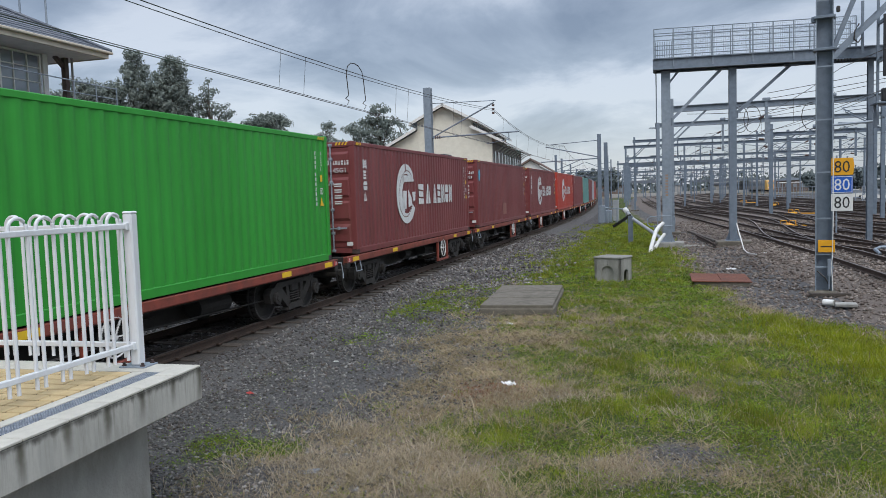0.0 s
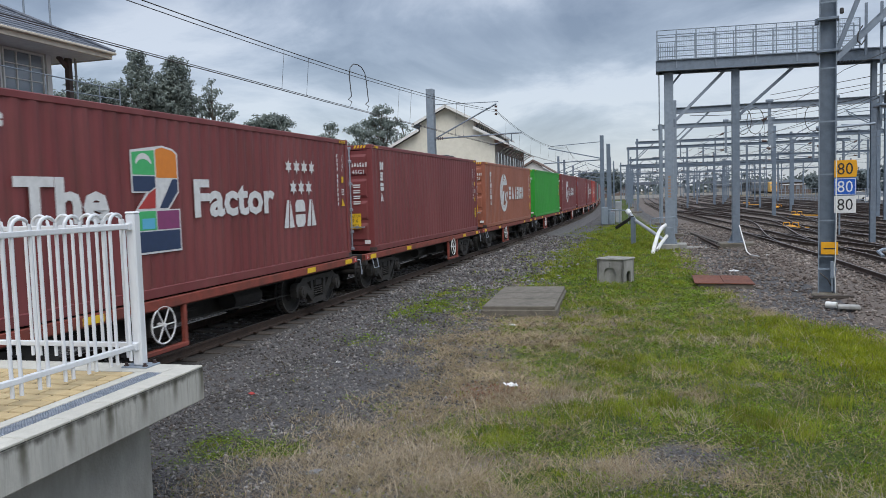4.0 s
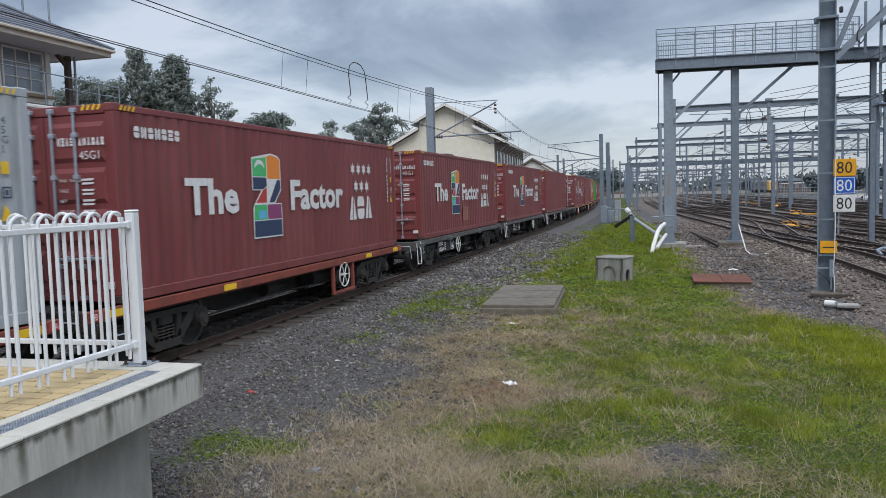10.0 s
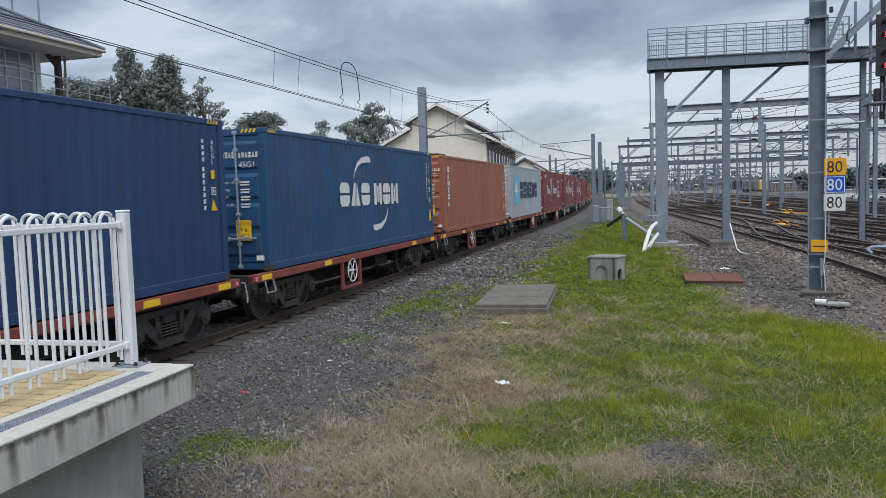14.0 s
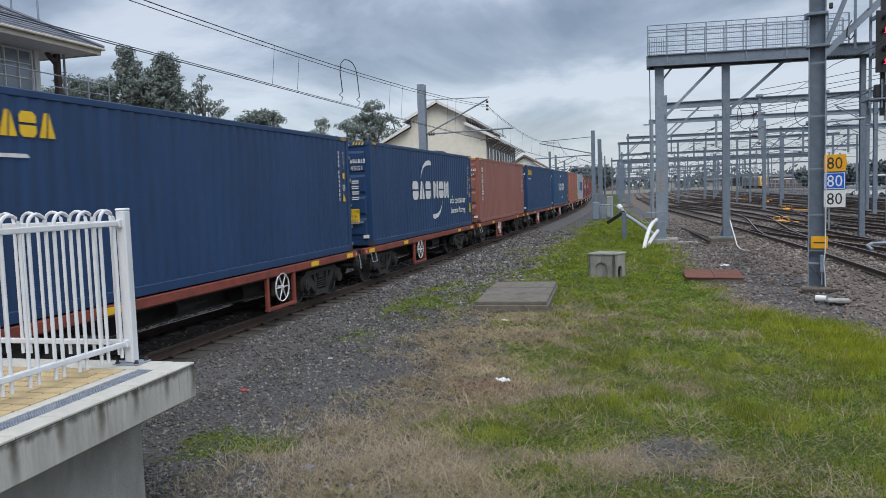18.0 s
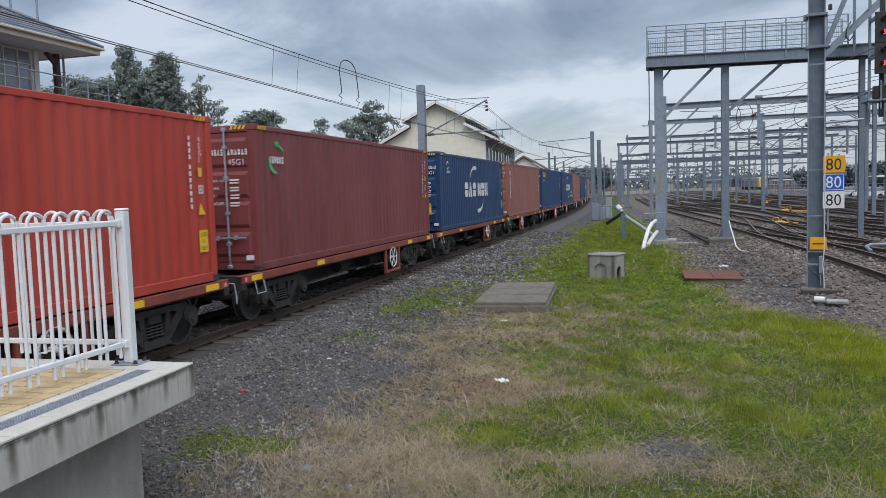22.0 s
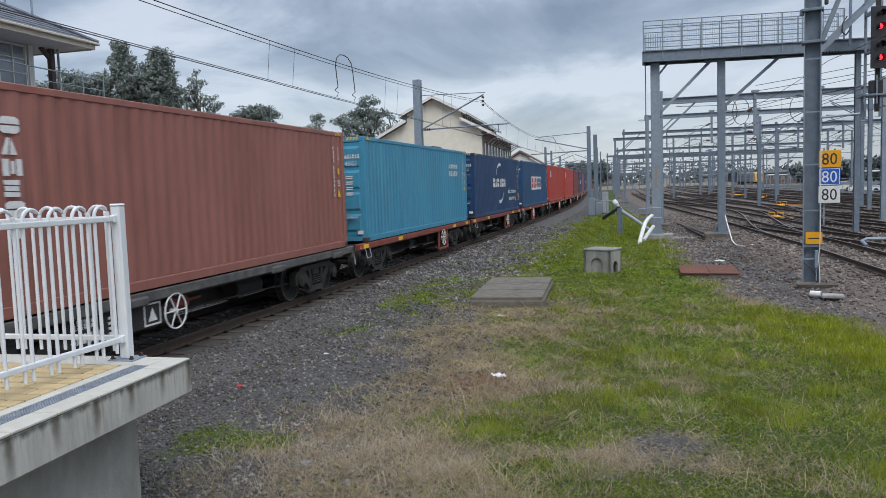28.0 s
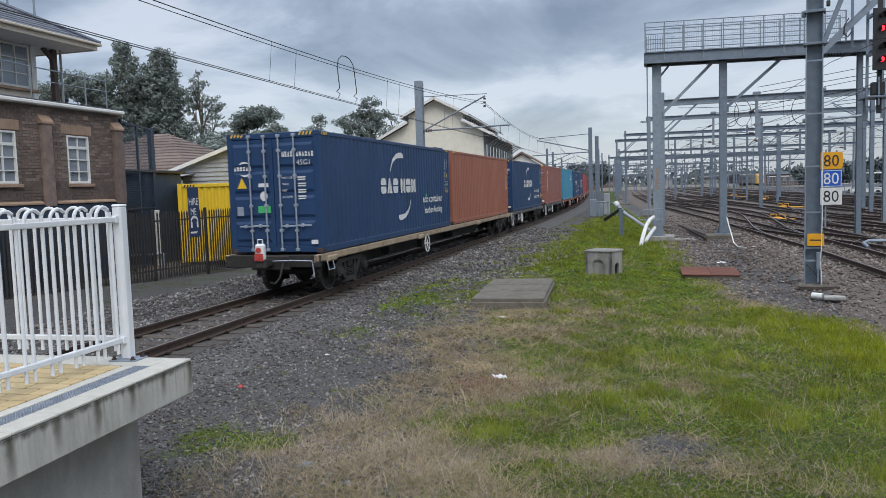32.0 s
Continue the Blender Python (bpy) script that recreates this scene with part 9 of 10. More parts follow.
def tree(x, y, seed, lobes, leaf=0.115, dense=1.0, label="tall dark eucalypt with a ragged open crown", m="foliage", clump=0.62):
    """lobes: (dx, dy, height of the middle, half width, half height, fullness) of the masses of the crown."""
    rnd = np.random.default_rng(seed)
    ob = thing("tree", label, "tree", pose(x, y, -0.4), group="trees behind the railway")
    high = max(q[2] for q in lobes)
    r0 = 0.02 * high
    pts = [Vector((0, 0, 0)), Vector((rnd.uniform(-0.2, 0.2), 0, high * 0.3)), Vector((rnd.uniform(-0.3, 0.3), 0.1, high * 0.6)), Vector((rnd.uniform(-0.3, 0.3), 0, high * 0.9))]
    g = Geo()
    for i in range(3):
        g.rod(pts[i], pts[i + 1], r0 * (1 - 0.26 * i), 7, r0 * (1 - 0.26 * (i + 1)))
    part("trunk", g, "bark", ob)
    cloud, faces = [], []
    for dx, dy, cz, rx, rz, full in lobes:
        c = Vector((dx, dy, cz))
        t = min(0.95, max(0.15, (cz - rz * 0.9) / high)) * 3 / 0.9 * 0.8
        j = min(2, int(t))
        s = pts[j].lerp(pts[j + 1], min(1.0, t - j))
        knee = s.lerp(c, 0.5) + Vector((rnd.uniform(-0.3, 0.3), rnd.uniform(-0.3, 0.3), -0.1 * rz))
        limb = Geo().rod(s, knee, r0 * 0.42, 6, r0 * 0.3).rod(knee, c, r0 * 0.3, 6, r0 * 0.14)
        n = max(8, int(78 * dense * full * (rx / 2) ** 1.6 * (rz / 2) ** 0.8))
        for i in range(n):
            d = rnd.normal(size=3); d /= np.linalg.norm(d)
            q = d * (rnd.uniform(0.05, 1.0) ** 0.42) * np.array([rx, rx, rz]) * rnd.uniform(0.86, 1.06)
            cc = np.array(c[:]) + q
            cr = clump * rnd.uniform(0.55, 1.35)
            k = int(46 * full ** 0.5 * (cr / 0.62) ** 1.5 * (0.13 / leaf) ** 1.6 * (clump / 0.62) ** 0.4)
            u = rnd.normal(size=(k, 3)); u /= np.linalg.norm(u, axis=1)[:, None]
            faces.append(u.copy())
            u *= (rnd.uniform(0, 1, k) ** 0.38)[:, None] * np.array([1.0, 1.0, 0.65]) * cr
            cloud.append(cc + u)
            if i % 3 == 0:
                limb.rod(c if np.linalg.norm(q) > 0.9 else knee, Vector(cc), r0 * 0.13, 4, r0 * 0.05)
        part("limb", limb, "bark", ob)
    v, f = leaf_quads(np.concatenate(cloud), leaf * 1.25, rnd, np.concatenate(faces))
    part("crown", raw_mesh("crown", v, f, M[m]), None, ob)
    return ob


tree(-48.0, 62.0, 1, [(-0.1, 0, 16.3, 1.2, 1.2, 1.0), (2.0, 0.4, 12.9, 1.5, 1.9, 0.9), (2.2, 0.4, 10.2, 1.7, 1.8, 0.9), (-3.0, 0.3, 10.6, 1.7, 1.5, 0.9), (0.2, 0, 15.4, 1.35, 1.5, 1.0), (-1.0, 0.3, 13.8, 1.7, 1.3, 0.9), (1.3, -0.2, 13.6, 1.6, 1.5, 0.9), (-2.4, 0, 12.2, 1.8, 1.2, 0.9), (-1.5, 0, 11.4, 2.2, 1.3, 0.9), (0.8, 0.2, 11.0, 2.1, 1.5, 0.9), (-1.2, 0, 8.9, 2.2, 1.3, 1.0), (1.0, 0, 8.4, 2.2, 1.4, 1.0), (0, 0.5, 6.0, 2.6, 1.6, 1.1)])
tree(-44.4, 62.6, 2, [(0.1, 0, 15.6, 1.2, 1.2, 1.2), (0, 0, 14.2, 1.6, 1.4, 1.2), (-0.6, 0.2, 12.9, 1.8, 1.5, 1.2), (0.8, 0, 12.4, 1.6, 1.5, 1.2), (0.1, 0, 10.6, 2.2, 1.5, 1.2), (1.0, 0.2, 8.8, 2.0, 1.4, 1.1), (-1.0, 0, 8.4, 2.0, 1.4, 1.2), (0.3, 0, 6.2, 2.6, 1.6, 1.2)], label="tall dark tree with a dense layered crown")
tree(-40.6, 63.2, 3, [(-0.1, 0, 13.4, 1.0, 0.9, 0.8), (-0.6, 0, 12.6, 1.0, 0.9, 0.8), (-1.0, 0, 11.4, 1.1, 1.0, 0.8), (1.0, 0.3, 11.3, 1.2, 0.9, 0.8), (1.5, 0, 9.8, 1.0, 0.8, 0.7), (0.0, 0, 9.6, 1.3, 1.0, 0.7), (1.3, 0, 8.0, 1.2, 0.9, 0.8), (-0.2, 0.4, 7.2, 1.5, 1.0, 0.9)], leaf=0.11, label="sparse eucalypt with twigs showing through its crown", clump=0.5)
tree(-53.6, 61.0, 9, [(-2.6, 0, 13.0, 2.0, 1.2, 1.0), (0.1, 0.3, 13.7, 2.0, 1.3, 1.0), (2.6, 0, 13.2, 2.1, 1.4, 1.0), (-1.5, 0, 10.4, 2.4, 1.5, 1.0), (1.6, 0, 10.2, 2.6, 1.5, 1.0), (0, 0, 7.6, 3.4, 1.8, 1.0)], label="broad dark tree behind the brick building")
tree(-40.0, 72.0, 4, [(-1.2, 0, 10.4, 1.8, 1.0, 1.2), (0.7, 0, 11.0, 2.1, 1.1, 1.2), (2.3, 0.3, 9.2, 1.5, 1.0, 1.1), (-2.6, 0, 8.8, 1.3, 0.9, 1.0), (0.2, 0, 8.2, 2.8, 1.3, 1.2), (0, 0, 6.0, 3.0, 1.4, 1.0)], label="round dark tree with a dense crown")
tree(-34.9, 76.7, 5, [(0.0, 0, 10.8, 0.9, 0.8, 0.8), (-0.7, 0, 9.5, 1.0, 0.9, 0.8), (0.8, 0, 9.2, 1.1, 0.9, 0.8), (0, 0, 7.4, 1.6, 1.2, 0.9)], leaf=0.115, label="slim eucalypt with a small open crown")
tree(-32.4, 79.0, 6, [(-0.6, 0, 10.6, 1.0, 0.8, 0.9), (0.7, 0, 10.0, 1.2, 0.9, 0.9), (0, 0, 8.4, 1.7, 1.2, 0.9), (0, 0, 6.4, 1.8, 1.2, 0.9)], leaf=0.115, label="slim eucalypt with a small open crown")
tree(-30.2, 80.0, 7, [(0.1, 0, 12.3, 1.1, 0.9, 1.0), (-0.9, 0.2, 11.1, 1.2, 0.9, 1.0), (0.8, 0, 10.9, 1.2, 1.0, 1.0), (-0.2, 0, 9.6, 1.7, 1.1, 0.9), (0.9, 0, 8.3, 1.3, 1.0, 0.7), (-0.8, 0, 7.8, 1.4, 1.0, 0.8)], leaf=0.115)
tree(-27.9, 80.4, 8, [(0.0, 0, 10.9, 0.9, 0.8, 0.35), (0.8, 0, 9.8, 0.8, 0.7, 0.35), (-0.7, 0, 9.6, 0.9, 0.8, 0.4), (0.3, 0, 8.4, 1.1, 0.9, 0.4)], leaf=0.10, label="thin sparse eucalypt with bare twigs", clump=0.45)
for i, (x, y, h, s) in enumerate(((-36, 56, 7.5, 3.4), (-31, 58, 6.8, 3.2), (-43, 50, 7.6, 3.8), (-26, 62, 6.5, 3.0), (-37, 66, 8.4, 3.6), (-38.5, 60.5, 8.6, 3.2), (-42.5, 58, 8.4, 3.6))):
    tree(x, y, 30 + i, [(-s * 0.45, 0, h * 0.72, s * 0.55, h * 0.22, 0.9), (s * 0.4, 0.3, h * 0.76, s * 0.6, h * 0.22, 0.9), (0, -0.4, h * 0.42, s * 0.9, h * 0.34, 1.0)], leaf=0.17, dense=0.7, label="dense dark shrub behind the sheds", clump=0.8)
for i, (x, y, h, s) in enumerate(((-19, 205, 9.0, 4.0), (-14.5, 230, 9.5, 3.4), (38, 176, 6.0, 5), (43, 170, 6.5, 5), (48, 178, 6.4, 5), (34, 186, 5.4, 4))):
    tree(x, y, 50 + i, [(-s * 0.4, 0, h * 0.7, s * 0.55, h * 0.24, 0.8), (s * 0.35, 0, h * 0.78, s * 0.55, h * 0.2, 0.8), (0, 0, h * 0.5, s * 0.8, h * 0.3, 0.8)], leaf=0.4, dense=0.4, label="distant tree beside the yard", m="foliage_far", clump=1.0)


# ---------------------------------------------------------------- far end of the yard
def build_distance():
    rnd = np.random.default_rng(77)
    blobs = []
    for i in range(260):
        a = radians(rnd.uniform(-62, 48))
        d = rnd.uniform(330, 520)
        h = rnd.uniform(6, 11) * (1.2 if a < radians(-10) else 0.95)
        blobs.append((math.sin(a) * d, math.cos(a) * d, h * 0.45, rnd.uniform(8, 16), rnd.uniform(8, 14), h * 0.55))
    v, f = leaf_cloud(blobs, 26000, 1.3, rnd)
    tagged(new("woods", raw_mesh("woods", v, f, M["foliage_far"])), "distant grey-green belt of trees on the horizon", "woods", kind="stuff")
    r = random.Random(5)
    for i in range(9):
        a = radians(-4 + i * 4.2 + r.uniform(-0.8, 0.8))
        d = r.uniform(285, 330)
        w, h = r.uniform(10, 20), r.uniform(3.2, 4.6)
        ob = thing("yard_building", "low grey building at the far end of the yard", "building", pose(math.sin(a) * d, math.cos(a) * d, -0.3, 0, 0, math.degrees(-a)), group="far yard buildings")
        part("wall", Geo().cbox(-w / 2, w / 2, 0, 8, 0, h, 0.05), "soffit" if i % 3 else "tile_roof", ob)
        part("roof", Geo().prism([(-w / 2 - 0.5, h), (0, h + 1.1), (w / 2 + 0.5, h)], -0.5, 8.5, 1), "galv" if i % 2 else "slate", ob)
        for k in range(int(w / 2.6)):
            part("window", Geo().box(-w / 2 + 0.8 + k * 2.6, -w / 2 + 2.0 + k * 2.6, -0.04, -0.01, h * 0.4, h * 0.7), "glass", ob)
    for x, y, w in ((-6.0, 262, 22), (22.0, 300, 30)):
        c = thing("station_canopy", "long dark platform canopy at the end of the yard", "canopy", pose(x, y, -0.3, 0, 0, 3))
        part("roof", Geo().prism([(-w / 2, 5.0), (0, 5.5), (w / 2, 5.0), (w / 2, 4.6), (-w / 2, 4.6)], 0, 9, 1), "slate", c)
        part("platform_edge", Geo().cbox(-w / 2, w / 2, 0.5, 9, 0, 1.1, 0.03), "soffit", c)
        for k in range(7):
            part("post", Geo().rod((-w / 2 + 0.6 + k * (w - 1.2) / 6, 1.2, 1.1), (-w / 2 + 0.6 + k * (w - 1.2) / 6, 1.2, 4.7), 0.12, 6), "galv_dark", c)
    # station awnings by the carriage
    for x, y, w in ((44, 150, 14), (40, 215, 20)):
        c = thing("carport", "long white carport roof beyond the yard", "carport", pose(x, y, -0.3))
        part("roof", Geo().cbox(-w / 2, w / 2, 0, 6, 3.0, 3.25, 0.05), "trim_white", c)
        for k in range(5):
            part("post", Geo().rod((-w / 2 + 0.5 + k * (w - 1) / 4, 0.3, 0), (-w / 2 + 0.5 + k * (w - 1) / 4, 0.3, 3.0), 0.08, 6), "galv", c)
    r = random.Random(8)
    for i in range(12):
        c = thing("parked_car", "small parked car beyond the yard fence", "car", pose(29 + (i % 6) * 3.0, 118 + (i // 6) * 16, -0.25, 0, 0, 80 + r.uniform(-6, 6)), group="parked cars")
        col = ("trim_white", "galv", "signal_black", "grey", "trim_white", "navy")[i % 6]
        part("body", Geo().prism([(-2.1, 0.35), (2.1, 0.35), (2.15, 0.75), (1.4, 0.95), (-1.9, 0.98), (-2.15, 0.7)], -0.85, 0.85, 0), col, c)
        part("cabin", Geo().prism([(-1.6, 0.96), (1.15, 0.94), (0.5, 1.45), (-1.1, 1.47)], -0.72, 0.72, 0), "glass", c)
        part("roof", Geo().prism([(-1.1, 1.47), (0.5, 1.45), (0.4, 1.5), (-1.0, 1.52)], -0.7, 0.7, 0), col, c)
        for x in (-0.86, 0.72):
            for y in (-1.3, 1.3):
                part("wheel", Geo().rod((x, y, 0.32), (x + 0.14, y, 0.32), 0.32, 12), "signal_black", c)
    # wire fence along the far side of the yard
    f = thing("mesh_fence", "grey wire mesh fence along the far side of the yard", "fence")
    for k in range(40):
        y = 60 + k * 3.0
        part("post", Geo().rod((yard_x(31.5, y), y, -0.3), (yard_x(31.5, y), y, 1.9), 0.04, 5), "galv", f)
    for z in (0.3, 0.8, 1.3, 1.85):
        part("rail", Geo().tube([(yard_x(31.5, y), y, z) for y in range(60, 180, 6)], 0.03, 4), "galv", f)


build_distance()


def build_passenger_train():
    ob = thing("passenger_train", "silver passenger train with an orange front, standing far off", "train", pose(36.8, 285, -0.1, 0, 0, 15))
    for k in range(3):
        y = 1.6 + k * 20.4
        c = part("carriage", Geo().cbox(-1.5, 1.5, y, y + 19.8, 0.9, 3.9, 0.12), "train_grey", ob, "silver carriage")
        part("roof", Geo().cbox(-1.35, 1.35, y, y + 19.8, 3.85, 4.2, 0.15), "soffit", c)
        for i in range(9):
            part("window", Geo().box(-1.52, -1.50, y + 1.0 + i * 2.05, y + 2.6 + i * 2.05, 2.2, 3.1), "glass", c)
        part("underframe", Geo().cbox(-1.2, 1.2, y + 0.5, y + 19.3, 0.25, 0.9, 0.05), "under", c)
    part("cab_front", Geo().prism([(0, 0.8), (0, 2.6), (0.5, 4.0), (1.7, 4.1), (1.7, 0.8)], -1.5, 1.5, 0), "cab_orange", ob, "orange cab front")
    part("windscreen", Geo().box(-1.2, 1.2, 0.08, 0.14, 2.55, 3.35), "glass", ob)
    part("head_lamp", Geo().cbox(-1.1, -0.7, -0.03, 0.02, 1.5, 1.7, 0.01), "white_mark", ob)
    part("head_lamp", Geo().cbox(0.7, 1.1, -0.03, 0.02, 1.5, 1.7, 0.01), "white_mark", ob)


build_passenger_train()


# ---------------------------------------------------------------- grass, straw and loose stones
def scatter(n, x0, x1, y0, y1, want, rng, power=1.0):
    """Random places with a likelihood, denser near the camera."""
    out = []
    need = n
    while need > 0:
        k = need * 4
        x = rng.uniform(x0, x1, k)
        u = rng.uniform(0, 1, k)
        y = y0 * (y1 / y0) ** u if power else rng.uniform(y0, y1, k)
        keep = rng.uniform(0, 1, k) < want(x, y)
        x, y = x[keep][:need], y[keep][:need]
        out.append(np.stack([x, y], -1))
        need -= len(x)
        if len(out) > 60:
            break
    return np.concatenate(out)


def cover_z(x, y):
    d = np.abs(freight_dx(x, y))
    return np.maximum.reduce([ground_z(x, y), np.interp(d, [0, 1.75, 2.35, 2.9], [-0.19, -0.20, -0.28, -0.45]), np.interp(x - 5.0 - np.interp(y, YARD_Y, YARD_DX), [-3.3, -2.5, -1.7, 26], [-0.45, -0.26, -0.185, -0.185])])


def blades(p, h, w, lean, rng):
    n = len(p)
    z = cover_z(p[:, 0], p[:, 1]) - 0.01
    a = rng.uniform(0, 6.283, n)
    side = np.stack([np.cos(a), np.sin(a), np.zeros(n)], -1) * w[:, None] / 2
    b = rng.uniform(0, 6.283, n)
    tip = np.stack([np.cos(b) * lean * h, np.sin(b) * lean * h, h], -1)
    mid = tip * np.array([0.35, 0.35, 0.58])
    base = np.stack([p[:, 0], p[:, 1], z], -1)
    v = np.stack([base - side, base + side, base + mid + side * 0.7, base + mid - side * 0.7, base + tip], 1)
    f = np.arange(n)[:, None] * 5
    tri = np.concatenate([f + np.array([0, 1, 2]), f + np.array([0, 2, 3]), f + np.array([3, 2, 4])])
    return v.reshape(-1, 3), tri


def clumped(x, y, s=0.0):
    """Tussocks."""
    return 0.12 + 0.88 * smooth(0.42, 0.66, patchy(x, y, 0.42, 40 + s))


def build_cover():
    rng = np.random.default_rng(12)
    box = (-9.5, 6.0, 4.5, 62.0)
    p = scatter(172000, *box, lambda x, y: green_at(x, y) * clumped(x, y) + 0.035 * earth_at(x, y) * (y < 22), rng)
    # tussocks that stand above the rest
    tuss = []
    for cx, cy, r, k in ((1.15, 9.2, 0.30, 420), (0.9, 9.6, 0.22, 260), (1.45, 8.8, 0.22, 240), (0.0, 9.9, 0.20, 300), (-0.55, 9.45, 0.26, 240), (-1.0, 9.2, 0.22, 160), (-3.0, 17.6, 0.16, 90), (2.0, 10.2, 0.25, 200), (0.3, 12.0, 0.2, 150), (2.6, 9.4, 0.3, 220), (-1.9, 16.2, 0.25, 140), (1.9, 7.6, 0.22, 160)):
        tuss.append(np.stack([rng.normal(cx, r * 0.55, k), rng.normal(cy, r * 0.6, k)], -1))
    nt = sum(len(q) for q in tuss)
    p = np.concatenate([p] + tuss)
    dist = np.hypot(p[:, 0], p[:, 1])
    tall = 1 + 0.25 * np.exp(-(((p[:, 0] - 0.9) / 0.8) ** 2 + ((p[:, 1] - 9.6) / 0.9) ** 2)) + 0.6 * smooth(20, 30, p[:, 1])
    h = rng.gamma(4, 0.0105, len(p)) * tall * (0.35 + 0.65 * np.maximum(smooth(-4.0, -2.2, p[:, 0]), smooth(14, 17, p[:, 1]))) * (0.5 + 1.3 * smooth(0.40, 0.74, patchy(p[:, 0], p[:, 1], 0.55, 52))) + 0.010
    lean = rng.uniform(0.15, 1.1, len(p))
    h[-nt:] = rng.uniform(0.06, 0.27, nt) * rng.uniform(0.5, 1.0, nt)
    lean[-nt:] = rng.uniform(0.05, 0.55, nt)
    v, f = blades(p, h, np.clip(0.00082 * dist, 0.0042, 0.04), lean, rng)
    tagged(new("grass", raw_mesh("grass", v, f, M["grass"])), "uneven green grass and weeds between the tracks", "grass", kind="stuff")
    # a brighter sweep of grass along the yard's edge
    bright = lambda x, y: np.clip(green_at(x, y), 0, 1) * np.exp(-((x - yard_edge(y) + 1.0) / 0.85) ** 2) * smooth(18, 14, y) * smooth(8.5, 11.0, y)
    p = scatter(16000, -1, 6, 7, 20, lambda x, y: bright(x, y) * (0.2 + 0.8 * smooth(0.36, 0.6, patchy(x, y, 0.8, 81))), rng)
    v, f = blades(p, rng.gamma(4, 0.018, len(p)) + 0.02, np.clip(0.0008 * np.hypot(p[:, 0], p[:, 1]), 0.0045, 0.03), rng.uniform(0.1, 0.8, len(p)), rng)
    tagged(new("bright_grass", raw_mesh("bright_grass", v, f, M["grass_bright"])), "bright yellow-green grass at the yard's edge", "grass", kind="stuff")

    def leaves(p, lift, size, name, mt, label):
        """Small broad leaves lying nearly flat."""
        n = len(p)
        c = np.stack([p[:, 0], p[:, 1], cover_z(p[:, 0], p[:, 1]) + rng.uniform(0.0, lift, n)], -1)
        a = rng.normal(size=(n, 3)) * np.array([1, 1, 0.3]); a /= np.linalg.norm(a, axis=1)[:, None]
        b = np.cross(a, np.array([0, 0, 1.0]) + 0.4 * rng.normal(size=(n, 3))); b /= np.linalg.norm(b, axis=1)[:, None]
        s = (np.clip(size * np.hypot(p[:, 0], p[:, 1]), 0.008, 0.03) * rng.uniform(0.6, 1.4, n))[:, None]
        v = np.stack([c - a * s, c - b * s * 0.65, c + a * s, c + b * s * 0.65], 1).reshape(-1, 3)
        tagged(new(name, raw_mesh(name, v, np.arange(4 * n).reshape(-1, 4), M[mt])), label, "weeds", kind="stuff")
    leaves(scatter(120000, *box, lambda x, y: np.clip(0.92 * green_at(x, y) + 0.07 * earth_at(x, y), 0, 1) * (0.2 + 0.8 * smooth(0.42, 0.6, patchy(x, y, 0.6, 70))), rng), 0.06, 0.0013, "weeds", "weed", "low green weeds in the gravel and grass")
    leaves(scatter(1500, -3.4, -1.2, 9.3, 10.9, lambda x, y: np.exp(-((x + 2.25) / 0.45) ** 2 - ((y - 10.05) / 0.35) ** 2) * patchy(x, y, 0.25, 91), rng), 0.05, 0.0013, "reddish_weeds", "red_weed", "small patch of reddish dying weeds")
    # dry straw, most of it lying
    dry = lambda x, y: np.clip(earth_at(x, y) * (1.05 - 0.85 * green_at(x, y)) * (0.35 + 0.65 * clumped(x, y, 3.0)), 0, 1) * (0.25 + 0.75 * smooth(24, 14, y))
    p = scatter(98000, -8.0, 4.5, 4.5, 34, dry, rng)
    dist = np.hypot(p[:, 0], p[:, 1])
    h = (rng.gamma(3, 0.015, len(p)) + 0.010) * (0.7 + 0.8 * smooth(0.45, 0.7, patchy(p[:, 0], p[:, 1], 0.4, 57)))
    v, f = blades(p, h, np.clip(0.0009 * dist, 0.0045, 0.03), rng.uniform(0.5, 4.0, len(p)), rng)
    # long bleached stems that stand or lean in the dry patches
    long_at = lambda x, y: np.clip(spots(x, y, [(-2.8, 7.3, 0.9, 0.7, 1.0), (-3.3, 8.2, 0.7, 0.6, 0.7), (-2.1, 6.7, 0.6, 0.4, 0.8), (-0.45, 7.35, 0.35, 0.4, 0.9), (-1.7, 9.7, 0.8, 0.5, 0.6), (-3.9, 6.6, 0.6, 0.5, 0.6), (0.8, 14.3, 0.8, 0.5, 0.4), (1.6, 7.2, 0.4, 0.3, 0.5), (-2.95, 17.1, 0.3, 0.3, 0.8), (0.1, 9.3, 0.4, 0.2, 0.6)]), 0, 1) * (0.15 + 0.85 * smooth(0.42, 0.62, patchy(x, y, 0.35, 93)))
    q = scatter(6500, -6.0, 3.0, 5.6, 18.0, long_at, rng)
    v2, f2 = blades(q, rng.gamma(4, 0.022, len(q)) + 0.02, np.clip(0.0008 * np.hypot(q[:, 0], q[:, 1]), 0.005, 0.02), rng.uniform(0.3, 2.6, len(q)), rng)
    tagged(new("dry_stems", raw_mesh("dry_stems", v2, f2, M["stem"])), "long bleached grass stems standing in dry patches", "grass", kind="stuff")
    tagged(new("dry_grass", raw_mesh("dry_grass", v, f, M["straw"])), "matted dry straw-coloured grass on the ground", "grass", kind="stuff")
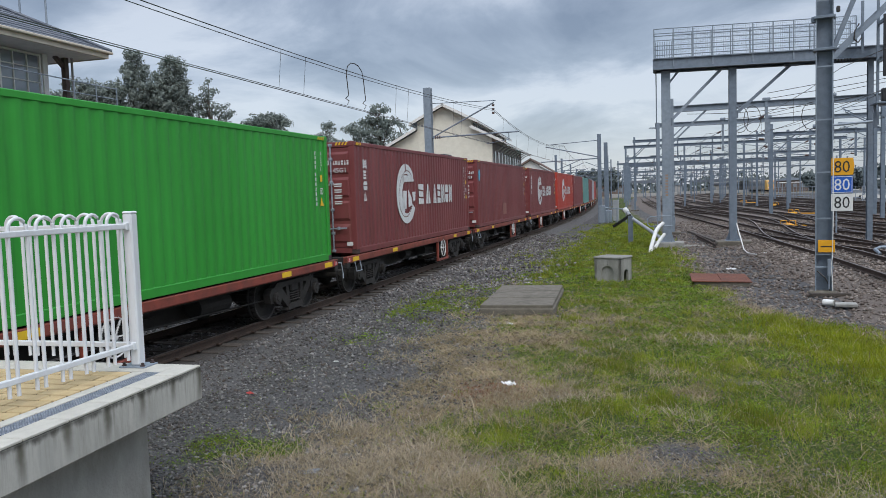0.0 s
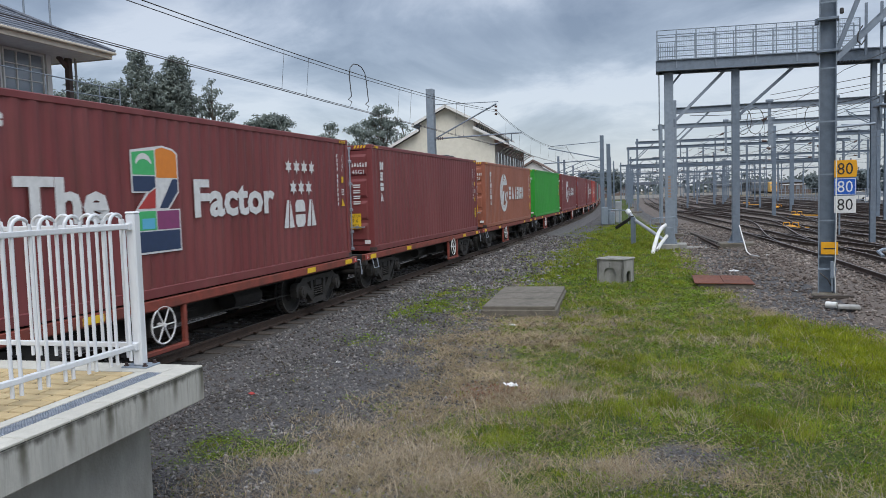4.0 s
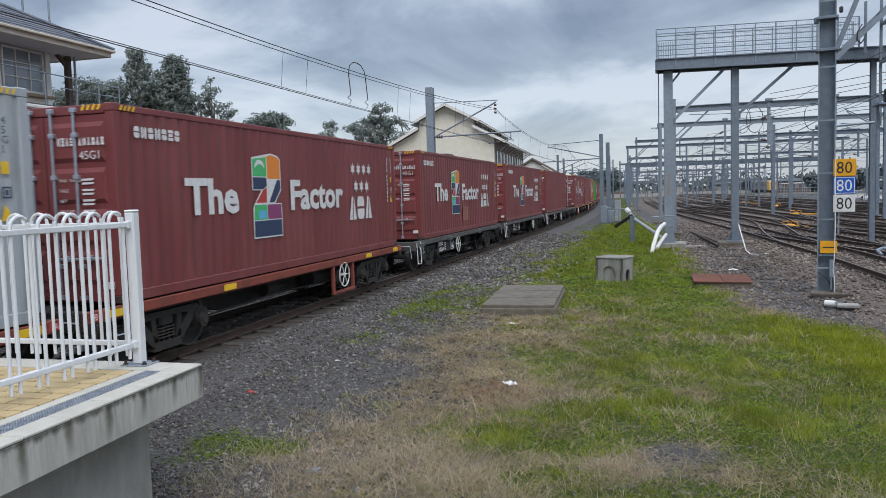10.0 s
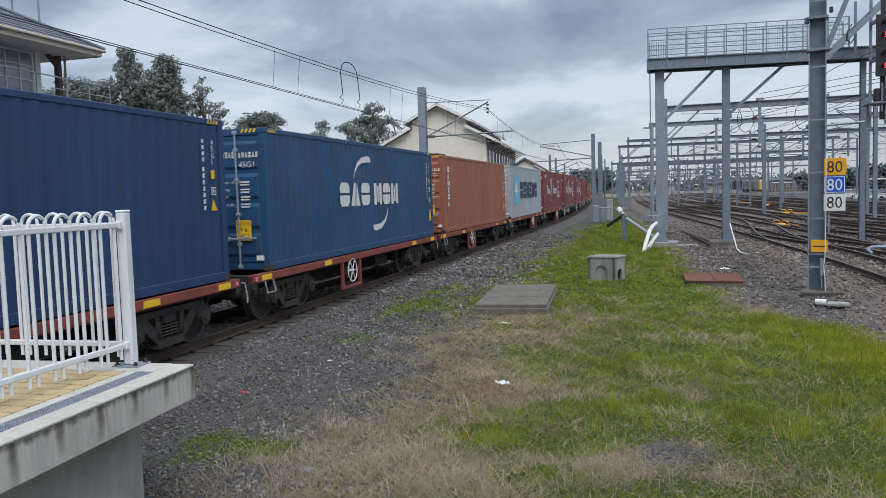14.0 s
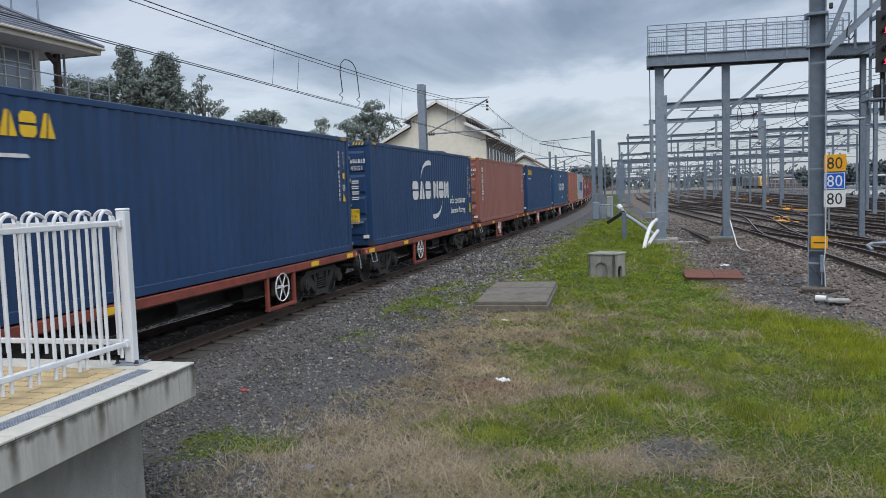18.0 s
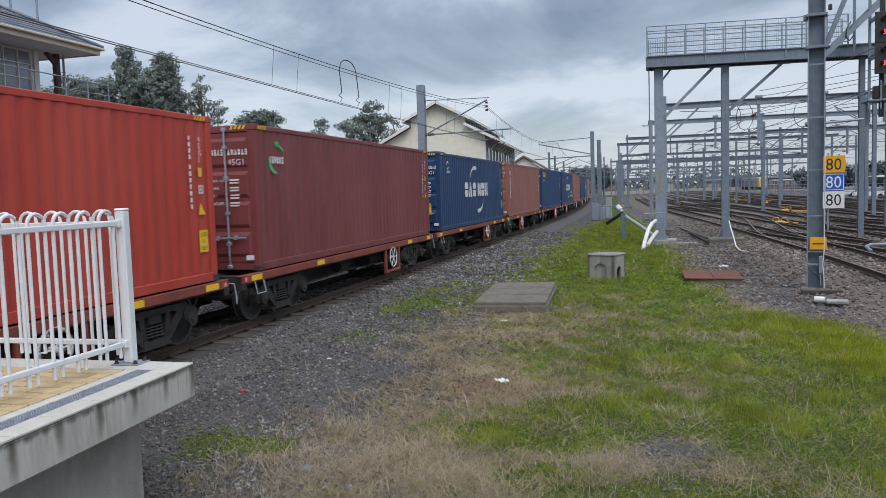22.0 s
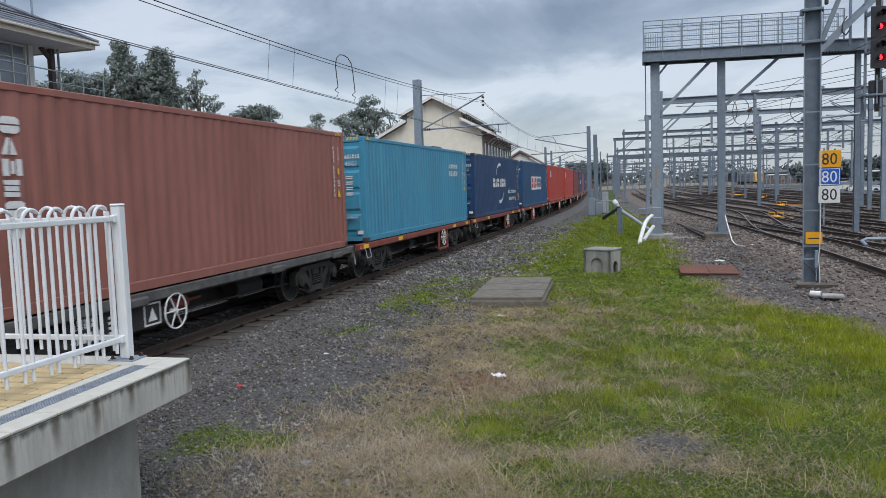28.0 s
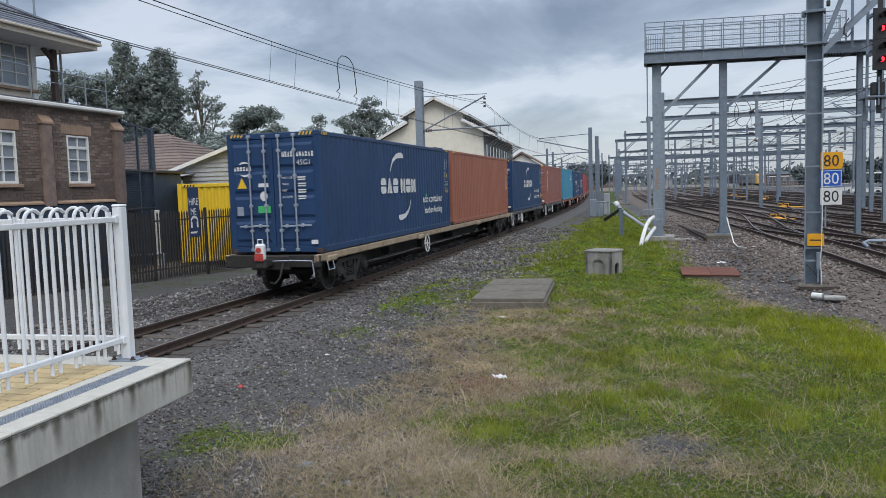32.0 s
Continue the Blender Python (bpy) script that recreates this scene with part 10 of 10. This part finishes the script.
    # stones: eight-sided chips
    def stones(n, box, want, size, name, mt, label):
        p = scatter(n, *box, want, rng)
        k = len(p)
        s = size * rng.uniform(0.5, 1.5, k) * np.clip(np.hypot(p[:, 0], p[:, 1]) / 11, 1, 2.6)
        c = np.stack([p[:, 0], p[:, 1], cover_z(p[:, 0], p[:, 1]) + s * 0.25], -1)
        o = np.array([(1, 0, 0), (0, 1, 0), (-1, 0, 0), (0, -1, 0), (0, 0, 1), (0, 0, -1)], float)
        o = o[None] * (rng.uniform(0.55, 1.1, (k, 6))[:, :, None]) + 0.22 * rng.normal(size=(k, 6, 3))
        th = rng.uniform(0, 6.283, k)
        R = np.zeros((k, 3, 3)); R[:, 0, 0] = R[:, 1, 1] = np.cos(th); R[:, 0, 1] = -np.sin(th); R[:, 1, 0] = np.sin(th); R[:, 2, 2] = 0.75
        v = c[:, None] + np.einsum("kij,kvj->kvi", R, o) * s[:, None, None]
        t = np.array([(0, 1, 4), (1, 2, 4), (2, 3, 4), (3, 0, 4), (1, 0, 5), (2, 1, 5), (3, 2, 5), (0, 3, 5)])
        f = (np.arange(k)[:, None, None] * 6 + t[None]).reshape(-1, 3)
        tagged(new(name, raw_mesh(name, v.reshape(-1, 3), f, M[mt])), label, "stones", kind="stuff")
    ok = lambda x, y: np.where((freight_dx(x, y) > -1.45) & (freight_dx(x, y) < 1.25) & (np.abs(freight_dx(x, y)) > 0.55), 0.0, 1.0)
    stones(39000, (-13.5, -2.0, 4.6, 48), lambda x, y: np.clip((1.08 - earth_at(x, y)) * (1 - 0.8 * green_at(x, y)), 0.0, 1) * ok(x, y) * (freight_dx(x, y) > -4.5), 0.024, "ballast_stones", "stone", "loose grey ballast stones beside the freight track")
    stones(12000, (-7.0, 3.5, 4.6, 20), lambda x, y: np.clip(0.35 + np.exp(-(((x - 0.3) / 0.9) ** 2 + ((y - 7.8) / 1.0) ** 2)) - 0.3 * green_at(x, y), 0, 1), 0.016, "scattered_stones", "stone", "small grey stones scattered through the dry grass")
    stones(26000, (0.2, 16.0, 12.0, 62), lambda x, y: smooth(-0.6, 0.6, x - yard_edge(y)) * 1.0, 0.026, "yard_stones", "stone_brown", "loose brown-grey stones along the yard tracks")


build_cover()


motions()
